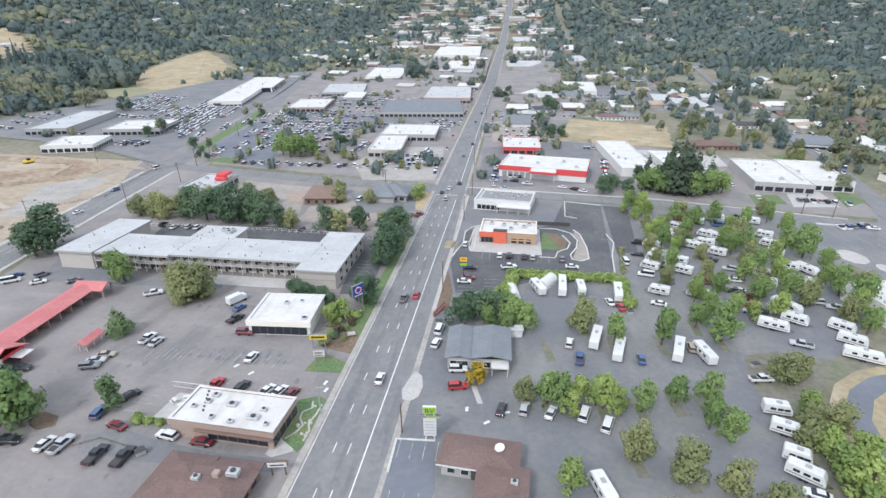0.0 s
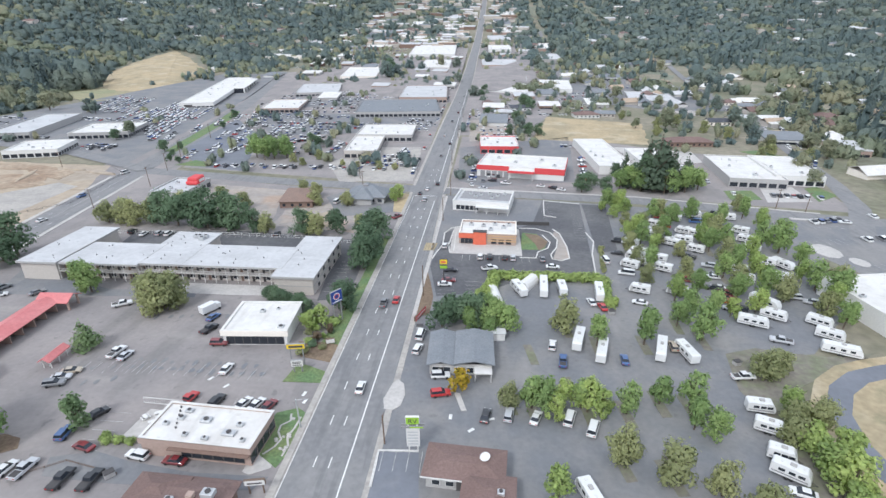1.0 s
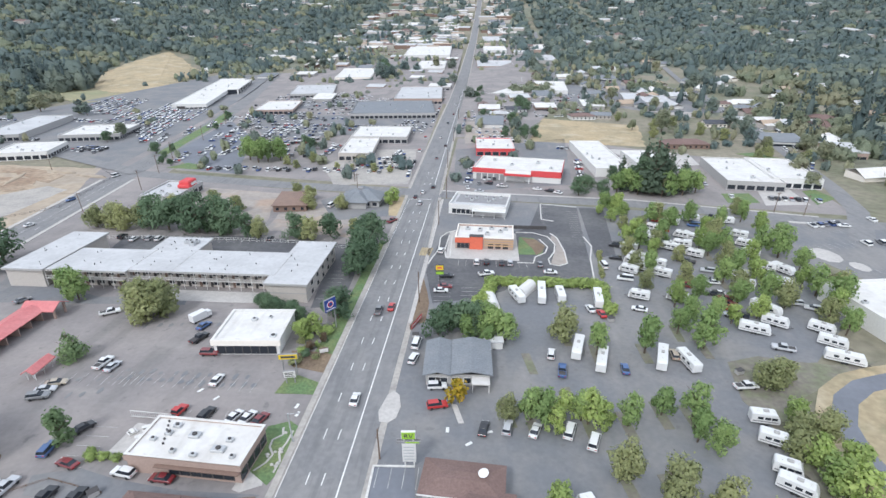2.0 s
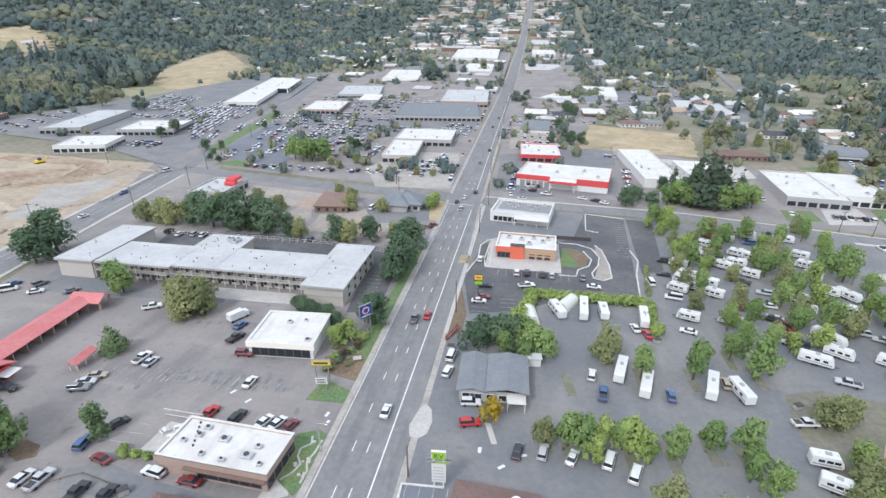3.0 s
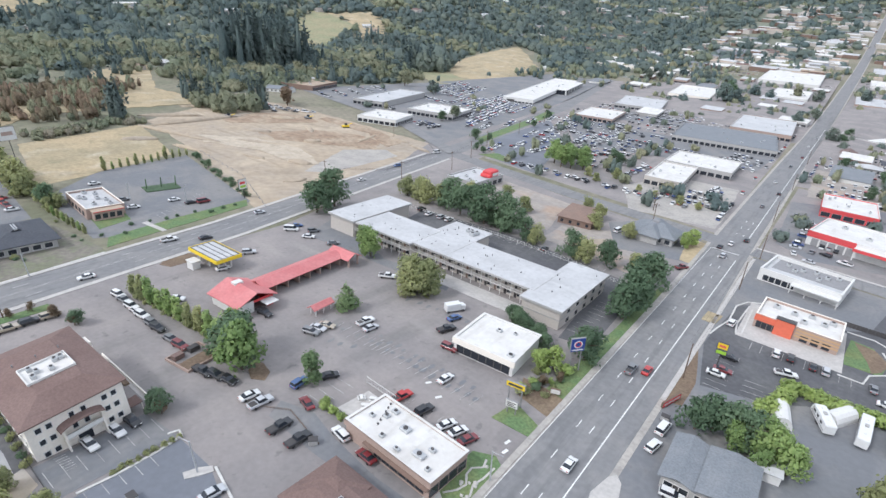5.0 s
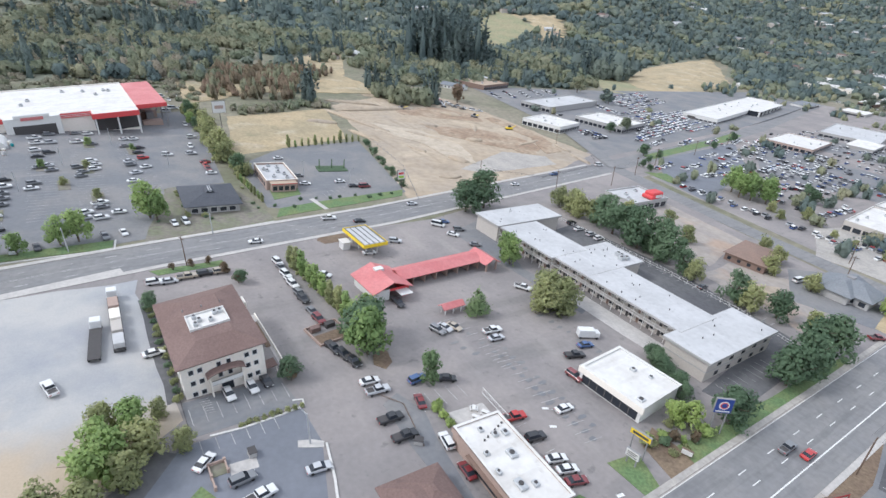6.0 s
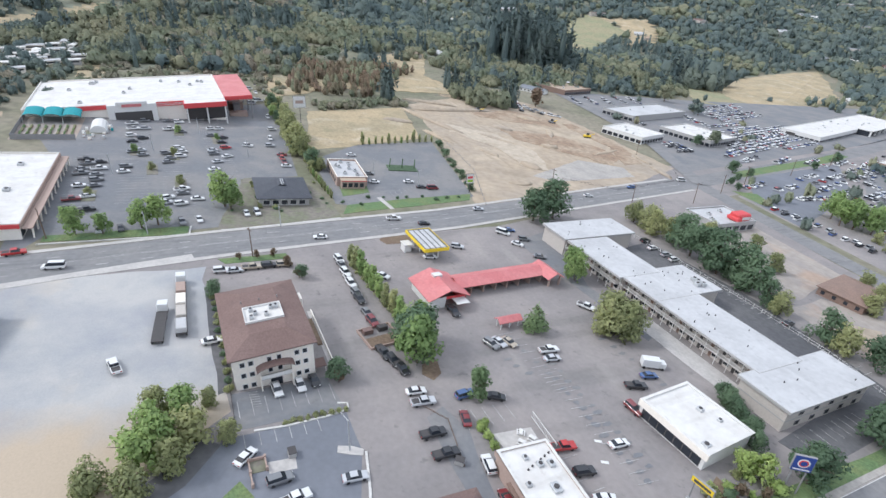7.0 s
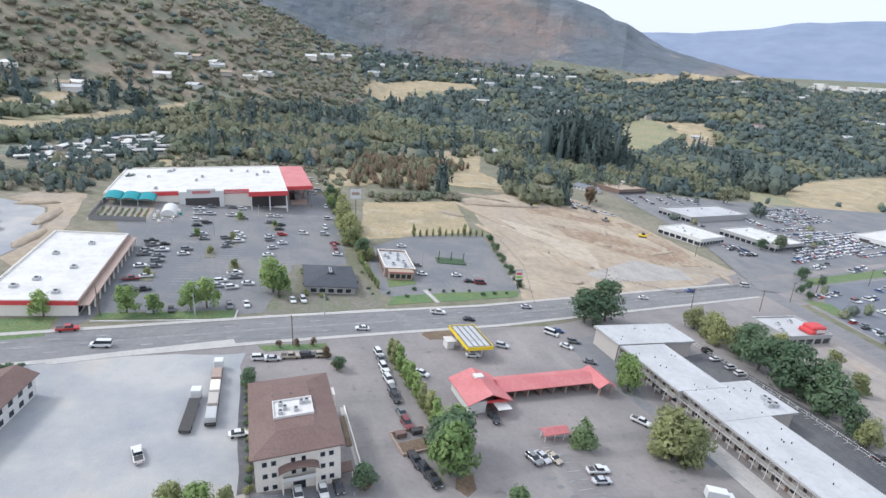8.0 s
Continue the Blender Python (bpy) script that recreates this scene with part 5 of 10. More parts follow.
def drive_through():
    e = empty("drive_through", 33.3, 121.5, -2, "new drive-through restaurant with orange and tan walls", "restaurant", lie=True)
    w, d, h = 22, 15, 4.6
    shell(e, w, d, h, WALL_TAN, ROOF_WHITE, 0.7, WALL_CREAM)
    part("sign_panel", boxed(-w / 2 - 0.1, -1.5, -d / 2 - 0.25, -d / 2, 2.5, 4.4), ORANGE, e, "muted orange front panel")
    part("tower", boxed(-5.5, -0.5, -d / 2 - 0.6, -d / 2 + 1.5, -1, 5.2, bevel=0.05), ORANGE, e, "red-orange entrance tower")
    part("tower_cap", boxed(-5.7, -0.3, -d / 2 - 0.8, -d / 2 + 1.7, 5.2, 5.4), TRIM_DARK, e)
    for z in (1.4, 2.4, 3.4):
        part("wood_band", boxed(0, w / 2 + 0.06, -d / 2 - 0.12, -d / 2, z, z + 0.55), WALL_ORANGE, e, "warm wooden cladding board")
    for k in range(4):
        pane_on(e, "-y", w, d, -9.6 + 1.5 * k, 0.4, 2.3, 1.2, frame=TRIM_DARK)
    for k in range(3):
        pane_on(e, "-y", w, d, 2.5 + 2.8 * k, 0.6, 2.2, 1.8, frame=TRIM_DARK)
    for x, y in ((-7, 3), (-2, 2), (2.5, 4), (6, 1), (8, 4), (1, -2)):
        roof_unit(e, x, y, h - 0.7, 1.8, 1.5, 1.0)
    f = empty("fence", 52, 137.4, 0, "dark slatted screen fence behind the drive-through", "fence", lie=True)
    for k in range(14):
        part("slat_panel", boxed(-7 + k * 1.0, -6.05 + k * 1.0, -0.05, 0.05, 0, 1.6), TRIM_DARK, f)


drive_through()


def l_restaurant():
    e = empty("restaurant", 31, 163.5, -8, "white-parapet restaurant with dark sunken roof", "restaurant", lie=True)
    w, d, h = 26, 20, 4.6
    shell(e, w, d, h, WALL_WHITE, ROOF_PALE, 1.0, WALL_WHITE, t=0.5)
    part("roof_mat", boxed(-w / 2 + 2, w / 2 - 0.7, -3, d / 2 - 1, h - 1.0, h - 0.9), TRIM_GREY, e, "dark grey roof deck")
    part("porch", boxed(-2, w / 2, -d / 2 - 3, -d / 2, 2.7, 3.1), WALL_WHITE, e)
    for x in (-1.8, 3, 8, 12.6):
        part("post", boxed(x, x + 0.3, -d / 2 - 2.9, -d / 2 - 2.6, -1, 2.7), WALL_WHITE, e)
    for k in range(5):
        pane_on(e, "-y", w, d, -10.4 + 2.1 * k, 0.6, 2.4, 1.6, frame=TRIM_DARK)
    for x, y in ((-7, 4), (-2, 3), (2, 5), (6, 3), (9, 6), (4, -1), (-4, 0)):
        roof_unit(e, x, y, h - 0.9, 1.6, 1.4, 0.9)


l_restaurant()


def red_store():
    e = empty("tyre_store", 52.5, 227, -10, "white-roofed store with bright red fascia and bays", "shop", lie=True)
    w, d, h = 48, 30, 6.4
    shell(e, w, d, h, WALL_WHITE, ROOF_WHITE, 0.6, ROOF_WHITE)
    for a in ((-w / 2 - 0.3, -6, -d / 2 - 0.3, -d / 2, 3.9, 6.5), (8, w / 2 + 0.3, -d / 2 - 0.3, -d / 2, 3.2, 6.5), (-w / 2 - 0.3, -w / 2, -d / 2 - 0.3, d / 2, 3.9, 6.5), (w / 2, w / 2 + 0.3, -d / 2 - 0.3, d / 2, 3.2, 6.5)):
        part("fascia", boxed(*a), WALL_RED, e, "bright red fascia panel")
    part("canopy", boxed(-6, 8, -d / 2 - 4, -d / 2, 4.2, 5.0), WALL_WHITE, e)
    part("canopy_edge", boxed(-6.2, 8.2, -d / 2 - 4.2, -d / 2 - 4, 3.9, 5.2), WALL_RED, e)
    for x in (-5.6, 7.2):
        part("post", boxed(x, x + 0.4, -d / 2 - 3.9, -d / 2 - 3.5, -1.5, 4.2), WALL_WHITE, e)
    for k in range(5):
        part("bay_door", boxed(-22 + 3.3 * k, -19.4 + 3.3 * k, -d / 2 - 0.08, -d / 2, 0, 3.4), TRIM_GREY, e)
    for k in range(4):
        part("bay_door", boxed(9.5 + 3.6 * k, 12.2 + 3.6 * k, -d / 2 - 0.08, -d / 2, 0, 2.9), WALL_WHITE, e)
    for x, y in ((-15, 6), (-4, -3), (10, 5), (18, -6)):
        roof_unit(e, x, y, h - 0.6, 2.2, 1.6, 1.0)


red_store()
shop("shop", 39, 291, 25, 36, 5, 2, WALL_RED, ROOF_WHITE, "white-roofed shop with a red fascia", band=WALL_RED, glass_sides=("-y",), units=4)
shop("warehouse", 103, 264, 20, 78, 5, 3, WALL_WHITE, ROOF_WHITE, "long white metal-roofed warehouse", "warehouse", glass_sides=(), units=3)
shop("warehouse", 131, 254, 20, 44, 4.6, 3, WALL_WHITE, ROOF_WHITE, "white-roofed warehouse wing behind a grove", "warehouse", units=2)
shop("workshop", 175, 230, 28, 55, 5, -6, WALL_GREY, ROOF_WHITE, "white-roofed workshop with a glazed front", "workshop", glass_sides=("-y",), units=3)
shop("workshop", 198, 232, 24, 48, 5.4, -6, WALL_WHITE, ROOF_WHITE, "white-roofed workshop with bay doors", "workshop", glass_sides=("-y",), units=2)
shop("warehouse", 152, 66, 24, 36, 6, 10, WALL_WHITE, ROOF_WHITE, "pale warehouse at the camper park edge", "warehouse", units=2)


def gabled(name, cx, cy, w, d, h, turn, wall, roof, label, category="house", rise=1.8, hipped=False, windows=True):
    e = empty(name, cx, cy, turn, label, category, lie=True)
    FOOT.append((cx, cy, math.hypot(w, d) / 2))
    for a in ((-w / 2, w / 2, -d / 2, -d / 2 + 0.25), (-w / 2, w / 2, d / 2 - 0.25, d / 2), (-w / 2, -w / 2 + 0.25, -d / 2 + 0.25, d / 2 - 0.25), (w / 2 - 0.25, w / 2, -d / 2 + 0.25, d / 2 - 0.25)):
        part("wall", boxed(*a, -2, h), wall, e)
    part("roof", hip(bmesh.new(), w, d, h, rise, 0.7) if hipped else gable(bmesh.new(), w, d, h, rise, 0.6), roof, e)
    if not hipped:
        for s in (-1, 1):
            bm = bmesh.new()
            x = s * (w / 2 - 0.12)
            p = [bm.verts.new(v) for v in ((x, -d / 2, h), (x, d / 2, h), (x, 0, h + rise))]
            q = [bm.verts.new(v.co + Vector((-0.2 * s, 0, 0))) for v in p]
            bm.faces.new(p), bm.faces.new(q[::-1])
            for i in range(3):
                bm.faces.new((p[i], p[(i + 1) % 3], q[(i + 1) % 3], q[i]))
            bmesh.ops.recalc_face_normals(bm, faces=bm.faces[:])
            part("gable_wall", bm, wall, e)
    if windows:
        n = max(2, int(w / 3.5))
        for k in range(n):
            pane_on(e, "-y", w, d, -w / 2 + w * (k + 0.5) / n, 0.8, 2.1, 1.3, framed=False)
    return e


gabled("house", -57.5, 163, 15, 22, 3, 8, WALL_BROWN, ROOF_UMBER, "low brown-roofed building with an open porch", "building", 1.4, True)


def round_house():
    e = empty("restaurant", -25.5, 168, 0, "grey-roofed restaurant with crossing hipped roofs among shrubs", "restaurant", lie=True)
    for w, d, x, y in ((18, 13, 0, 0), (9, 19, -1, 0)):
        for a in ((-w / 2, w / 2, -d / 2, -d / 2 + 0.3), (-w / 2, w / 2, d / 2 - 0.3, d / 2), (-w / 2, -w / 2 + 0.3, -d / 2 + 0.3, d / 2 - 0.3), (w / 2 - 0.3, w / 2, -d / 2 + 0.3, d / 2 - 0.3)):
            ob = part("wall", boxed(*a, -2, 3.0 + 0.01 * w), WALL_GREY, e)
            ob.matrix_basis = Matrix.Translation((x, y, 0))
        ob = part("roof", hip(bmesh.new(), w, d, 3.0 + 0.01 * w, 3.6, 1.0, 0.12), ROOF_GREY, e)
        ob.matrix_basis = Matrix.Translation((x, y, 0))
    part("cupola", boxed(-2, 0.6, -1.2, 1.2, 6.2, 7.6, bevel=0.1), TRIM_GREY, e)
    for k in range(5):
        pane_on(e, "-y", 18, 13, -7 + 3.5 * k, 0.7, 2.3, 2.0, framed=False)
    part("entrance_roof", boxed(9, 12.6, -2.6, 2.6, 2.7, 3.0), TRIM_GREY, e)
    for y in (-2.3, 2.1):
        part("post", boxed(12.1, 12.3, y, y + 0.2, -1, 2.7), WALL_WHITE, e)


round_house()


def drive_in():
    e = empty("restaurant", -122, 171, 0, "flat white diner with a glossy red rooftop shape", "restaurant", lie=True)
    shell(e, 18, 26, 4.4, WALL_GREY, ROOF_PALE, 0.5, ROOF_PALE)
    bm = boxed(3, 8.4, 1, 9, 4.2, 7.6, bevel=0.5)
    box(bm, 2.6, 8.8, 0, 3, 4.2, 6.0, bevel=0.4)
    part("roof_sign", bm, WALL_RED, e, "glossy red box shape on the roof")
    part("sign_band", boxed(8.4, 8.55, 3, 8, 5, 6.4), WALL_WHITE, e)
    for k in range(5):
        pane_on(e, "+x", 18, 26, -10 + 5 * k, 0.6, 2.6, 3.4, frame=TRIM_DARK)
    for x, y in ((-4, 4), (-2, -6), (3, -10)):
        roof_unit(e, x, y, 3.9)


drive_in()


def burger_bar():
    e = empty("restaurant", -196, 17, -5, "small burger bar with tan parapet, cluttered roof and brick front", "restaurant", lie=True)
    w, d, h = 24, 13, 4.2
    shell(e, w, d, h, WALL_TAN, ROOF_PALE, 0.8, WALL_CREAM)
    part("front_lobe", boxed(w / 2, w / 2 + 3.2, -d / 2 + 1.5, d / 2 - 1.5, -1, 3.4, bevel=0.1), WALL_TAN, e, "lower brick front room")
    part("front_roof", boxed(w / 2 - 0.1, w / 2 + 3.6, -d / 2 + 1.1, d / 2 - 1.1, 3.4, 3.8, bevel=0.08), ROOF_TAN, e, "tan flat roof of the front room")
    part("red_band", boxed(w / 2 + 3.6, w / 2 + 3.66, -d / 2 + 1.2, d / 2 - 1.2, 3.45, 3.7), WALL_RED, e, "thin red band")
    for k in range(4):
        part("window", boxed(w / 2 + 3.16, w / 2 + 3.26, -4.6 + 2.4 * k, -2.9 + 2.4 * k, 0.8, 2.6), GLASS, e)
    for k in range(5):
        pane_on(e, "-y", w, d, -8 + 4 * k, 0.8, 2.4, 2.0, frame=TRIM_DARK)
    for x, y in ((-6, 2), (-2, -3), (3, 3), (6, -2), (-9, -1), (0, 1), (8, 3), (-4, -4)):
        roof_unit(e, x, y, h - 0.8, 1.8, 1.5, 1.0)


burger_bar()


def dark_restaurant():
    e = empty("restaurant", -177, -14.5, -4, "single-storey restaurant with dark grey hipped roof", "restaurant", lie=True)
    w, d, h = 21, 18, 3
    for a in ((-w / 2, w / 2, -d / 2, -d / 2 + 0.3), (-w / 2, w / 2, d / 2 - 0.3, d / 2), (-w / 2, -w / 2 + 0.3, -d / 2 + 0.3, d / 2 - 0.3), (w / 2 - 0.3, w / 2, -d / 2 + 0.3, d / 2 - 0.3)):
        part("wall", boxed(*a, -2, h), WALL_GREY, e)
    part("roof", hip(bmesh.new(), w, d, h, 2.2, 1.0, 0.25), ROOF_DARK, e)
    r = part("roof", gable(bmesh.new(), 5, 4, h + 1.4, 1.4, 0.3), ROOF_DARK, e)
    r.matrix_basis = Matrix.Translation((1, 0, 0.6))
    part("ridge_vent", boxed(-1, 4, -0.5, 0.5, h + 2.9, h + 3.5), METAL, e)
    for k in range(5):
        pane_on(e, "+x", w, d, -6.4 + 3.2 * k, 0.6, 2.2, 2.2, frame=WALL_WHITE)
    part("sign_band", boxed(w / 2, w / 2 + 0.15, -3, 3, 2.4, 3.0), WALL_WHITE, e)


dark_restaurant()


def big_store():
    e = empty("hardware_store", -322, -67.4, 0.6, "large white-roofed hardware store with red front", "store")
    w, d, h = 66, 90, 7.4
    shell(e, w, d, h, WALL_CREAM, ROOF_WHITE, 0.6, ROOF_WHITE, deep=5)
    x = w / 2
    part("fascia", boxed(x, x + 0.6, -24, -10, 5.2, 7.2), WALL_RED, e, "red fascia panel")
    part("fascia", boxed(x, x + 0.6, 12, 24.8, 5.2, 7.2), WALL_RED, e, "red fascia panel")
    for z in (5.7, 6.4):
        part("fascia_stripe", boxed(x + 0.6, x + 0.66, 12, 24.8, z, z + 0.25), WALL_WHITE, e)
    part("entrance", boxed(x, x + 4, -10, 12, -2, 7.7, bevel=0.1), WALL_WHITE, e, "white entrance portal")
    # flat dark panel on the portal stands for its shaded opening
    part("entrance_opening", boxed(x + 3.9, x + 4.06, -7, 9.6, -2, 4.2), TRIM_DARK, e)
    part("entrance_gable", boxed(x + 3.4, x + 4.3, -6, 8, 7.3, 9.2, bevel=0.3), WALL_WHITE, e)
    part("sign_bar", boxed(x + 4.3, x + 4.4, -3.4, 5.4, 6.6, 8.0), ROOF_RED, e, "red sign lettering as a plain bar")
    part("canopy_roof", boxed(x - 0.3, x + 8, 25, 45, 6.7, 7.5), ROOF_WHITE, e, "white roof of the loading canopy")
    part("canopy_fascia", boxed(x + 8, x + 8.5, 24.6, 45.2, 5.0, 7.5), WALL_RED, e, "red edge of the loading canopy")
    part("canopy_fascia", boxed(x, x + 8, 24.6, 25, 5.0, 7.5), WALL_RED, e, "red edge of the loading canopy")
    # dark panel on the wall imitates shade under the canopy
    part("loading_bay", boxed(x, x + 0.1, 25.4, 44.6, -3, 6.4), TRIM_DARK, e, "dark panel standing for the shaded open loading bay")
    for y in (25.4, 35, 44):
        part("column", boxed(x + 7, x + 7.7, y, y + 0.7, -6, 6.7), WALL_WHITE, e)
    part("lumber_roof", boxed(-31, 29, 45.2, 60, 6.2, 7.2), ROOF_RED, e, "red roof of the timber hall")
    part("lumber_fascia", boxed(29, 29.4, 45.2, 60, 5.2, 7.2), WALL_RED, e, "red front edge of the timber hall")
    for xx in (-29, -10, 9, 27):
        for yy in (46, 59):
            part("column", boxed(xx, xx + 0.7, yy, yy + 0.7, -7, 6.2), TRIM_GREY, e)
    # dark sheet over the cream wall and dull timber paint in the hall's shade
    part("back_wall", boxed(-30, 26, 45.2, 45.5, -7, 6.2), TRIM_DARK, e, "dark sheet standing for shade inside the timber hall")
    for k in range(9):
        part("timber_pack", boxed(-28 + 6 * k, -23 + 6 * k, 47.5 + 3 * (k % 2), 51 + 3 * (k % 3), -7, -3 + 1.1 * (k % 4), bevel=0.06), (WALL_BROWN, TRIM_GREY, WALL_TAN)[k % 3], e, "stack of sawn timber")
    rng = random.Random(8)
    for k in range(12):
        roof_unit(e, rng.uniform(-26, 24), rng.uniform(-38, 38), h - 0.6, 2.4, 1.8, 1.0)
    g = empty("garden_centre", -276, -97, 0.6, "fenced garden centre with teal shade roofs", "garden centre", lie=True)
    for k in range(3):
        bm = bmesh.new()
        rows = []
        for i in range(9):
            a = math.pi * i / 8
            y, z = 7.6 * k - 9.6 - 3.7 * math.cos(a), 3.6 + 1.3 * math.sin(a)
            rows.append([bm.verts.new(p) for p in ((-13, y, z), (0, y, z - 0.5), (0, y, z - 0.42), (-13, y, z + 0.08))])
        for p, q in zip(rows, rows[1:]):
            for i in range(4):
                bm.faces.new((p[i], p[(i + 1) % 4], q[(i + 1) % 4], q[i]))
        bmesh.ops.recalc_face_normals(bm, faces=bm.faces[:])
        part("shade_roof", bm, TEAL, g, "teal barrel shade cloth")
        for x in (-12.8, -0.4):
            part("post", boxed(x, x + 0.2, 7.6 * k - 13.3, 7.6 * k - 13.1, -2, 3.2), WALL_WHITE, g)
    grng = random.Random(31)
    for k in range(32):
        u, v = 4.5 + 5.2 * (k % 4), -12.4 + 2.7 * (k // 4)
        t = part("plant_table", boxed(u, u + 4.4, v, v + 1.1, -0.6, 0.5, bevel=0.05), (SOIL, MULCH, YARD)[k % 3], g, "low bench of potted plants")
        bm = bmesh.new()
        for i in range(9):
            bmesh.ops.create_icosphere(bm, subdivisions=1, radius=grng.uniform(0.25, 0.5), matrix=Matrix.Translation((u + 0.3 + 0.47 * i, v + grng.uniform(0.3, 0.8), 0.7)))
        part("foliage", bm, (GRASS, PASTURE, GRASS)[k % 3], t)
    part("fence", boxed(-12, 25.6, -14, -13.9, -1, 2.4), TRIM_GREY, g)
    part("fence", boxed(25.6, 25.7, -13.9, 9, -1, 2.4), TRIM_GREY, g)
    lot([(-288, -111.5), (-250, -111.5), (-250, -88), (-288, -87)], 0.12, YARD, "tan gravel floor of the garden centre")
    for k in range(26):
        p = empty("goods_pallet", -270 + grng.uniform(-2, 22) * (1 if k % 2 else 0.5), -78.5 + grng.uniform(-4.5, 4.5) - (3 if k % 2 else 0), grng.uniform(0, 90), "wrapped garden goods on a pallet outside the store", "pallet", "garden pallets", lie=True, lift=0.06)
        part("pallet", boxed(-0.6, 0.6, -0.5, 0.5, 0, 0.15), WALL_TAN, p)
        part("load", boxed(-0.58, 0.58, -0.48, 0.48, 0.15, grng.uniform(0.7, 1.6), bevel=0.08), grng.choice((WALL_WHITE, WALL_WHITE, ROOF_PALE, WALL_CREAM, TEAL)), p, "pale wrapped load")
    t = empty("greenhouse", -268, -80, 0.6, "pale plastic greenhouse beside the garden centre", "greenhouse", lie=True)
    bm = bmesh.new()
    rows = []
    for i in range(9):
        a = math.pi * i / 8
        rows.append([bm.verts.new(p) for p in ((-7, -3.6 * math.cos(a), 3.4 * math.sin(a)), (7, -3.6 * math.cos(a), 3.4 * math.sin(a)))])
    for p, q in zip(rows, rows[1:]):
        bm.faces.new((p[0], p[1], q[1], q[0]))
    bm.faces.new([r[0] for r in rows]), bm.faces.new([r[1] for r in rows][::-1])
    part("cover", bm, WALL_WHITE, t)


big_store()


def strip_store():
    e = empty("shop", -184, -103, -2, "long white-roofed shop with red trim", "shop", lie=True)
    w, d, h = 66, 25, 5
    shell(e, w, d, h, WALL_CREAM, ROOF_WHITE, 0.5, ROOF_WHITE)
    part("fascia", boxed(w / 2, w / 2 + 0.4, -d / 2, d / 2, 3.6, 4.8), WALL_RED, e, "red fascia panel")
    part("fascia", boxed(-w / 2, w / 2, d / 2, d / 2 + 0.4, 3.8, 5.0), WALL_TAN, e)
    part("walk_canopy", boxed(-w / 2, w / 2, d / 2 + 0.4, d / 2 + 3, 3.3, 3.6), WALL_TAN, e)
    for k in range(12):
        part("column", boxed(-32 + 5.8 * k, -31.5 + 5.8 * k, d / 2 + 2.5, d / 2 + 2.9, -2, 3.3), WALL_CREAM, e)
        part("window", boxed(-31 + 5.4 * k, -27 + 5.4 * k, d / 2, d / 2 + 0.1, 0.5, 3), GLASS, e)
    for x, y in ((-20, 3), (-8, -5), (5, 4), (16, -3), (26, 5), (22, -7)):
        roof_unit(e, x, y, 4.5, 2.4, 1.8, 0.8)
    m = empty("motel", -94.2, -97.6, -12, "long white motel block with brown roof", "motel", lie=True)
    part("wall", boxed(-16, 16, -4, 4, -3, 5.4), WALL_WHITE, m)
    part("roof", gable(bmesh.new(), 32, 8, 5.4, 1.6, 0.7), ROOF_BROWN, m)
    for k in range(9):
        for z in (0.6, 3.2):
            pane_on(m, "+y", 32, 8, -14 + 3.5 * k, z, z + 1.3, 1.5, framed=False)


strip_store()

# dealers and shops along the second street and beyond the crossing
shop("workshop", -436, 318, 36, 52, 5, 21, WALL_BROWN, ROOF_TAN, "brick workshop with a reddish pale roof", "workshop", glass_sides=("+x",))
shop("showroom", -266, 254, 32, 34, 5, 18, WALL_WHITE, ROOF_WHITE, "white-roofed car showroom beside a building site", "showroom", glass_sides=("-y", "+x"))
shop("showroom", -264, 321, 42, 44, 5, 14, WALL_GREY, ROOF_WHITE, "white-roofed car showroom with glazed front", "showroom", glass_sides=("-y", "+x"))
shop("workshop", -338, 338, 30, 96, 5, 16, WALL_GREY, ROOF_PALE, "long grey-roofed workshop row", "workshop", glass_sides=("-y",))
dealer = shop("showroom", -300, 585, 34, 250, 6, 14, WALL_WHITE, ROOF_WHITE, "long white-roofed car dealership", "showroom", glass_sides=("+x", "-y"), units=8)
part("portico_roof", boxed(16.6, 30, -14, 96, 6.4, 7.2, bevel=0.1), ROOF_WHITE, dealer, "white portico roof")
part("portico_front", boxed(17, 17.2, -13, 95, 0, 6.4), GLASS, dealer, "dark glazed front below the portico")
part("portico_end", boxed(17.3, 29, -13.6, -13.3, 0, 6.4), GLASS, dealer, "dark glazed end of the portico")
for k in range(7):
    part("column", boxed(28, 29.6, -13.8 + 17.8 * k, -12.2 + 17.8 * k, -3, 6.4), WALL_WHITE, dealer)
part("hall_door", boxed(-12, -4, -125.2, -125.02, 0, 4.2), TRIM_DARK, dealer, "dark hall door")
shop("shop", -176, 468, 36, 68, 4.5, 10, WALL_TAN, ROOF_WHITE, "white-roofed shop among parked cars", glass_sides=("-y", "+x"))
shop("shop", -181, 604, 50, 88, 5, 12, WALL_GREY, ROOF_PALE, "grey-roofed shop row on asphalt", glass_sides=("-y",))
shop("shop", -58, 462, 78, 88, 5, 8, WALL_GREY, ROOF_GREY, "long grey-roofed shop row", glass_sides=("-y",), units=6)
shop("shop", -45, 329, 41, 44, 5, 3, WALL_GREY, ROOF_WHITE, "white-roofed office with dark windows", "office", glass_sides=("-y", "+x"))
shop("shop", -51, 278, 21, 50, 5, 5, WALL_BEIGE, ROOF_WHITE, "white-roofed shop near the crossing", glass_sides=("-y", "+x"))
shop("shop", -45, 575, 52, 110, 6, 4, WALL_TAN, ROOF_PALE, "brick shop row on the main road", glass_sides=("-y",), units=5)
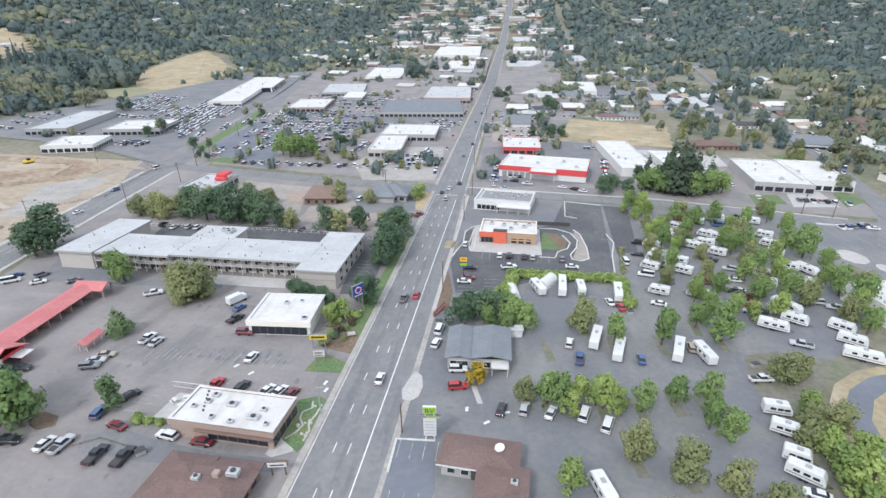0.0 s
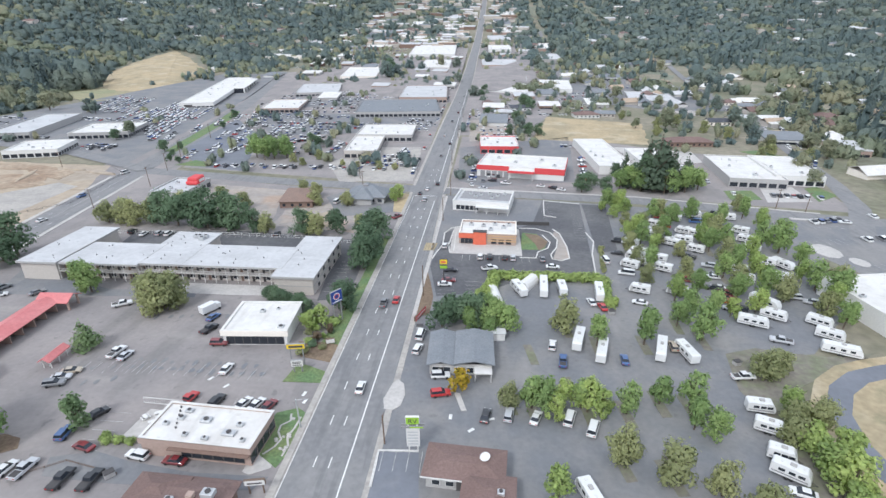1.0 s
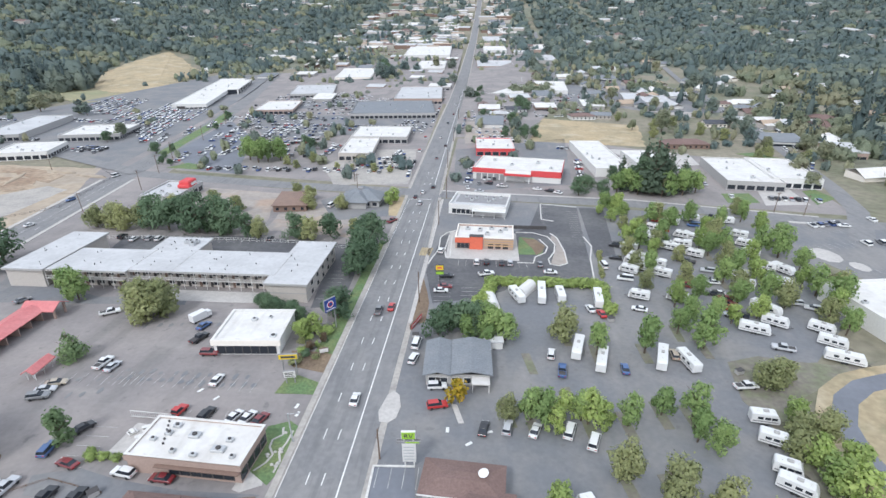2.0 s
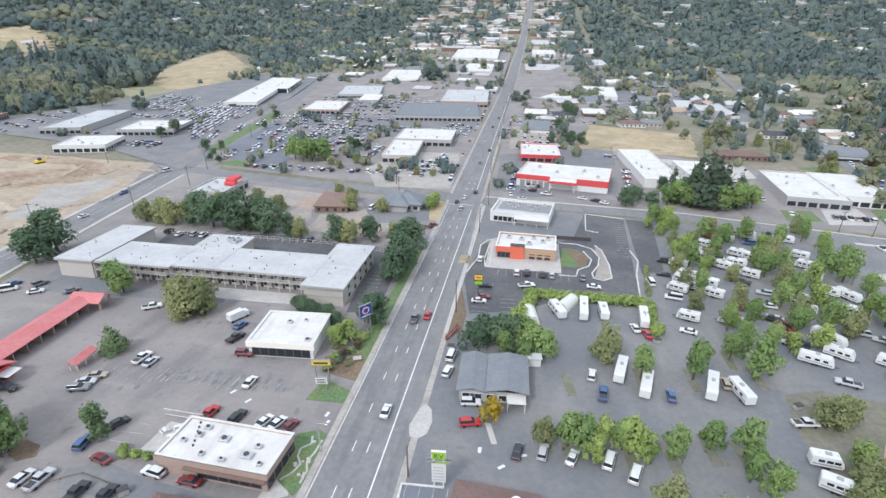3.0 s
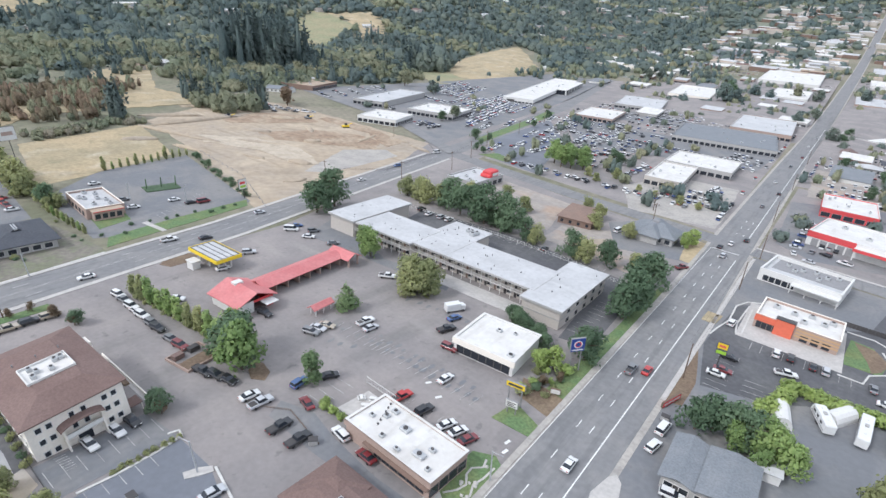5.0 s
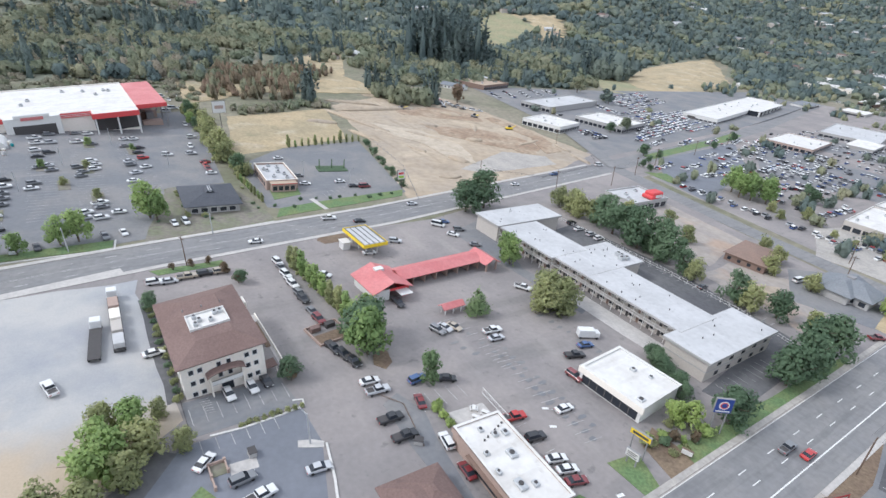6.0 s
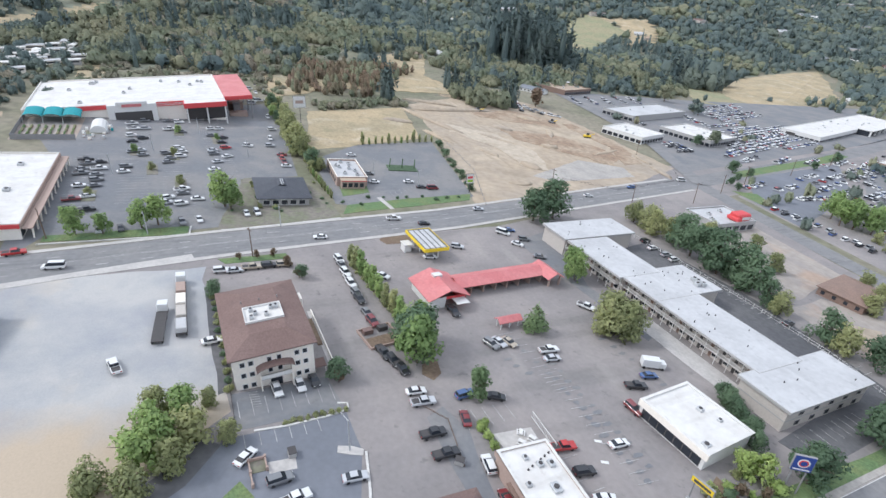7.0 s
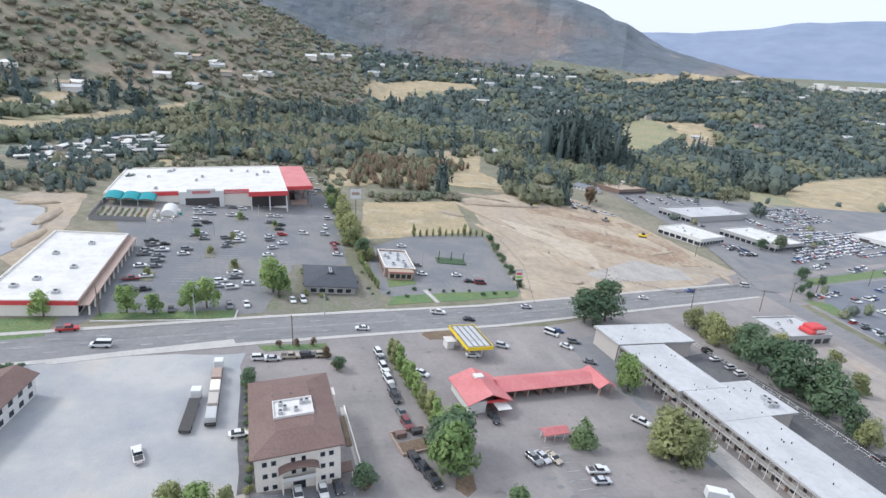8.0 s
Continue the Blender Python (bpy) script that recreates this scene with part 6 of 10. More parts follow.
shop("store", -345, 1030, 116, 120, 6, 8, WALL_CREAM, ROOF_WHITE, "distant long white-roofed store on asphalt", "store", units=4)
shop("store", -165, 772, 52, 105, 6, 6, WALL_CREAM, ROOF_WHITE, "distant white-roofed store beside asphalt", "store", units=3)
shop("store", -85, 1085, 88, 150, 6, 2, WALL_WHITE, ROOF_WHITE, "distant white-roofed shops on asphalt", "store", units=4)
shop("shop", 49, 622, 58, 80, 5, -2, WALL_WHITE, ROOF_WHITE, "white-roofed shop row on the main road", units=4)
shop("shop", 60, 742, 46, 108, 5, -2, WALL_GREY, ROOF_PALE, "pale-roofed shop on the main road", units=4)
shop("shop", 115, 655, 40, 90, 5, -4, WALL_WHITE, ROOF_WHITE, "white-roofed workshop behind the main road", units=3)
shop("shop", 209, 555, 48, 80, 5, -8, WALL_GREY, ROOF_PALE, "pale-roofed school-like building among trees", units=4)
for k, (x, y) in enumerate(((48, 1125), (48, 1300), (62, 1440), (58, 1600), (70, 1760), (46, 900), (-60, 880), (-70, 1350), (-60, 1520), (-75, 1700), (-210, 1180), (-250, 1380), (-170, 1560), (130, 980), (150, 1150))):
    shop("shop", x, y, 46 + 7 * (k % 3), 70 + 12 * (k % 4), 6, 2, (WALL_WHITE, WALL_GREY, WALL_TAN)[k % 3], (ROOF_WHITE, ROOF_PALE, ROOF_WHITE, ROOF_GREY)[k % 4], "distant flat-roofed shop on the main road", units=2)
for k, (x, y, w, d, turn) in enumerate(((120, 432, 22, 14, 8), (138, 438, 18, 12, -5), (262, 300, 16, 12, 10), (45, 440, 16, 12, 0), (62, 470, 20, 12, 5), (30, 500, 16, 11, 90), (290, 500, 22, 16, 20), (302, 470, 18, 14, 15), (300, 408, 24, 14, 5), (336, 535, 20, 12, 30), (278, 526, 20, 14, 10), (427, 637, 22, 15, 40), (482, 774, 20, 15, 20), (250, 420, 18, 13, 12), (225, 400, 18, 12, 4), (330, 440, 18, 13, 0), (-420, 270, 24, 14, 30), (-446, 300, 28, 20, 25), (-470, 345, 20, 14, 10))):
    gabled("house", x, y, w, d, 3, turn, (WALL_WHITE, WALL_BEIGE, WALL_CREAM, WALL_GREY)[k % 4], (ROOF_BROWN, ROOF_GREY, ROOF_TAN, ROOF_PALE, ROOF_DARK)[k % 5], "small house with a pitched roof among trees", "house", 2.2, k % 3 == 0)

gabled("house", 172, 312, 30, 14, 3, 4, WALL_BROWN, ROOF_BROWN, "low house with a reddish-brown pitched roof", "house", 2.6, True)
lot([(252, 364), (300, 368), (352, 374), (342, 328), (300, 322), (248, 329)], 0.5, DIRT, "bare tan strip of earth beside the side street", 1.5, "ground", "bare earth")
lot([(116, 300), (141, 297), (148, 262), (126, 262)], 0.12, CONCRETE, "pale concrete yard behind the warehouses")
lot([(148, 292), (167, 288), (164, 258), (146, 252)], 0.12, CONCRETE, "pale concrete yard beside a workshop")
lot([(199, 292), (214, 270), (226, 272), (212, 296)], 0.14, GRASS, "strip of lawn behind a workshop", 0.4, "ground", "lawn")
lot([(165, 156), (186, 152.6), (186, 150.6), (165, 153.6)], 0.22, CONCRETE, "long pale kerbed island beside the cross street")
stalls((168, 147.5), (2.8, -0.12), 9, (0.3, -0.95), 5.3)

# ---- vehicles ----
COLOURS = {
    "white": ((0.72, 0.72, 0.715), "white"), "silver": ((0.50, 0.51, 0.53), "silver"), "grey": ((0.20, 0.205, 0.215), "grey"),
    "black": ((0.025, 0.026, 0.03), "black"), "red": ((0.45, 0.03, 0.03), "red"), "blue": ((0.06, 0.12, 0.28), "blue"),
    "tan": ((0.42, 0.36, 0.28), "tan"), "maroon": ((0.20, 0.035, 0.04), "dark red"), "green": ((0.05, 0.12, 0.08), "dark green"), "yellow": ((0.62, 0.55, 0.06), "yellow"),
}
PAINTS = {k: mat("car_paint_" + k, v[0], 0.3, vary=0.03, coat=0.5) for k, v in COLOURS.items()}
LAMP_RED = mat("tail_lamp", (0.35, 0.01, 0.01), 0.3)
LAMP_CLEAR = mat("head_lamp", (0.7, 0.7, 0.68), 0.2)
PROFILES = {  # length, width, then side outlines: body, windows, roof
    "sedan": (4.7, 1.82, [(-2.35, 0.35), (-2.33, 0.85), (-1.55, 0.98), (1.0, 0.95), (2.2, 0.78), (2.35, 0.55), (2.33, 0.3)], [(-1.7, 0.96), (-1.0, 1.40), (0.35, 1.42), (1.15, 0.94)], (-1.02, 0.36, 1.40)),
    "suv": (4.7, 1.9, [(-2.35, 0.4), (-2.35, 1.1), (1.0, 1.08), (2.2, 0.98), (2.35, 0.7), (2.33, 0.35)], [(-2.28, 1.08), (-2.05, 1.68), (0.2, 1.70), (1.05, 1.07)], (-2.07, 0.22, 1.68)),
    "pickup": (5.7, 1.95, [(-2.85, 0.5), (-2.85, 1.12), (-0.9, 1.12), (1.35, 1.1), (2.7, 1.02), (2.85, 0.75), (2.82, 0.42)], [(-0.75, 1.1), (-0.6, 1.74), (0.75, 1.76), (1.4, 1.09)], (-0.62, 0.77, 1.74)),
    "van": (5.4, 2.0, [(-2.7, 0.4), (-2.7, 1.2), (1.7, 1.15), (2.6, 0.95), (2.7, 0.5), (2.68, 0.35)], [(-2.62, 1.18), (-2.55, 2.05), (1.0, 2.08), (1.85, 1.14)], (-2.57, 1.02, 2.05)),
}
MESHES = {}


def slab(bm, outline, half, taper=0.0, base=0.0):
    """A side outline swept across the width; points above base lean in by taper."""
    zs = [z for _, z in outline]
    lo, hi = min(zs), max(zs)
    rows = []
    for s in (-1, 1):
        rows.append([bm.verts.new((x, s * (half - taper * (z - lo) / max(0.01, hi - lo)), z)) for x, z in outline])
    a, b = rows
    n = len(a)
    for i in range(n):
        j = (i + 1) % n
        bm.faces.new((a[i], a[j], b[j], b[i]))
    bm.faces.new(a[::-1]), bm.faces.new(b)
    bmesh.ops.recalc_face_normals(bm, faces=bm.faces[:])
    return bm


def mesh_of(key, bm, material):
    me = bpy.data.meshes.new(key)
    bm.to_mesh(me)
    bm.free()
    me.materials.append(material)
    return me


def car_meshes(kind, colour):
    key = (kind, colour)
    if key in MESHES:
        return MESHES[key]
    length, width, body, glass, (rx0, rx1, rz) = PROFILES[kind]
    b = slab(bmesh.new(), body, width / 2)
    bmesh.ops.bevel(b, geom=b.edges[:], offset=0.07, segments=1, affect="EDGES")
    if kind == "pickup":
        box(b, -2.7, -2.62, -0.9, 0.9, 1.12, 1.2)
    g = slab(bmesh.new(), glass, width / 2 - 0.06, 0.2)
    r = bmesh.new()
    box(r, rx0 - 0.02, rx1 + 0.02, -width / 2 + 0.25, width / 2 - 0.25, rz - 0.01, rz + 0.07, bevel=0.03)
    w = bmesh.new()
    tube(w, (0, -0.11, 0), (0, 0.11, 0), 0.33, None, 12)
    bed = boxed(-2.7, -0.95, -0.8, 0.8, 1.1, 1.135) if kind == "pickup" else None
    lamp = boxed(-0.05, 0.05, -0.2, 0.2, -0.09, 0.09)
    MESHES[key] = (mesh_of("body", b, PAINTS[colour]), mesh_of("glasshouse", g, GLASS), mesh_of("roof", r, PAINTS[colour]), mesh_of("wheel", w, RUBBER), mesh_of("bed", bed, TRIM_DARK) if bed else None, mesh_of("tail_lamp", lamp.copy(), LAMP_RED), mesh_of("head_lamp", lamp, LAMP_CLEAR))
    return MESHES[key]


WORDS = {"sedan": "sedan", "suv": "sport utility car", "pickup": "pickup truck", "van": "van"}


def car(x, y, turn, kind="sedan", colour="white", where="parked on the asphalt lot", near=True, group="parked cars"):
    body, glass, roof, wheel, bed, tail, head = car_meshes(kind, colour)
    e = empty("car" if kind != "pickup" else "pickup", x, y, turn, f"{COLOURS[colour][1]} {WORDS[kind]} {where}", "car", group, lie=True, lift=0.14)
    length, width = PROFILES[kind][:2]

    def sub(name, me, at=(0, 0, 0)):
        ob = new(name, me)
        ob.parent = e
        ob.location = at
        return ob

    sub("body", body), sub("glasshouse", glass), sub("roof", roof)
    if bed:
        sub("bed", bed)
    if near:
        for u in (-length * 0.3, length * 0.31):
            for v in (-width / 2 + 0.1, width / 2 - 0.1):
                sub("wheel", wheel, (u, v, 0.33))
        for v in (-width / 2 + 0.3, width / 2 - 0.3):
            sub("tail_lamp", tail, (-length / 2 + 0.02, v, 0.72 if kind == "sedan" else 0.9))
            sub("head_lamp", head, (length / 2 - 0.06, v, 0.62 if kind == "sedan" else 0.75))
    return e


def cars(rows, where, near=True, group="parked cars"):
    for x, y, turn, kind, colour in rows:
        car(x, y, turn, kind, colour, where, near, group)


cars([(4.4, 22, 90, "sedan", "white"), ], "driving in a lane of the main road", group="cars on the road")
cars([(2.1, 63, 90, "pickup", "grey"), (5.5, 65.5, 90, "sedan", "red"), (2.2, 168, 90, "suv", "silver"), (-1.2, 178, 90, "sedan", "black"), (1.6, 186, 90, "sedan", "white"), (6, 196, 90, "suv", "black"), (2, 262, 90, "sedan", "grey"), (5, 300, 90, "suv", "black"), (-1, 330, 90, "sedan", "white")], "driving along the main road", group="cars on the road")
cars([(-30.2, 26.6, 86, "sedan", "white"), (-33.4, 14.4, 80, "pickup", "red"), (-26.8, 14.6, 80, "suv", "black"), (-20.4, 14.3, 72, "sedan", "white"), (-17.4, 14.3, 72, "sedan", "white"), (-14.5, 13.9, 72, "sedan", "maroon"), (-43.6, 44.2, 70, "pickup", "black"), (-37.4, 37.6, 4, "suv", "maroon"), (-61.9, 31.2, 84, "pickup", "white"), (-58.7, 30, 84, "sedan", "silver"), (-50.7, 8.5, 62, "sedan", "black"), (-53.4, 2.1, 95, "suv", "blue"), (-46.8, -1.2, 165, "sedan", "maroon")], "parked on the worn asphalt lot")
cars([(-34.5, -2.6, 170, "suv", "white"), (-26.5, -3.4, 175, "sedan", "maroon"), (-57.6, -8, 84, "sedan", "white"), (-54, -7.8, 85, "pickup", "silver"), (-45.1, -9.5, 88, "pickup", "black"), (-39.5, -9.3, 88, "pickup", "black"), (-67.8, 22.7, 18, "sedan", "tan"), (-68.5, 20.1, 18, "sedan", "silver"), (-68.2, 17.6, 18, "suv", "grey"), (-84.7, 14.8, 0, "pickup", "black"), (-77, 56, 34, "pickup", "white"), (-45.6, 50.6, 75, "sedan", "blue"), (-108.9, 61.1, 60, "sedan", "grey")], "parked beside the low shops")
cars([(-120.2, -7.6, 8, "suv", "white"), (-116.8, -7.8, 8, "sedan", "grey"), (-111.8, -8, 8, "suv", "white"), (-108.6, -8.1, 8, "sedan", "white"), (-105.4, -8.2, 8, "suv", "white"), (-99.6, -8.4, 8, "suv", "grey"), (-96.6, -8.5, 8, "suv", "black"), (-90, -8.6, 8, "sedan", "grey"), (-85.5, -8.5, 8, "suv", "maroon"), (-72.4, -10.2, 8, "pickup", "black"), (-68.9, -9, 8, "suv", "black"), (-66, -8.2, 8, "pickup", "black")], "parked in a row below a hedge")
cars([(-120.4, -41.6, 90, "suv", "white"), (-119.7, -38.2, 90, "sedan", "silver"), (-120.6, -33.4, 90, "pickup", "tan"), (-120.8, -28.5, 90, "suv", "black"), (-120.6, -24.1, 90, "suv", "tan"), (-66.8, -36, 4, "sedan", "white"), (-67, -31.2, 4, "sedan", "white"), (-67.6, -28, 4, "sedan", "black"), (-87.4, -46.9, 95, "sedan", "white"), (-83.3, -66.1, 195, "pickup", "white"), (-50.6, -44.4, 130, "sedan", "white"), (-40, -27.2, 85, "sedan", "silver"), (-43.8, -39.6, 95, "suv", "grey"), (-39, -38, 100, "pickup", "white")], "parked beside the hotel")
cars([(-116.4, 21.9, 80, "sedan", "white"), (-121.6, 34.8, 60, "suv", "silver"), (-129.2, 58.2, 40, "van", "white"), (-119.5, 58.5, 38, "sedan", "white"), (-122.6, 63.5, 70, "suv", "grey"), (-107.8, 2.3, 40, "sedan", "white"), (-131, 62, 70, "sedan", "blue")], "parked at the filling station")
cars([(-137, -9.3, 262, "sedan", "white"), (-148, 21, 82, "pickup", "white"), (-142, 31, 80, "sedan", "black"), (-152, 60, 80, "sedan", "silver"), (-131, -82, 265, "van", "white"), (-141, -92, 100, "pickup", "red"), (-160, 125, 78, "sedan", "white"), (-175, 205, 80, "van", "white"), (-168, 160, 260, "suv", "blue")], "driving along the second street", group="cars on the road")
cars([(-225, 28, 85, "sedan", "white"), (-198, 28, 80, "sedan", "grey"), (-187, 27, 75, "sedan", "white"), (-186, 42.7, 85, "sedan", "white"), (-179, 46, 85, "sedan", "black"), (-177, 50.5, 85, "van", "maroon"), (-160, -26, 5, "suv", "white"), (-160, -29.6, 5, "sedan", "white")], "parked beside the burger bar")
cars([(65.1, 68.8, 100, "sedan", "white"), (67.9, 66, 100, "sedan", "red"), (79.8, 69.8, 160, "sedan", "white"), (50.8, 43.6, 80, "suv", "white"), (52.7, 36.5, 82, "pickup", "blue"), (68.3, 38.5, 85, "sedan", "blue"), (82.4, 45.7, 85, "suv", "tan"), (95, 33.6, 10, "pickup", "white"), (38.6, 15.3, 80, "suv", "silver"), (44.4, 14.8, 70, "sedan", "white"), (33.6, 14.6, 80, "sedan", "black"), (23.2, 21.4, 15, "suv", "red"), (22.6, 28.2, 8, "suv", "white"), (15.6, 39, 80, "suv", "white"), (15.5, 46, 85, "van", "white"), (75.3, 101, 95, "van", "white")], "parked in the camper park")
cars([(105.7, 68, 150, "sedan", "silver"), (105.9, 81.2, 150, "pickup", "black"), (107.8, 78, 150, "suv", "maroon"), (107.5, 73.8, 150, "suv", "maroon"), (109.2, 92, 150, "sedan", "grey"), (106.1, 107, 150, "pickup", "black"), (110.9, 124, 150, "suv", "black"), (91, -1.5, 160, "sedan", "white"), (112, 51, 160, "pickup", "silver")], "parked among campers and trees")
cars([(19.5, 77.5, 5, "sedan", "white"), (20.6, 80.5, 5, "sedan", "maroon"), (20.6, 88.5, 5, "sedan", "black"), (30.5, 100.6, 90, "suv", "white"), (34, 100.8, 90, "suv", "black"), (39.4, 100.6, 90, "sedan", "black"), (42.4, 100.5, 90, "suv", "silver"), (53, 100.3, 90, "sedan", "grey"), (17, 110, 85, "suv", "white"), (34, 91, 20, "pickup", "white"), (56, 94, 0, "sedan", "white")], "parked on the fresh black asphalt")
cars([(35, 205, 160, "suv", "black"), (42, 200, 165, "pickup", "white"), (60, 196, 155, "sedan", "white"), (66, 193, 150, "suv", "black"), (70, 190, 150, "sedan", "white"), (30, 190, 170, "sedan", "silver"), (24, 196, 100, "sedan", "white"), (18, 260, 95, "sedan", "grey"), (84, 210, 90, "pickup", "white"), (130, 202, 95, "sedan", "white"), (150, 212, 95, "sedan", "silver"), (185, 150, 170, "sedan", "white"), (205, 148, 170, "suv", "silver")], "parked near the red store", False)
cars([(-26, 103, 92, "sedan", "grey"), (-52, 117.5, 92, "sedan", "black"), (-100, 114, 92, "suv", "silver"), (-106, 113, 92, "sedan", "white"), (-112, 115, 92, "suv", "black"), (-96, 114, 92, "suv", "white"), (-7, 142, 60, "pickup", "maroon"), (-39, 161, 80, "van", "white"), (-28, 185, 10, "sedan", "yellow"), (-128, 155, 20, "sedan", "silver"), (-133, 168, 20, "sedan", "white")], "parked behind the motel")

cars([(-342, 212, 30, "pickup", "white"), (-338, 217, 40, "suv", "silver"), (-334, 210, 20, "pickup", "grey"), (-330, 218, 35, "sedan", "white"), (-326, 213, 30, "pickup", "black"), (-322, 220, 25, "van", "white"), (-346, 205, 40, "sedan", "maroon"), (-350, 214, 20, "suv", "white"), (-318, 224, 30, "pickup", "silver")], "parked at the edge of the building site", False)
cars([(-232, -138, 20, "van", "white"), (-244, -142, 30, "pickup", "white"), (-256, -146, 10, "sedan", "silver"), (-238, -152, 80, "van", "white"), (-222, -146, 15, "suv", "grey")], "standing on the gravel yard behind the shops", False)

# the rows of the large car park and of the dealers
rng = random.Random(21)
SHADES = ["white", "white", "silver", "silver", "grey", "black", "black", "red", "maroon", "blue", "tan"]
KINDS = ["sedan", "suv", "sedan", "suv", "pickup", "van"]


LOT = "parked in the large store car park"
cars([(-276.2, -67.0, 106, "pickup", "white"), (-281.9, -61.3, 101, "suv", "grey"), (-267.2, -66.2, 108, "pickup", "white"), (-267.7, -61.0, 103, "suv", "silver"), (-255.9, -66.7, 109, "suv", "white"), (-246.9, -66.3, 101, "sedan", "black"), (-251.7, -62.2, 107, "suv", "black"), (-282.8, -50.9, 103, "sedan", "grey"), (-294.3, -46.3, 104, "sedan", "white"), (-280.6, -46.1, 105, "suv", "white"), (-267.0, -51.1, 106, "pickup", "white"), (-262.9, -45.7, 101, "sedan", "grey"), (-299.8, -30.1, 109, "pickup", "black"), (-289.8, -31.2, 105, "sedan", "black"), (-269.3, -32.0, 108, "sedan", "white"), (-269.1, -28.3, 103, "sedan", "white")], LOT, False)
cars([(-257.1, -33.1, 102, "sedan", "grey"), (-253.1, -27.9, 109, "sedan", "black"), (-245.6, -29.2, 102, "sedan", "black"), (-236.9, -28.4, 104, "suv", "red"), (-233.2, -34.2, 101, "sedan", "silver"), (-228.1, -34.3, 107, "suv", "grey"), (-224.0, -29.0, 109, "sedan", "white"), (-216.9, -33.6, 109, "sedan", "silver"), (-207.1, -35.8, 104, "sedan", "white"), (-231.6, -66.0, 109, "sedan", "grey"), (-233.4, -63.1, 106, "sedan", "silver"), (-226.9, -61.9, 101, "sedan", "grey"), (-212.1, -67.7, 105, "suv", "grey"), (-206.4, -68.4, 101, "sedan", "white"), (-228.9, -53.2, 106, "suv", "grey"), (-222.3, -51.8, 105, "sedan", "grey")], LOT, False)
cars([(-217.3, -52.7, 103, "sedan", "grey"), (-236.0, -47.9, 105, "suv", "white"), (-231.1, -46.9, 102, "sedan", "white"), (-224.9, -47.6, 104, "suv", "white"), (-221.3, -81.8, 104, "pickup", "black"), (-216.2, -80.8, 101, "pickup", "grey"), (-218.1, -76.7, 103, "sedan", "black"), (-210.1, -76.7, 102, "pickup", "white"), (-209.9, -82.1, 109, "sedan", "grey"), (-205.1, -82.1, 107, "pickup", "grey"), (-203.4, -77.1, 104, "sedan", "grey"), (-197.6, -76.7, 109, "suv", "grey"), (-192.0, -81.6, 104, "sedan", "white"), (-191.7, -76.9, 109, "sedan", "grey"), (-179.0, -82.7, 102, "pickup", "maroon"), (-181.6, -78.3, 104, "sedan", "white")], LOT, False)
cars([(-170.7, -82.8, 104, "suv", "black"), (-169.4, -77.8, 103, "pickup", "black"), (-185.2, -48.9, 109, "pickup", "white"), (-181.4, -48.7, 102, "sedan", "grey"), (-177.3, -53.6, 109, "suv", "white"), (-172.8, -54.4, 104, "suv", "silver"), (-171.3, -49.7, 102, "suv", "white"), (-175.2, -44.2, 90, "sedan", "white"), (-157.0, -44.9, 7, "sedan", "white"), (-155.8, -50.2, 8, "pickup", "grey"), (-153.1, -73.0, 0, "sedan", "silver"), (-153.4, -67.4, 7, "sedan", "black"), (-302.7, -13.3, 84, "suv", "white"), (-240.1, -18.1, 76, "suv", "white")], LOT, False)
cars([(-336, -1, 0, "van", "white"), (-371, 0, 85, "van", "white"), (-336, 1, 95, "van", "silver"), (-295, 0, 0, "suv", "white"), (-269, -2, 95, "suv", "white"), (-252, -6, 0, "suv", "white"), (-240, -8, 95, "suv", "silver"), (-226, -5, 85, "sedan", "maroon"), (-220, -6, 0, "suv", "red"), (-215, -6, 0, "suv", "maroon"), (-210, -6, 85, "sedan", "white"), (-373, 8, 85, "sedan", "white"), (-383, 6, 0, "sedan", "tan"), (-334, 5, 5, "pickup", "white"), (-328, -4, 95, "van", "silver"), (-360, 3, 5, "sedan", "white")], "parked beside the garden store edge", False)


def many_cars(rows, label, seed):
    """Far parked cars in rows, joined: start, step, count, turn, how full."""
    r = random.Random(seed)
    verts, faces, mats = [], [], []
    for (x0, y0), (dx, dy), count, turn, full in rows:
        for k in range(count):
            if r.random() > full:
                continue
            x, y = x0 + dx * k + r.uniform(-0.3, 0.3), y0 + dy * k + r.uniform(-0.4, 0.4)
            a = radians(turn + r.uniform(-4, 4))
            c, s = math.cos(a), math.sin(a)
            hi = r.choice((1.42, 1.45, 1.7, 1.75))
            z = gz(x, y) + 0.12
            for outline, mi in (([(-2.3, 0.3), (-2.3, 0.95), (1.1, 0.98), (2.3, 0.75), (2.3, 0.3)], 0), ([(-1.9 if hi > 1.5 else -1.5, 0.96), (-1.7 if hi > 1.5 else -0.9, hi), (0.3, hi), (1.1, 0.96)], 1), ([(-1.72 if hi > 1.5 else -0.92, hi), (-1.7 if hi > 1.5 else -0.9, hi + 0.07), (0.3, hi + 0.07), (0.32, hi)], 0)):
                i, n = len(verts), len(outline)
                for v in (-0.9, 0.9):
                    verts += [(x + u * c - v * s, y + u * s + v * c, z + w) for u, w in outline]
                faces += [(i + j, i + (j + 1) % n, i + n + (j + 1) % n, i + n + j) for j in range(n)]
                faces += [tuple(range(i, i + n))[::-1], tuple(range(i + n, i + 2 * n))]
                mats += [mi] * (n + 2)
    me = bpy.data.meshes.new("far_cars")
    me.from_pydata(verts, [], faces)
    me.materials.append(MIXED_PAINT), me.materials.append(GLASS)
    me.polygons.foreach_set("material_index", mats)
    return tagged(new("far_cars", me), label, "cars", "", "stuff")


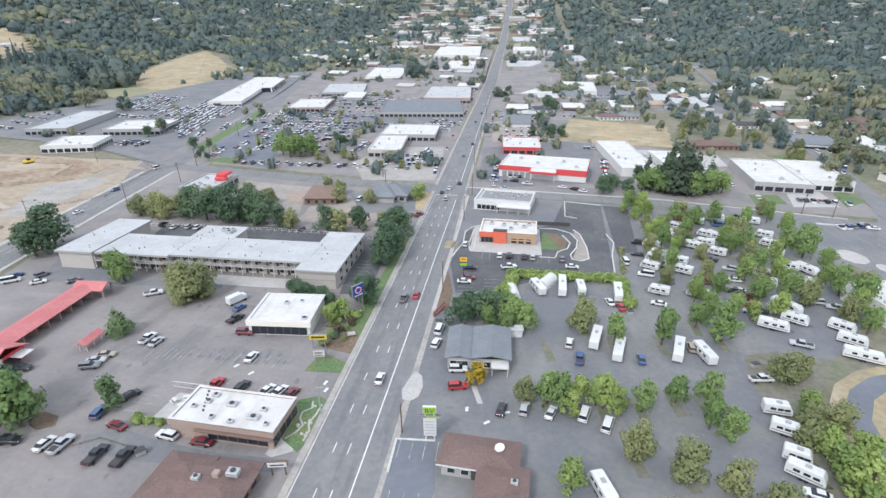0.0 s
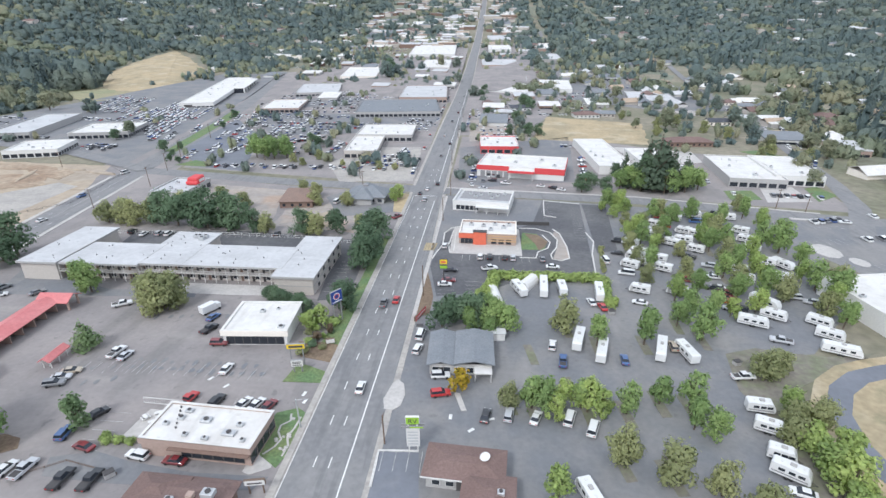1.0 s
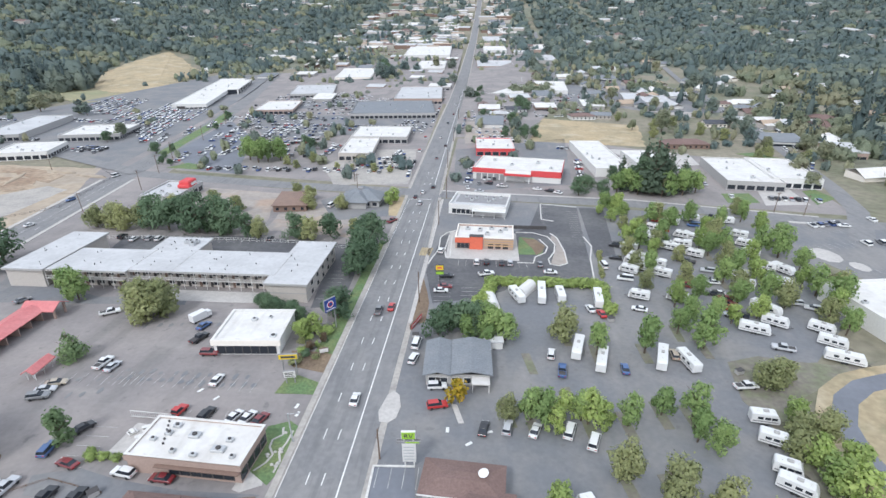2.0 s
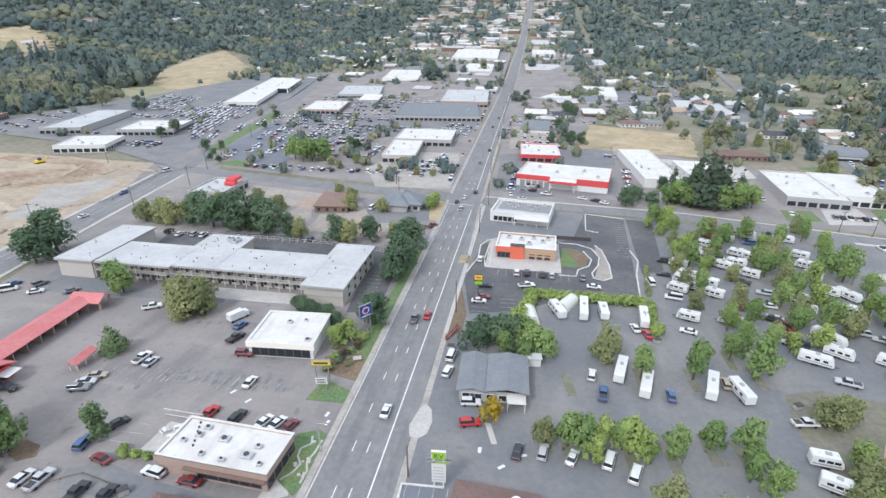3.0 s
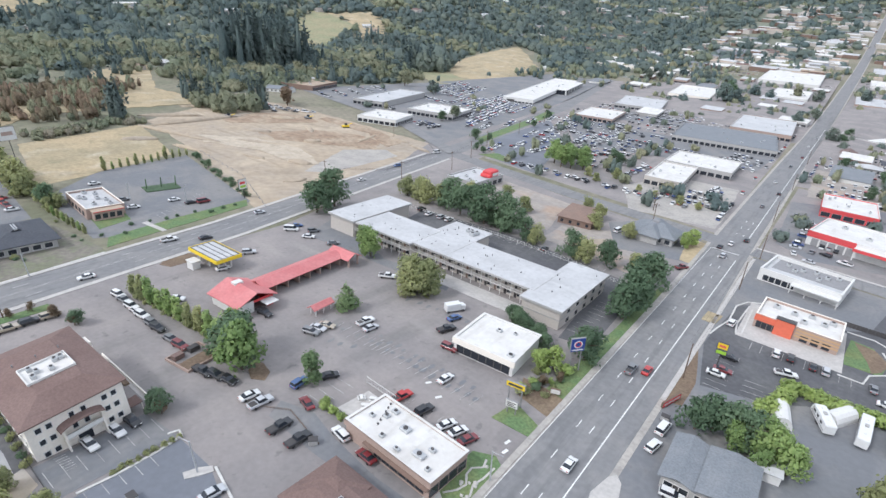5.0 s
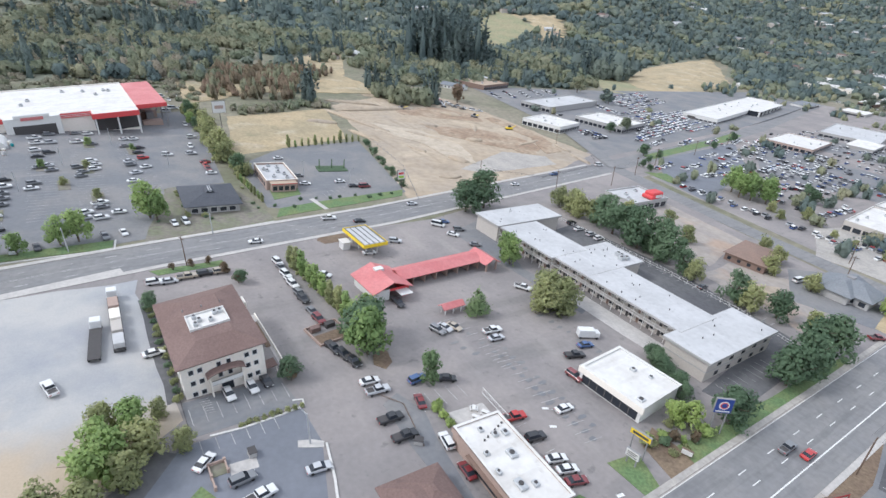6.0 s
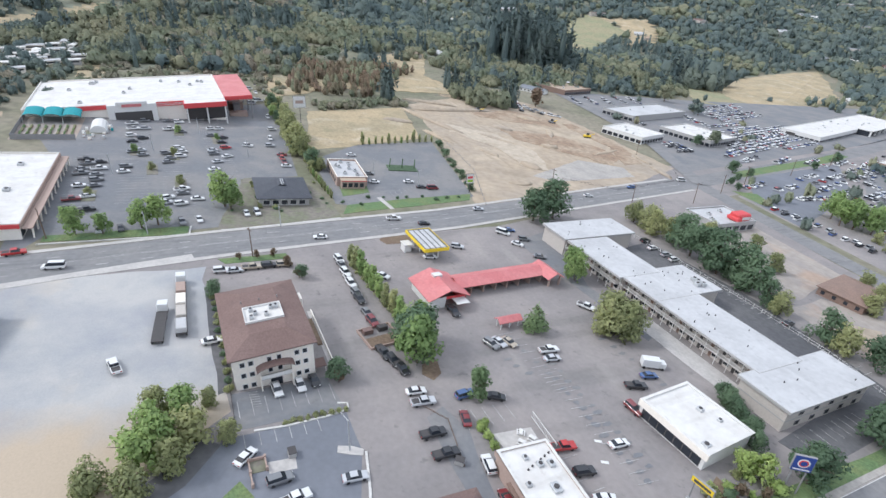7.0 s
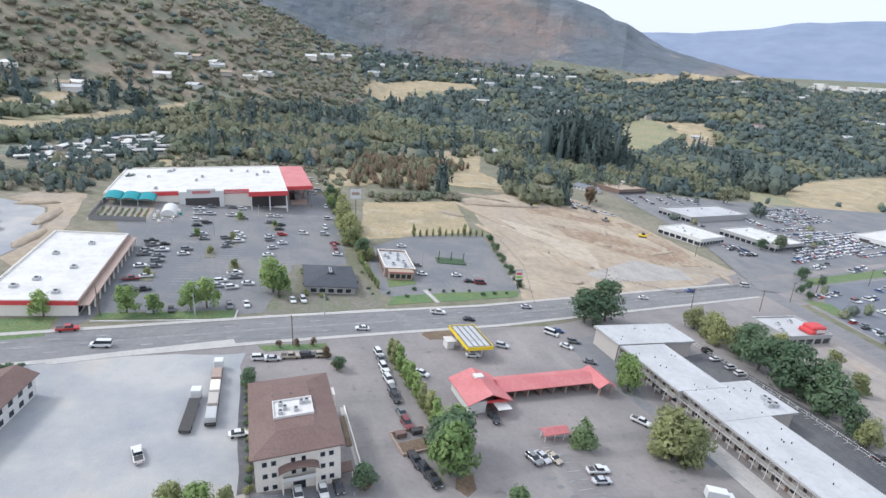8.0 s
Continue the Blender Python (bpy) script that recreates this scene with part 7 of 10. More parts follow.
MIXED_PAINT = mat("car_paint_mixed", (0.5, 0.5, 0.5), 0.35, vary=0.02)
n, l = MIXED_PAINT.node_tree.nodes, MIXED_PAINT.node_tree.links
isl, rmp = n.new("ShaderNodeNewGeometry"), n.new("ShaderNodeValToRGB")
rmp.color_ramp.interpolation = "CONSTANT"
for at, c in ((0.0, (0.75, 0.75, 0.74)), (0.38, (0.48, 0.49, 0.51)), (0.58, (0.2, 0.2, 0.21)), (0.72, (0.03, 0.03, 0.035)), (0.86, (0.35, 0.03, 0.03)), (0.93, (0.06, 0.1, 0.25))):
    st = rmp.color_ramp.elements.new(at) if at else rmp.color_ramp.elements[0]
    st.color = (*c, 1)
l.new(isl.outputs["Random Per Island"], rmp.inputs[0])
l.new(rmp.outputs[0], n["Principled BSDF"].inputs["Base Color"])
many_cars([((-216 - 8.5 * j, 296 + 12 * j), (-0.75, 2.8), 42, 20, 0.72) for j in range(8)], "rows of cars for sale on the dealers' lots", 1)
many_cars([((-318 - 13 * j, 415 + 6 * j), (-0.9, 2.8), 40, 15, 0.7) for j in range(5)] + [((-205 + 4 * j, 300 + 30 * j), (-0.9, 2.8), 10, 20, 0.7) for j in range(6)] + [((-305 - 9 * j, 380), (-2.8, 0.9), 14, 100, 0.7) for j in range(3)], "rows of cars for sale beside the showrooms", 2)
many_cars([((-60 - 10 * j, 356 + 9 * j), (-2.9, 0.4), 16, 85, 0.22) for j in range(6)] + [((-150 - 9 * j, 300 + 3 * j), (-0.7, 2.9), 40, 15, 0.14) for j in range(4)] + [((-118, 530), (3.0, 0.2), 32, 88, 0.85), ((-100, 374), (3, 0.1), 26, 88, 0.5), ((-130, 412), (3, 0.1), 12, 88, 0.6), ((-25, 256), (0.1, 3), 12, 5, 0.6), ((-72, 262), (0.1, 3), 12, 5, 0.6), ((-140, 262), (0.2, 3), 16, 10, 0.5), ((-75, 300), (-3, 0.1), 14, 85, 0.5)], "cars parked behind the shops", 3)
many_cars([((-100 - 16 * j, 800 + 22 * j), (-0.6, 3.2), 34, 10, 0.75) for j in range(9)] + [((-60, 840 + 30 * j), (2.9, 0), 16, 90, 0.7) for j in range(8)] + [((20, 820 + 45 * j), (2.9, 0), 12, 90, 0.6) for j in range(10)], "cars parked on distant lots", 4)
many_cars([((14, 335), (0.0, 6.2), 60, 90, 0.4), ((-10.5, 212), (-0.1, 6.5), 60, 90, 0.35), ((-380, 222), (3, -1.4), 16, 20, 0.6), ((232, 262), (1.5, 5), 30, 74, 0.5), ((222, 240), (1.2, 5), 30, 74, 0.5), ((24, 205), (0.1, 3), 16, 5, 0.5), ((80, 300), (3, -0.6), 14, 80, 0.5), ((85, 205), (0.3, 3), 20, 5, 0.6), ((145, 215), (0.2, 3), 12, 5, 0.6), ((155, 190), (3, -0.3), 14, 85, 0.4), ((20, 320), (3, 0), 16, 90, 0.5), ((30, 252), (3, -0.5), 14, 85, 0.5)], "cars parked beside streets and shops", 5)
many_cars([((-232 - 13 * j, 384 - 2 * j), (-0.7, 2.9), 26, 15, 0.78) for j in range(6)] + [((-228, 262 + 6 * j), (-2.8, 0.8), 8, 105, 0.7) for j in range(3)] + [((-300 - 2.9 * j, 300), (-2.9, 0.9), 1, 105, 0.9) for j in range(12)] + [((-372 - 3 * j, 290 + 22 * j), (-2.8, 1.0), 12, 110, 0.7) for j in range(5)], "cars for sale between white-roofed showrooms", 6)
many_cars([((-28 - 3 * j, 225 + 3 * (j % 2)), (-3, 0.2), 1, 88, 0.6) for j in range(36)] + [((-148, 440 + 26 * j), (2.9, 0.2), 34, 95, 0.62) for j in range(7)] + [((-20, 640 + 36 * j), (-2.9, 0.1), 30, 95, 0.6) for j in range(6)] + [((20, 380 + 40 * j), (2.9, 0.1), 14, 95, 0.55) for j in range(6)], "cars parked on the town's shop lots", 7)
many_cars([((-20, 236 + 11 * j), (-2.9, 0.1), 9, 95, 0.6) for j in range(4)] + [((-84 - 2 * j, 262 + 14 * j), (-2.9, 0.2), 16, 95, 0.62) for j in range(9)] + [((-18, 352 + 12 * j), (-2.9, 0.1), 8, 95, 0.65) for j in range(5)] + [((-100, 520 + 14 * j), (-2.9, 0.2), 22, 95, 0.55) for j in range(6)] + [((22, 336 + 18 * j), (2.9, 0.1), 10, 95, 0.5) for j in range(7)] + [((80, 440 + 22 * j), (3.0, 0.2), 22, 95, 0.4) for j in range(8)], "cars parked round the shops past the crossing", 8)
many_cars([((-160 + 6 * j, 240 + 22 * j), (-0.5, 2.9), 9, 12, 0.7) for j in range(8)] + [((-196 + 4 * j, 440 - 16 * j), (2.9, -0.1), 20, 92, 0.6) for j in range(6)] + [((24, 205 + 12 * j), (2.9, -0.4), 7, 85, 0.55) for j in range(3)] + [((-210, 490 + 22 * j), (2.9, 0.3), 26, 95, 0.6) for j in range(6)] + [((26, 330 + 26 * j), (2.9, -0.2), 12, 90, 0.45) for j in range(7)] + [((-300 + 12 * j, 860 + 40 * j), (2.9, 0.1), 30, 92, 0.6) for j in range(8)], "cars parked on the lots of small shops", 9)
many_cars([((172, 520 + 34 * j), (3.1, 0.4), 18, 80, 0.35) for j in range(7)] + [((266, 300 + 26 * j), (0.9, 4), 5, 74, 0.6) for j in range(9)] + [((172, 150), (3.0, 0.9), 12, 100, 0.5), ((176, 128), (3.0, 0.9), 10, 100, 0.4)], "cars parked between houses and trees", 10)
for j in range(5):
    car(2 + rng.uniform(-3, 4), 380 + 60 * j + rng.uniform(0, 20), 90, rng.choice(KINDS), rng.choice(SHADES), "driving along the main road", False, "cars on the road")


# ---- campers ----
def camper(x, y, turn, length=9.0, motor=False, label="white travel trailer parked on its pitch", stripe=TRIM_GREY):
    e = empty("camper", x, y, turn, label, "camper", "campers in the park", lie=True, lift=0.1)
    h, w, l = 2.9, 2.45, length / 2
    front = [(l, 1.1), (l - 0.25, 2.0), (l - 0.9, h)] if not motor else [(l, 0.9), (l - 0.1, 1.7), (l - 0.5, h)]
    bm = slab(bmesh.new(), [(-l, 0.55), (-l, h - 0.25), (-l + 0.25, h), *front[::-1], (l - 0.15, 0.55)], w / 2)
    bmesh.ops.bevel(bm, geom=bm.edges[:], offset=0.1, segments=2, affect="EDGES")
    part("body", bm, PAINTS["white"], e)
    for s in (-1, 1):
        part("stripe", boxed(-l + 0.3, l - 0.5, s * (w / 2 + 0.005) - 0.01, s * (w / 2 + 0.005) + 0.01, 1.0, 1.25), stripe, e)
        for u in (-0.6, -0.1, 0.35):
            part("window", boxed(u * l, u * l + 1.1, s * (w / 2 + 0.01) - 0.015, s * (w / 2 + 0.01) + 0.015, 1.6, 2.2), GLASS, e)
    part("door", boxed(l * 0.62, l * 0.62 + 0.7, w / 2, w / 2 + 0.03, 0.65, 2.5), WALL_GREY, e)
    part("air_unit", boxed(-0.5, 0.6, -0.4, 0.4, h, h + 0.3, bevel=0.06), WALL_GREY, e)
    part("roof_vent", boxed(-l * 0.6, -l * 0.6 + 0.5, -0.25, 0.25, h, h + 0.12), WALL_WHITE, e)
    part("roof_vent", boxed(l * 0.45, l * 0.45 + 0.5, -0.25, 0.25, h, h + 0.12), WALL_WHITE, e)
    if motor:
        part("windscreen", boxed(l - 0.25, l - 0.02, -1.0, 1.0, 1.5, 2.2), GLASS, e)
    else:
        bm = bmesh.new()
        tube(bm, (l - 0.2, -0.6, 0.6), (l + 1.1, 0, 0.55), 0.06), tube(bm, (l - 0.2, 0.6, 0.6), (l + 1.1, 0, 0.55), 0.06)
        part("hitch", bm, TRIM_DARK, e)
    for u in ((-0.5, 0.3) if not motor else (-l * 0.5, l * 0.7)):
        for v in (-w / 2 + 0.15, w / 2 - 0.15):
            part("wheel", tube(bmesh.new(), (u, v - 0.12, 0.4), (u, v + 0.12, 0.4), 0.4, None, 12), RUBBER, e)


for x, y, turn, l, motor in ((58, 46.4, 75, 10, False), (63.2, 41.4, 75, 10, False), (78.5, 43.2, 72, 10, True), (84.6, 42.4, 102, 8.6, True), (51.3, 76.8, 86, 12, True), (57, 76.2, 92, 8, False), (68.3, 74.4, 84, 10, True), (43.4, 75, 110, 9, False), (108.4, 59.6, -25, 8, False), (116, 64, -35, 7, False), (117, 71.8, -55, 9, False), (136, 101, -60, 8, False)):
    camper(x, y, turn, l, motor)
for x, y, turn in ((83, 97, 150), (81.5, 77.6, 160), (94.2, 103.3, 150), (93.5, 94.9, 150), (93, 77.2, 155), (96.5, 132.9, 150), (99.1, 126.4, 150), (113.2, 148.2, 150), (112.3, 132.3, 150), (116.6, 129, 150), (110.6, 113.1, 150), (135.4, 134.4, 150), (133.3, 124.8, 150), (131.4, 115.1, 150), (131.2, 103, 150), (118.7, 96.2, 150), (130.3, 90.6, 150), (88, 118, 150), (103, 140, 150), (88.5, 108.5, 150), (125, 140, 150), (103.5, 119, 150)):
    camper(x, y, turn, 6.4, False, "white travel trailer among trees in the camper park")
for x, y, turn, l in ((93.6, 21.8, -8, 5.8), (92.6, 15.2, -25, 5.8), (91.4, 7.4, -25, 5.2), (90.8, 2.8, -35, 6.8), (127, 61, -40, 6.6), (126, 54, -34, 7), (124.6, 46.4, -24, 9), (52.4, -5.6, 108, 7.4)):
    camper(x, y, turn, l, False, "white travel trailer on the park's outer row")
for x, y, turn, l in ((96.6, 107, 165, 8), (93.2, 96.7, 160, 8), (88.1, 99.5, 165, 7), (94.1, 79.6, 170, 8.5), (86.1, 104.6, 160, 6), (84.2, 79.1, 165, 8), (122.7, 153.3, 170, 7), (113.8, 148.5, 170, 7), (136, 151.3, 165, 8), (137.4, 137.7, 165, 8), (135.5, 128.6, 165, 7), (133.1, 119, 160, 6), (120.3, 97.3, 160, 7), (117.9, 88.2, 160, 6), (108.8, 113.3, 165, 6.5), (109, 122.5, 165, 7)):
    if all(math.hypot(x - o.location.x, y - o.location.y) > 4.5 for o in bpy.data.objects if o.parent is None and o.name.startswith("camper")):
        camper(x, y, turn, l, False, "white travel trailer between trees in the park")
for k, (x, y) in enumerate(((83.9, 120.3), (81, 108.4), (80.4, 90.7), (108.5, 90.1), (107.2, 82.2), (106.6, 72.6), (107.4, 67.2), (110.4, 99.4), (127.9, 77.1), (131.7, 74), (121.6, 145.6), (115.3, 136.7), (133.5, 157.6), (98.6, 87), (107.7, 150.4), (107, 139), (104.4, 127), (97.2, 136.7), (101.8, 145.2))):
    car(x, y, 165 + rng.uniform(-12, 12), rng.choice(KINDS), rng.choice(SHADES), "parked beside a camper pitch", False, "cars in the camper park")
cars([(51.6, 15.2, 72, "van", "white"), (56.1, 12.4, 70, "van", "white")], "standing under a tree in the camper park")


def tent(x, y, turn):
    e = empty("tent", x, y, turn, "white domed storage tent beside a hedge", "tent", lie=True)
    bm = bmesh.new()
    rows = []
    for i in range(9):
        a = math.pi * i / 8
        rows.append([bm.verts.new(p) for p in ((-4, -2.2 * math.cos(a), 2.8 * math.sin(a)), (4, -2.2 * math.cos(a), 2.8 * math.sin(a)))])
    for p, q in zip(rows, rows[1:]):
        bm.faces.new((p[0], p[1], q[1], q[0]))
    bm.faces.new([r[0] for r in rows]), bm.faces.new([r[1] for r in rows][::-1])
    part("cover", bm, WALL_WHITE, e)


tent(35.5, 70.5, 100), tent(46.5, 80, 60)


def lorry(x, y, turn, loads, label):
    e = empty("lorry", x, y, turn, label, "lorry", lie=True, lift=0.1)
    n = len(loads)
    part("cab", boxed(n * 2.9 + 1.2, n * 2.9 + 3.6, -1.2, 1.2, 0.7, 2.9, bevel=0.15), PAINTS["white"] if n > 1 else PAINTS["tan"], e)
    part("windscreen", boxed(n * 2.9 + 3.55, n * 2.9 + 3.66, -1, 1, 1.8, 2.6), GLASS, e)
    part("deck", boxed(-n * 2.9, n * 2.9 + 0.8, -1.25, 1.25, 0.95, 1.2), TRIM_DARK, e)
    for k, m in enumerate(loads):
        x0 = -n * 2.9 + 5.7 * k + 0.3
        if m is not None:
            part("load", boxed(x0, x0 + 4.6, -1.15, 1.15, 1.2, 2.6, bevel=0.12), m, e, "tarped load on the deck")
    for u in (-n * 2.9 + 1, -n * 2.9 + 2.2, n * 2.9 - 1, n * 2.9 + 2.4):
        for v in (-1.05, 1.05):
            part("wheel", tube(bmesh.new(), (u, v - 0.14, 0.5), (u, v + 0.14, 0.5), 0.5, None, 12), RUBBER, e)


lorry(-102.5, -52.6, 178, [ROOF_PALE, WALL_BEIGE, WALL_CREAM, WALL_TAN], "lorry and trailers with pale tarped loads on gravel")
lorry(-95, -57.5, 174, [None, None], "flatbed lorry with an empty dark deck on gravel")
e = empty("box_van", -48.8, 54.4, 62, "white box van beside a shrub", "lorry", lie=True)
part("cargo_box", boxed(-2.6, 2, -1.1, 1.1, 0.6, 2.8, bevel=0.06), PAINTS["white"], e)
part("cab", boxed(2.1, 3.6, -1.05, 1.05, 0.5, 2.1, bevel=0.15), PAINTS["white"], e)
for u in (-2, 2.8):
    for v in (-1, 1):
        part("wheel", tube(bmesh.new(), (u, v - 0.12, 0.4), (u, v + 0.12, 0.4), 0.4, None, 12), RUBBER, e)
for x, y, turn in ((-330, 158, 30), (-262, 208, 70), (-300, 205, 10), (-348, 190, 40)):
    e = empty("excavator", x, y, turn, "tan earth mover standing on bare soil", "digger", "diggers on the site", lie=True)
    part("chassis", boxed(-2.5, 2.5, -1.2, 1.2, 0.6, 1.8, bevel=0.1), YELLOW if x > -300 else PAINTS["grey"], e)
    part("cab", boxed(-0.6, 1, -0.8, 0.8, 1.8, 3.2, bevel=0.1), GLASS, e)
    part("boom", tube(bmesh.new(), (1.5, 0, 1.6), (5, 0, 3.2), 0.25), YELLOW, e)
    for v in (-1.1, 1.1):
        part("track", boxed(-2.6, 2.6, v - 0.3, v + 0.3, 0, 0.8, bevel=0.2), RUBBER, e)

# ---- trees and shrubs ----
def leaf_mat(name, colour, value=0.14, second=None, second_scale=0.035):
    """Leaf surface: a little of the light passes through."""
    m = mat(name, colour, 0.8, vary=0.2, scale=1.1, island=value, spread=0.16, second=second, second_scale=second_scale, second_amount=0.85)
    n, l = m.node_tree.nodes, m.node_tree.links
    bsdf = n["Principled BSDF"]
    thin = n.new("ShaderNodeBsdfTranslucent")
    l.new(bsdf.inputs["Base Color"].links[0].from_socket, thin.inputs["Color"])
    mix = n.new("ShaderNodeMixShader")
    mix.inputs[0].default_value = 0.5
    l.new(bsdf.outputs[0], mix.inputs[1])
    l.new(thin.outputs[0], mix.inputs[2])
    l.new(mix.outputs[0], n["Material Output"].inputs["Surface"])
    return m


LEAF_GREEN = leaf_mat("leaves_green", (0.315, 0.425, 0.165))
LEAF_FRESH = leaf_mat("leaves_fresh", (0.40, 0.50, 0.175))
LEAF_OLIVE = leaf_mat("leaves_olive", (0.37, 0.395, 0.195))
LEAF_DARK = leaf_mat("leaves_dark", (0.165, 0.245, 0.145))
LEAF_MID = leaf_mat("leaves_mid", (0.225, 0.315, 0.155))
LEAF_YELLOW = leaf_mat("leaves_yellow", (0.50, 0.38, 0.04), 0.3)
LEAF_RUST = leaf_mat("leaves_rust", (0.25, 0.185, 0.125))
NEEDLES = leaf_mat("needles_dark", (0.13, 0.18, 0.12))
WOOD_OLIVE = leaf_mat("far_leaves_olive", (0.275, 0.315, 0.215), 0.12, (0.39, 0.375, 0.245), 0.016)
# dark leaves and needles of the woods: bluish tint painted in for haze
WOOD_HAZED = leaf_mat("far_leaves_hazed", (0.175, 0.235, 0.23), 0.12, (0.28, 0.32, 0.25), 0.013)
PINE_HAZED = leaf_mat("far_needles_hazed", (0.12, 0.165, 0.165), 0.12, (0.18, 0.225, 0.205), 0.02)
SCRUB = leaf_mat("hill_scrub", (0.385, 0.345, 0.265), 0.10, (0.29, 0.30, 0.215), 0.012)
THICKET = leaf_mat("brown_thicket", (0.31, 0.235, 0.165), 0.18, (0.23, 0.215, 0.135))
BARK = mat("bark", (0.14, 0.11, 0.085), 0.95, vary=0.2, scale=5)


def leaf_cloud(lobes, count, size, seed):
    """Small leaf clumps scattered through and over a set of rounded lobes (x, y, z, rx, rz)."""
    r = random.Random(seed)
    verts, faces, facing = [], [], []
    weights = [l[3] * l[3] for l in lobes]
    middle = sum(l[2] for l in lobes) / len(lobes)
    for _ in range(count):
        x, y, z, rx, rz = r.choices(lobes, weights)[0]
        u, a = r.uniform(-1, 1), r.uniform(0, 2 * math.pi)
        k = math.sqrt(1 - u * u)
        rad = r.uniform(0.5, 1.1) ** 0.6 * (r.uniform(1.0, 1.4) if r.random() < 0.2 else 1)
        c = Vector((x + rx * rad * k * math.cos(a), y + rx * rad * k * math.sin(a), z + rz * rad * u))
        n = (Vector((k * math.cos(a), k * math.sin(a), u + 0.35)) + Vector((r.uniform(-1, 1), r.uniform(-1, 1), r.uniform(-1, 1))) * 0.55).normalized()
        whole = Vector((c.x, c.y, (c.z - middle) * 0.8)).normalized()
        soft = Vector((k * math.cos(a), k * math.sin(a), u + 0.45)).normalized() * 0.4 + whole * 0.55 + n * 0.25 + Vector((0, 0, 0.3))
        q = n.to_track_quat("Z", "Y")
        s = size * r.uniform(0.6, 1.35)
        i = len(verts)
        turn = r.uniform(0, 6.28)
        for m in range(4):
            b = turn + m * math.pi / 2
            e = s * r.uniform(0.55, 1.1)
            verts.append(tuple(c + q @ Vector((e * math.cos(b), e * math.sin(b), r.uniform(-0.35, 0.35) * s))))
        facing += [tuple(soft.normalized())] * 4
        faces.append((i, i + 1, i + 2, i + 3))
    me = bpy.data.meshes.new("crown")
    me.from_pydata(verts, [], faces)
    me.normals_split_custom_set_from_vertices(facing)
    return me


def limbs(height, spread, seed, trunk=0.16, first=0.35):
    r = random.Random(seed)
    bm = bmesh.new()
    tube(bm, (0, 0, -0.4), (0.1, 0, height * first), trunk * 1.3, trunk, 8)
    tube(bm, (0.1, 0, height * first), (0, 0.1, height * 0.85), trunk, trunk * 0.3, 7)
    for k in range(6):
        a = k * 1.05 + r.uniform(-0.3, 0.3)
        z = height * r.uniform(first * 0.8, 0.6)
        tube(bm, (0, 0, z), (spread * 0.7 * math.cos(a), spread * 0.7 * math.sin(a), z + height * r.uniform(0.15, 0.3)), trunk * 0.5, trunk * 0.15, 6)
    return bm


def tree_kind(material, height, spread, seed, count=520, leaf=0.34, shape="round"):
    """Meshes of one tree: a forked trunk and a crown of leaf clumps."""
    r = random.Random(seed)
    lobes = []
    if shape == "round":
        for k in range(26):
            a, f = r.uniform(0, 6.28), r.random()
            d = spread * r.uniform(0.15, 0.82) * (1 - 0.5 * f * f)
            lobes.append((d * math.cos(a), d * math.sin(a), height * (0.24 + 0.62 * f) + r.uniform(-0.3, 0.3), spread * r.uniform(0.16, 0.34), height * r.uniform(0.08, 0.17)))
        lobes.append((0, 0, height * 0.58, spread * 0.55, height * 0.33))
    elif shape == "dense":
        for k in range(26):
            a, f = r.uniform(0, 6.28), r.random()
            d = spread * r.uniform(0.2, 0.84) * (1 - 0.55 * f * f)
            lobes.append((d * math.cos(a), d * math.sin(a), height * (0.14 + 0.7 * f), spread * r.uniform(0.2, 0.38), height * r.uniform(0.09, 0.18)))
        lobes.append((0, 0, height * 0.5, spread * 0.62, height * 0.4))
    elif shape == "column":
        for k in range(7):
            lobes.append((r.uniform(-0.2, 0.2) * spread, r.uniform(-0.2, 0.2) * spread, height * (0.14 + 0.12 * k), spread * (0.8 - 0.08 * abs(k - 2)), height * 0.12))
    elif shape == "cone":
        for k in range(10):
            f = k / 9
            rad = spread * (1.02 - f) * r.uniform(0.8, 1.1) + 0.15
            for j in range(3 if k < 7 else 1):
                a = r.uniform(0, 6.28)
                lobes.append((rad * 0.4 * math.cos(a), rad * 0.4 * math.sin(a), height * (0.14 + 0.84 * f), rad * 0.75, height * 0.055))
    elif shape == "bush":
        for k in range(7):
            a, d = r.uniform(0, 6.28), spread * r.uniform(0.1, 0.65)
            lobes.append((d * math.cos(a), d * math.sin(a), height * r.uniform(0.3, 0.6), spread * r.uniform(0.35, 0.55), height * r.uniform(0.25, 0.4)))
    me = leaf_cloud(lobes, count, leaf, seed)
    me.materials.append(material)
    tb = bpy.data.meshes.new("trunk")
    b = limbs(height if shape != "bush" else height * 0.7, spread, seed, 0.05 * height ** 0.5 + 0.03)
    b.to_mesh(tb)
    b.free()
    tb.materials.append(BARK)
    return me, tb


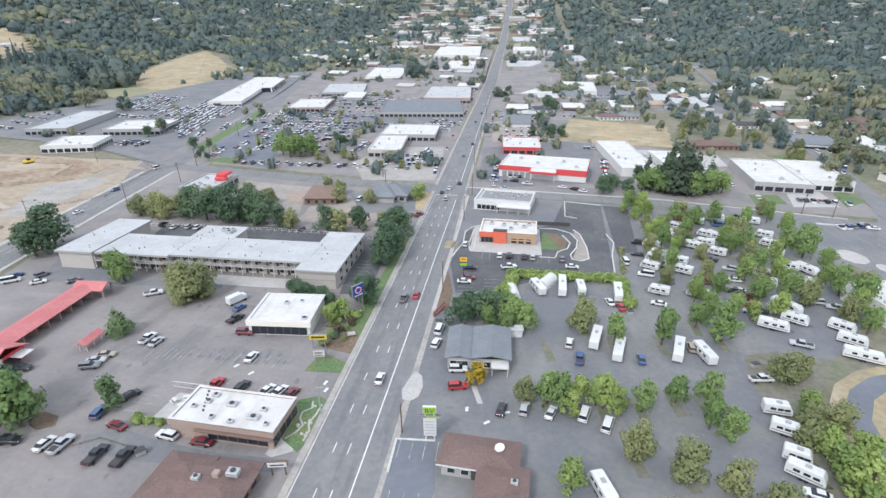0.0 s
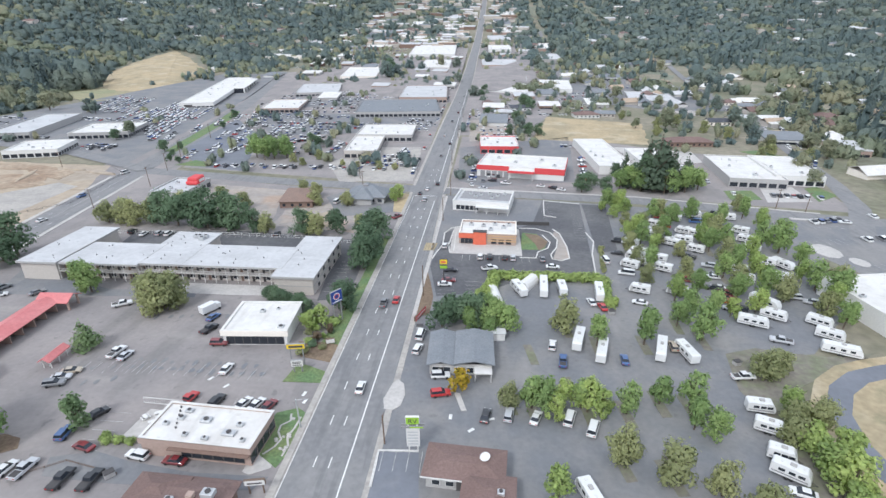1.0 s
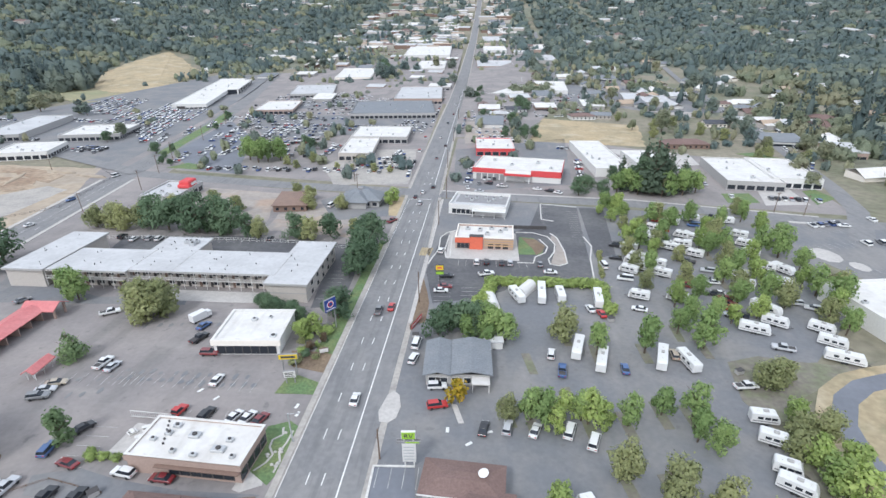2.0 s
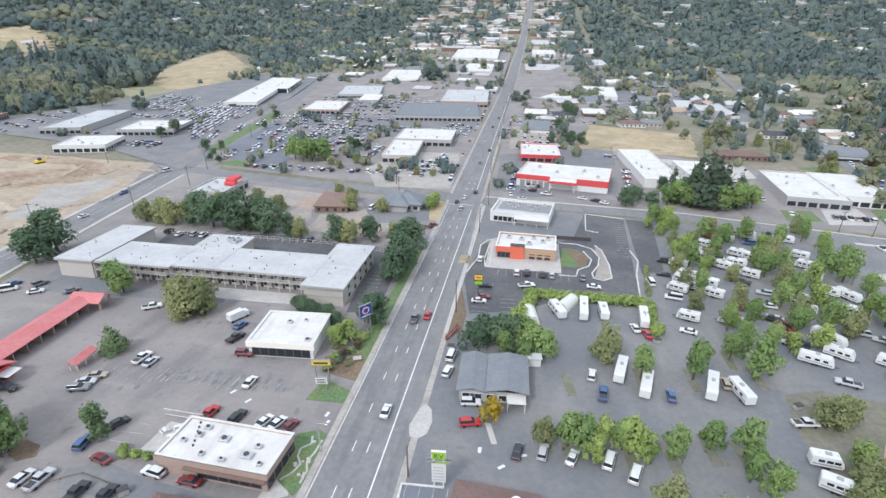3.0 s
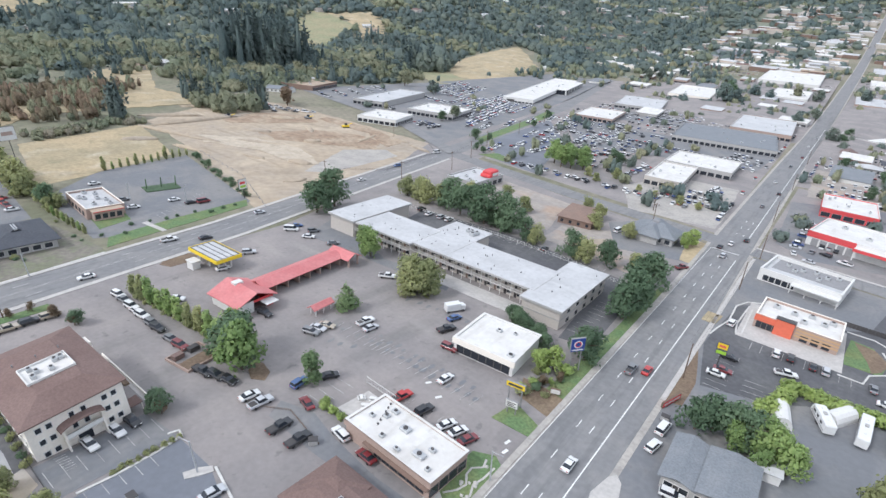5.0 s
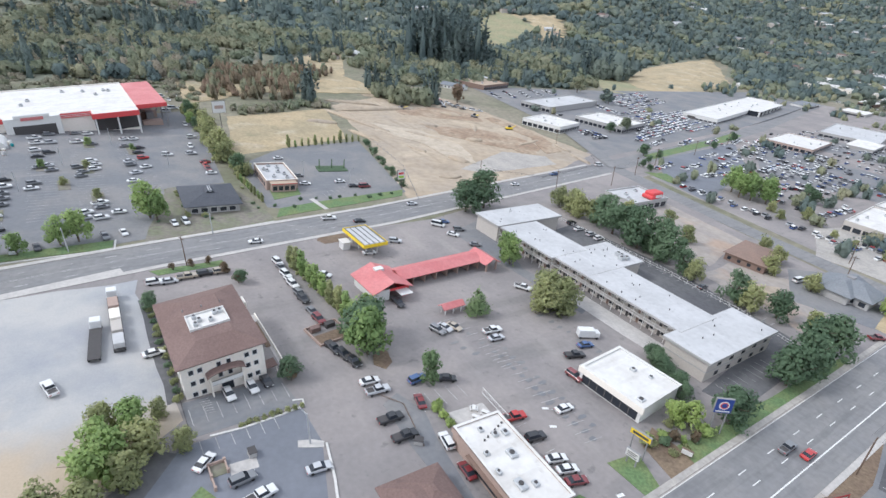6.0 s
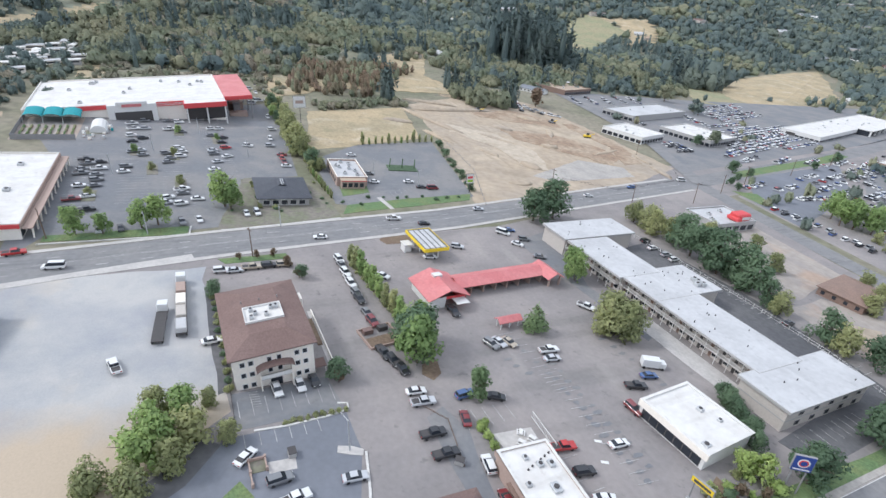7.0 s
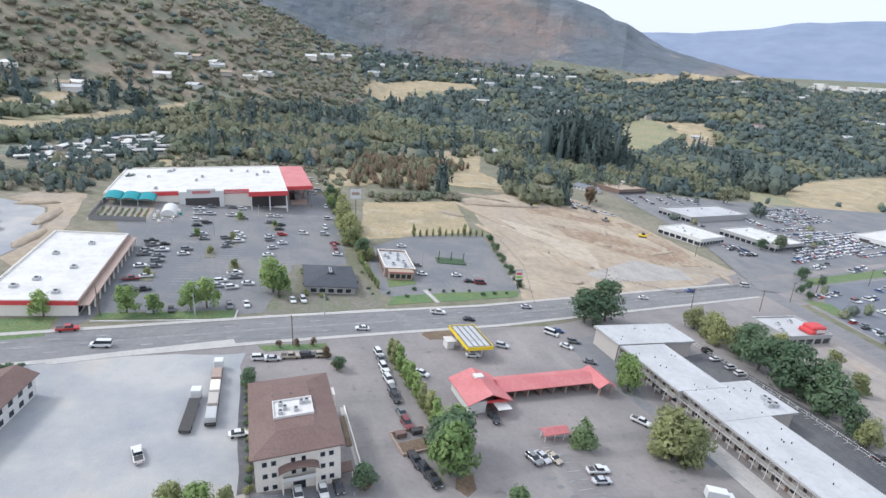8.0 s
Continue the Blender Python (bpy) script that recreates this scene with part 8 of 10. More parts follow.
TREES = {}
for i in range(3):
    TREES["green", i] = tree_kind(LEAF_GREEN, 7.5, 3.4, 10 + i, 1500, 0.27)
    TREES["fresh", i] = tree_kind(LEAF_FRESH, 7.0, 3.3, 20 + i, 1500, 0.27)
    TREES["olive", i] = tree_kind(LEAF_OLIVE, 7.0, 3.4, 30 + i, 1700, 0.26, "dense")
    TREES["dark", i] = tree_kind(LEAF_DARK, 8.4, 4.1, 40 + i, 1800, 0.29, "dense")
    TREES["column", i] = tree_kind(LEAF_GREEN if i % 2 else LEAF_OLIVE, 6.0, 1.2, 50 + i, 520, 0.28, "column")
    TREES["pine", i] = tree_kind(NEEDLES, 14, 3.2, 60 + i, 1100, 0.44, "cone")
    TREES["bush", i] = tree_kind(LEAF_OLIVE, 2.4, 1.9, 70 + i, 320, 0.26, "bush")
    TREES["greenbush", i] = tree_kind(LEAF_FRESH, 2.6, 2.0, 80 + i, 340, 0.28, "bush")
    TREES["darkbush", i] = tree_kind(LEAF_DARK, 2.0, 1.6, 90 + i, 300, 0.26, "bush")
    TREES["rust", i] = tree_kind(LEAF_RUST, 5.5, 2.4, 100 + i, 420, 0.34)
for i in range(3):
    # far town trees reuse the woods' dull leaf colours in place of haze
    TREES["town", i] = tree_kind(WOOD_HAZED, 8.0, 3.8, 110 + i, 800, 0.42)
    TREES["townlight", i] = tree_kind(WOOD_OLIVE, 7.5, 3.6, 120 + i, 800, 0.42)
TREES["conic", 0] = tree_kind(LEAF_MID, 7.7, 3.0, 131, 1500, 0.27, "cone")
TREES["oval", 0] = tree_kind(LEAF_MID, 6.4, 2.0, 132, 1100, 0.26, "dense")
TREES["yellow", 0] = tree_kind(LEAF_YELLOW, 4.8, 2.4, 7, 520, 0.30)
TREE_WORDS = {"green": "leafy green broadleaf tree", "fresh": "light green broadleaf tree", "olive": "dusty olive-green tree", "dark": "dense dark green tree", "column": "slim columnar green tree", "pine": "tall dark conifer", "bush": "rounded olive shrub", "greenbush": "bright green shrub", "darkbush": "low dark green shrub", "rust": "browning autumn tree", "town": "large green tree with a haze-dulled tint", "townlight": "pale olive-green tree", "yellow": "small golden yellow autumn tree", "conic": "pointed green tree", "oval": "slim oval green tree"}
trng = random.Random(5)


def tree(x, y, kind="green", size=1.0, where="beside asphalt", group="trees"):
    n = trng.randrange(3) if (kind, 1) in TREES else 0
    crown, trunk = TREES[kind, n]
    shrub = "bush" in kind
    e = empty("shrub" if shrub else "tree", x, y, trng.uniform(0, 360), f"{TREE_WORDS[kind]} {where}", "shrub" if shrub else "tree", group)
    s = size * trng.uniform(0.92, 1.08) * (1.22 if shrub else 1.36)
    slim = 0.9 if where == "between camper pitches" else 1.0
    e.scale = (s * slim, s * slim, s * trng.uniform(0.94, 1.06) / slim)
    for name, me in (("crown", crown), ("trunk", trunk)):
        ob = new(name, me)
        ob.parent = e
    return e


GROWN = {"between camper pitches": 0.98, "along the motel fence": 1.45, "behind the motel fence": 1.2, "beside the street": 1.3, "in a dense clump near the crossing": 1.25, "in a tall mixed grove by the warehouse": 1.35, "before the motel": 1.5, "at the end of a hedge row": 1.6, "beside the camper office": 1.25, "behind the camper office": 1.12}


def trees(rows, kind, where, group="trees"):
    for x, y, s in rows:
        tree(x, y, kind, s * GROWN.get(where, 1.0), where, group)


PARK = "between camper pitches"
GROVE = "in a tall mixed grove by the warehouse"
trees([(62.6, 45.2, 0.95), (75.2, 46.9, 1.1), (91.3, 50.4, 1.15), (86.8, 57.4, 0.9), (43.7, 18.8, 0.95), (46.6, 17.2, 0.9), (54.6, 19.4, 0.8), (64.3, 18.5, 0.85), (78.6, 21.4, 0.9), (77.4, 14.7, 0.85), (72.4, 22.6, 0.75), (80.7, 12.2, 0.75)], "green", PARK)
trees([(55.9, 18.4, 0.95), (50.8, 20, 0.8), (47, -5.4, 0.8), (48.6, 15.4, 0.7), (58.4, 17.6, 0.75)], "fresh", PARK)
trees([(55.5, 52.6, 1.15), (38.7, 18.2, 0.7), (60.1, 3.4, 0.9), (68.8, 0.9, 0.95), (76.4, -2.8, 0.8), (82, -7, 0.8), (63, -12, 0.8)], "olive", PARK)
trees([(20.8, 51.9, 0.74), (24, 54, 0.74), (27.1, 54.4, 0.78), (30.6, 53, 0.8)], "dark", "behind the camper office")
trees([(33.6, 53.6, 0.9), (28.6, 51.4, 0.7)], "green", "behind the camper office")
trees([(36, 51.5, 0.85), (39.1, 50.5, 0.85), (34.5, 47.5, 0.6)], "green", "behind the camper office")
trees([(-41, 1.1, 0.62), (-44, 1.2, 0.6), (-38.5, 0.9, 0.6)], "greenbush", "in a yellow-green hedge by the restaurant")
tree(28, 23.6, "yellow", 1.05, "beside the camper office")
trees([(85.9, 112.6, 0.8), (85.8, 99.2, 0.8), (85.3, 85.1, 0.75), (95.5, 134.4, 0.85), (97.9, 120, 0.8), (112.5, 148.9, 0.8), (90.5, 141, 0.7), (103, 108, 0.75), (99, 90, 0.8), (120, 124, 0.8)], "olive", PARK)
trees([(120.9, 150, 0.9), (115.7, 113.7, 1.0), (122.6, 117.5, 1.0), (112.2, 90.9, 0.95), (118.3, 96.2, 0.95), (98.3, 76.5, 0.95), (91.6, 62.9, 0.85), (109.7, 74.2, 0.95), (143.9, 153.1, 0.9), (140.9, 114.3, 1.25), (136, 118, 1.1), (120.9, 79.5, 0.95), (137.6, 83.7, 1.1), (138.2, 74.3, 1.1)], "green", PARK)
trees([(121.9, 135.9, 0.9), (143.2, 135.5, 0.9), (112.5, 67.4, 0.8), (136.5, 89.7, 0.9), (104, 64, 0.7), (95, 112, 0.8), (88, 125, 0.8), (128, 108, 0.9)], "fresh", PARK)
trees([(92.5, 166.5, 0.7), (93.7, 156, 0.8), (84.5, 158, 0.6), (88, 150, 0.7), (150, 148, 0.8)], "fresh", "along the cross street")
trees([(99.9, 33.8, 0.9), (103, 36, 0.8), (106, 38, 0.7), (98.6, 17.7, 0.8), (96, 12.3, 0.75), (103.4, 17.4, 0.8)], "olive", "on the bank above the camper park")
trees([(97.7, 9.3, 0.9), (97.8, 3.5, 0.95), (99.5, -0.3, 1.0), (103.4, 8.6, 0.85), (97, -6, 0.9), (101, -9, 0.9), (94.5, -12, 0.8), (100, 22, 0.7)], "fresh", "on the bank above the camper park")
PLANTED = [(o.location.x, o.location.y) for o in bpy.data.objects if o.parent is None and o.name.startswith("tree")]
for k, (x, y) in enumerate(((87, 164), (93, 161), (108, 153), (109, 139), (102, 127), (123, 151), (146, 164), (148, 146), (146, 127), (115, 121), (124, 131), (126, 119), (92, 119), (93, 131), (118, 105), (115, 90), (89, 95), (122, 91), (113, 82), (124, 82), (142, 102), (139, 88), (144, 84), (99, 77), (99, 64), (91, 73), (124, 75), (130, 141), (104, 148), (135, 70), (131, 66), (133, 60))):
    if all(math.hypot(x - a, y - b) > 4.2 for a, b in PLANTED):
        tree(x, y, ("green", "fresh", "olive", "green")[k % 4], 0.95, PARK)
for k in range(17):
    tree(35.5 + 2.15 * k, 84.4 + 0.15 * math.sin(k), "greenbush", 1.15, "in a clipped hedge above the campers", "hedge shrubs")
for k in range(9):
    tree(70.5 + 0.6 * math.sin(k), 83.5 - 2.0 * k, "greenbush", 1.1, "in a hedge beside the campers", "hedge shrubs")
for k in range(10):
    tree(73 + 0.35 * k, 92 + 2.4 * k, "bush", 0.55, "in a narrow planting strip", "strip shrubs")
for k in range(7):
    tree(36.5 - 0.8 * k, 83 - 2.4 * k, "greenbush", 1.2, "in a hedge beside the black asphalt", "hedge shrubs")
trees([(-9.2, 94.4, 1.0), (-9.6, 88, 0.9), (-14, 114.5, 0.95), (-10.5, 117.7, 0.9), (-9, 58.5, 0.75), (-9.5, 62, 0.75), (-9.8, 104, 0.8)], "dark", "beside the street")
trees([(-130, 126, 0.8), (-123, 127, 0.9), (-117, 125, 0.95), (-111, 127, 0.9)], "olive", "along the motel fence")
trees([(-105, 127.5, 1.0), (-98, 125, 1.05), (-91, 127, 1.0), (-84, 123, 1.05), (-77, 126, 1.0), (-71, 124, 0.9)], "dark", "along the motel fence")
trees([(-42, 121, 0.85), (-29, 123, 0.85), (-64, 123, 0.7)], "dark", "behind the motel fence")
trees([(-57, 120.5, 0.8), (-48, 156.7, 0.8), (-20, 128, 0.7), (-33, 157, 0.7), (-36, 120, 0.9), (-110, 150, 0.8), (-95, 160, 0.7), (-52, 170, 0.8), (-60, 176, 0.7), (-80, 150, 0.7)], "olive", "behind the motel fence")
trees([(-15.5, 46.5, 0.8), (-13.2, 49.5, 0.7), (-10.7, 171.4, 0.85), (-12, 166, 0.7)], "fresh", "beside the main road")
trees([(-30.6, 61.4, 0.55), (-26, 59, 0.6), (-22.4, 58, 0.55), (-33.6, 63, 0.5), (-19.4, 56, 0.5), (-28.4, 60.4, 0.5)], "dark", "between shop and motel")
for k in range(16):
    tree(-17.5 + trng.uniform(0, 9), 35 + 1.1 * k, ("bush", "darkbush", "greenbush")[k % 3], trng.uniform(0.5, 0.95), "in a bark bed beside the road", "bed shrubs")
trees([(-12, 41.5, 0.5), (-9.5, 46, 0.45)], "rust", "in a bark bed beside the road")
trees([(-94.9, 64.3, 0.85), (-92.4, 63.7, 0.7)], "green", "before the motel")
trees([(-67.2, 56.6, 0.95), (-61.1, 57.4, 0.95), (-64, 53, 0.85), (-64.5, 60.5, 0.8)], "olive", "before the motel")
trees([(-52.2, 5, 1.0)], "oval", "on the worn lot")
trees([(-71.2, 33.4, 1.0)], "conic", "beside a small red shelter")
trees([(-70, -2.2, 0.82), (-73, -1, 0.76)], "dark", "at the end of a hedge row")
trees([(-67.5, -3.4, 0.9), (-76, 0.1, 0.72)], "green", "at the end of a hedge row")
for k in range(10):
    tree(-118 + 4.3 * k, -4.3 + 0.35 * k, "column", 1.0 + 0.08 * (k % 3), "in a row beside parked cars", "row of trees")
    tree(-116 + 4.3 * k, -4.2 + 0.35 * k, "bush", 0.6, "below a row of slim trees", "hedge shrubs")
trees([(-120, -23.2, 0.6), (-112.7, -21.4, 0.5)], "rust", "beside the hotel lawn")
trees([(-107.8, -44.4, 0.5), (-112.7, -20.6, 0.45), (-66.8, -22.6, 0.55)], "dark", "at a corner of the hotel")
trees([(-66, -22.9, 0.5), (-127, -36, 0.4), (-127, -31, 0.4), (-127, -26, 0.45)], "rust", "beside the hotel")
trees([(-63.4, -53.3, 0.9), (-56.3, -57.8, 1.0), (-53.5, -61.1, 1.0), (-60, -59, 0.95)], "green", "on the bank below the hotel")
trees([(-58, -52.5, 0.9), (-52, -56, 0.85), (-66, -58, 0.8), (-56, -46.5, 0.55), (-50.8, -67.2, 0.9), (-48, -62, 0.8), (-66.5, -49, 0.5)], "olive", "on the bank below the hotel")
for k in range(14):
    tree(-110 + 3.1 * k, -44.9, "bush" if k % 3 else "darkbush", 0.55, "in a hedge beside the hotel", "hedge shrubs")
for k in range(9):
    tree(-57.2, -36 + 1.5 * k, "bush", 0.38, "in a low clipped hedge", "hedge shrubs")
for k in range(5):
    tree(-44.6 + 0.4 * k, 2.2 - 0.4 * k, "greenbush", 0.5, "in a low hedge beside the restaurant", "hedge shrubs")
trees([(-168.1, -35.7, 1.3), (-165, -34, 1.1), (-155.3, -57, 1.0), (-154, -61.7, 0.95), (-151.9, -79.2, 1.0), (-151, -72, 0.7), (-150, -100, 0.8)], "green", "on the green verge of the car park")
trees([(-317, 10.3, 0.9), (-300, 11, 0.9), (-285, 9, 0.9), (-271, 8, 0.9), (-262, 7, 0.8), (-250, 8.5, 0.8), (-238, 7.5, 0.7), (-225, 6.9, 0.7), (-215, 5.5, 0.6), (-205, 4, 0.6)], "olive", "along the car park edge")
trees([(-261, 5, 1.5), (-255, 4, 1.3), (-233, 3.5, 1.5), (-226, 3, 1.1)], "olive", "rising over the car park hedge")
for k in range(8):
    tree(-200 + 4 * k, 2.5 + 0.2 * k, "column", 0.5, "along the burger bar drive", "row of shrubs")
for k in range(12):
    tree(-244 - 0.5 * k, 40 + 3.9 * k, "column", 0.55 if k % 4 else 0.85, "in a row before the dry field", "row of shrubs")
for k in range(10):
    tree(-247 + 8.2 * k, 85 - 1.9 * k, "dark" if k % 2 else "darkbush", 0.42 if k % 2 else 0.9, "along the building site edge", "row of shrubs")
for x, y in ((-209, -58.6), (-232, -65), (-183, -78), (-228, -50), (-262, -47), (-250, -31), (-192, -49)):
    tree(x, y, "olive" if x > -230 else "green", 0.42, "in a car park island", "island trees")
for k in range(26):
    tree(-160 - trng.uniform(0, 34), trng.uniform(-34, 1), "bush" if k % 2 else "darkbush", trng.uniform(0.35, 0.7), "in rough dry planting", "planting shrubs")
for k in range(10):
    tree(-166 + trng.uniform(-4, 3), 8 + 5.5 * k + trng.uniform(-1, 1), "darkbush", trng.uniform(0.4, 0.7), "on the verge of the burger bar", "planting shrubs")
trees([(-115.5, 249.7, 1.25), (-108, 244, 1.2), (-102.7, 246.3, 1.2), (-96, 250, 1.2), (-110, 256, 1.2), (-100, 258, 1.1)], "green", "in a dense clump near the crossing")
trees([(-88.7, 281.5, 0.95), (-86, 286, 0.8)], "dark", "near the crossing")
trees([(-166, 236, 0.5), (-172, 250, 0.5), (-158, 232, 0.5), (-200, 402, 0.8), (-186, 350, 0.6), (-185, 262, 0.8), (-178, 270, 0.5), (-243, 297, 0.9)], "dark", "on the street corner")
trees([(-88, 240, 0.7), (-80, 232, 0.6), (-74, 248, 0.7), (-55, 232, 0.5), (-45, 228, 0.5), (-32, 228, 0.6), (-22, 226, 0.5)], "olive", "beside the shops")
trees([(85.6, 196.8, 0.95), (80, 188, 0.9), (92, 190, 0.8), (103.6, 223, 0.7)], "dark", "by the cross street")
trees([(100, 194, 0.85), (105, 197, 1.0), (110, 192, 0.9), (124, 190, 1.0), (132, 192, 1.05), (140, 197, 0.95), (136, 204, 0.9)], "green", GROVE)
trees([(115, 197, 1.35), (120, 200, 1.3), (111, 202, 1.1), (127, 203, 1.1)], "dark", GROVE)
trees([(117, 193, 1.35), (121, 196, 1.25), (114, 200, 1.1), (133, 198, 0.85), (103, 200, 0.8), (126, 198, 1.0)], "pine", GROVE)
trees([(-127, 806, 2.0), (-120, 790, 1.6)], "dark", "among the distant shops")
trees([(62, 335, 1.0), (70, 340, 0.9), (55, 400, 1.0), (72, 470, 1.3), (66, 490, 1.2), (30, 440, 0.8), (22, 560, 1.1), (25, 600, 1.0), (48, 340, 0.7)], "dark", "beside the main road")
trees([(160, 345, 0.9), (170, 380, 1.1), (200, 360, 1.1), (210, 340, 1.0), (150, 420, 0.9), (190, 395, 1.0), (222, 300, 0.9), (232, 270, 0.9), (216, 285, 0.9), (205, 275, 0.8)], "olive", "beside the side street")

for x, y, turn in ((43.7, 18.8, 10), (47.7, 23.1, 10), (53.2, 26.4, 10), (55.9, 18.4, 8), (64.3, 18.5, 8), (78.6, 21.4, 6), (72.4, 22.6, 6), (60.1, 3.4, 12), (68.8, 0.9, 12), (55.5, 53.3, 5), (62.6, 45.2, 5), (75.2, 46.9, 3), (86.8, 57.4, 0), (38.7, 20.2, 12), (45, 40, 8), (91.3, 50.4, 0), (98.3, 76.5, -4), (109.7, 74.2, -4), (112.2, 90.9, -4), (118.3, 96.2, -4), (85.9, 99.2, -4), (95.5, 134.4, -6), (97.9, 120, -6), (115.7, 113.7, -6)):
    patch("ground", rect(x, y, 2.2, 9, turn), 0.09, SOIL, "planted strip of soil and weeds between camper pitches", "planting bed", "structure", 0.5)
trees([(-138.5, 78.5, 1.4), (-139.5, 89, 1.5), (-141, 84, 1.2)], "dark", "beside the second street")
for k in range(26):
    tree(-332 + 5.1 * k, 6 + trng.uniform(-3.5, 3.5), ("dark", "olive", "bush", "green")[k % 4], trng.uniform(0.5, 0.85) * (1.6 if k % 4 == 2 else 1), "in a hedge beside the car park", "hedge shrubs")
for k in range(9):
    tree(-121.5 + 0.25 * k, -97 - 2.3 * k, "darkbush", 0.7, "in a low hedge beside the second street", "hedge shrubs")
AMONG = "among shops and houses"
trees([(-245.7, 873.8, 1.9), (-230.7, 944.7, 1.9), (-191.4, 933.4, 1.8), (-116, 722.8, 2.6), (-104, 735, 2.0), (-295.3, 1110.8, 2.0), (-410.5, 1228.8, 2.2), (-25.1, 649.7, 1.4), (-12, 706, 1.5), (14.6, 555.2, 1.6), (67.9, 497.3, 1.4), (55.9, 348.5, 1.3), (26.5, 911.6, 1.8), (107.9, 874.3, 2.0)], "town", AMONG)
trees([(-98.3, 829.7, 1.9), (-79.1, 816.1, 1.7), (-25.8, 855.4, 1.8), (-260, 860, 1.7), (150.8, 1066.5, 2.2), (153.6, 857.3, 1.9), (181.4, 902.2, 2.0), (235.9, 1056.3, 2.4), (284.1, 636.7, 2.0), (252.1, 474.6, 1.6), (235.7, 394.3, 1.5), (235.9, 364.1, 1.4), (222, 323.7, 1.3)], "town", AMONG)
trees([(-51.2, 867.7, 1.8), (221.4, 843.8, 1.9), (296.6, 831.2, 2.0), (175.2, 565.7, 1.6), (174, 370.9, 1.6), (292.1, 401.5, 1.5), (336.4, 464.6, 1.6), (297.7, 345.3, 1.4), (340.2, 529.8, 1.8)], "townlight", AMONG)
trees([(200.9, 490.5, 1.4), (151.8, 375.7, 1.0), (222.2, 301.4, 1.2), (249.6, 304.8, 1.3), (244.8, 273.5, 1.3), (202.5, 209, 1.1), (210.1, 236.8, 1.2), (-240.5, 311.8, 1.2), (-462, 474, 2.0), (-407, 435, 1.9)], "townlight", AMONG)
trees([(-354.5, 421.9, 1.5), (-344, 415, 1.3), (-480, 500, 2.2), (-510, 520, 2.3), (-440, 455, 1.8)], "town", "beside the workshop row")
trees([(260.4, 828.6, 1.7), (232, 840, 1.5)], "rust", AMONG)
trees([(-352, 226, 1.9), (-362, 234, 2.2)], "rust", "at the edge of the building site")

# ---- woods: one sheet of many crowns ----
def woods(name, spots, material, label, seed, kind):
    """Many crowns in one mesh: uneven lobes wrapped in loose leaf clumps, lit as rounded crowns."""
    r = np.random.default_rng(seed)
    rings = ((0.04, 0.6), (0.42, 0.4), (0.92, 0.03)) if kind == "pine" else ((0.08, 0.58), (0.5, 0.86), (0.88, 0.42))
    n = 5
    lobes, count = [], []
    for x, y, h, w in spots:
        near = math.hypot(x, y) < 820
        if kind != "pine" and near:
            for k in range(3):
                a, d = r.uniform(0, 6.28), w * r.uniform(0.2, 0.62)
                u, v = x + d * math.cos(a), y + d * math.sin(a)
                lobes.append((u, v, gz(u, v), h * r.uniform(0.6, 1.0), w * r.uniform(0.5, 0.8)))
                count.append(22)
        else:
            lobes.append((x, y, gz(x, y), h, w))
            count.append((44 if near else 12) if kind == "pine" else 9)
    c = np.array(lobes)
    m = len(c)
    # cores
    t = 2 * np.pi * (np.arange(n)[None, :] + 0.5 * (np.arange(3)[:, None] % 2)) / n
    f = np.array([a for a, _ in rings])[:, None]
    k = np.array([b for _, b in rings])[:, None]
    rad = c[:, 4][:, None, None] * k * r.uniform(0.7, 1.2, (m, 3, n))
    z = c[:, 2][:, None, None] + c[:, 3][:, None, None] * (f + r.uniform(-0.07, 0.07, (m, 3, n)))
    core = np.stack((c[:, 0][:, None, None] + rad * np.cos(t), c[:, 1][:, None, None] + rad * np.sin(t), z), 3).reshape(-1, 3)
    face = np.broadcast_to(np.stack((np.cos(t), np.sin(t), np.broadcast_to((f - 0.1) * 2.4, t.shape)), 2)[None], (m, 3, n, 3)).reshape(-1, 3)
    base = (np.arange(m) * 3 * n)[:, None]
    sides = []
    for a in range(2):
        for b in range(n):
            d = (b + 1) % n
            sides.append(np.concatenate((base + a * n + b, base + a * n + d, base + (a + 1) * n + d, base + (a + 1) * n + b), 1))
    faces = np.concatenate(sides).tolist() + (base + 2 * n + np.arange(n)[None, :]).tolist()
    # clumps
    c = np.repeat(c, count, axis=0)
    m = len(c)
    u, t = r.uniform(-0.45, 1, m), r.uniform(0, 6.28, m)
    k = (1.0 - 0.9 * (u + 0.45) / 1.45) * r.uniform(0.75, 1.15, m) if kind == "pine" else np.sqrt(1 - u * u) * r.uniform(0.8, 1.2, m)
    centre = np.stack((c[:, 0] + c[:, 4] * k * np.cos(t), c[:, 1] + c[:, 4] * k * np.sin(t), c[:, 2] + c[:, 3] * (0.5 + 0.5 * u * r.uniform(0.9, 1.15, m))), 1)
    size = c[:, 4] * r.uniform(0.16, 0.34, m)
    quads = (centre[:, None, :] + size[:, None, None] * r.uniform(-1, 1, (m, 4, 3))).reshape(-1, 3)
    out = np.stack((k * np.cos(t), k * np.sin(t), u * 0.9 + 0.75), 1)
    j = len(core)
    faces += (j + np.arange(4 * m).reshape(m, 4)).tolist()
    normals = np.concatenate((face, np.repeat(out, 4, axis=0)))
    normals /= np.linalg.norm(normals, axis=1)[:, None] + 1e-6
    me = bpy.data.meshes.new(name)
    me.from_pydata(np.concatenate((core, quads)).tolist(), [], faces)
    me.normals_split_custom_set_from_vertices(normals.tolist())
    me.materials.append(material)
    return tagged(new(name, me), label, "wood", "", "stuff")


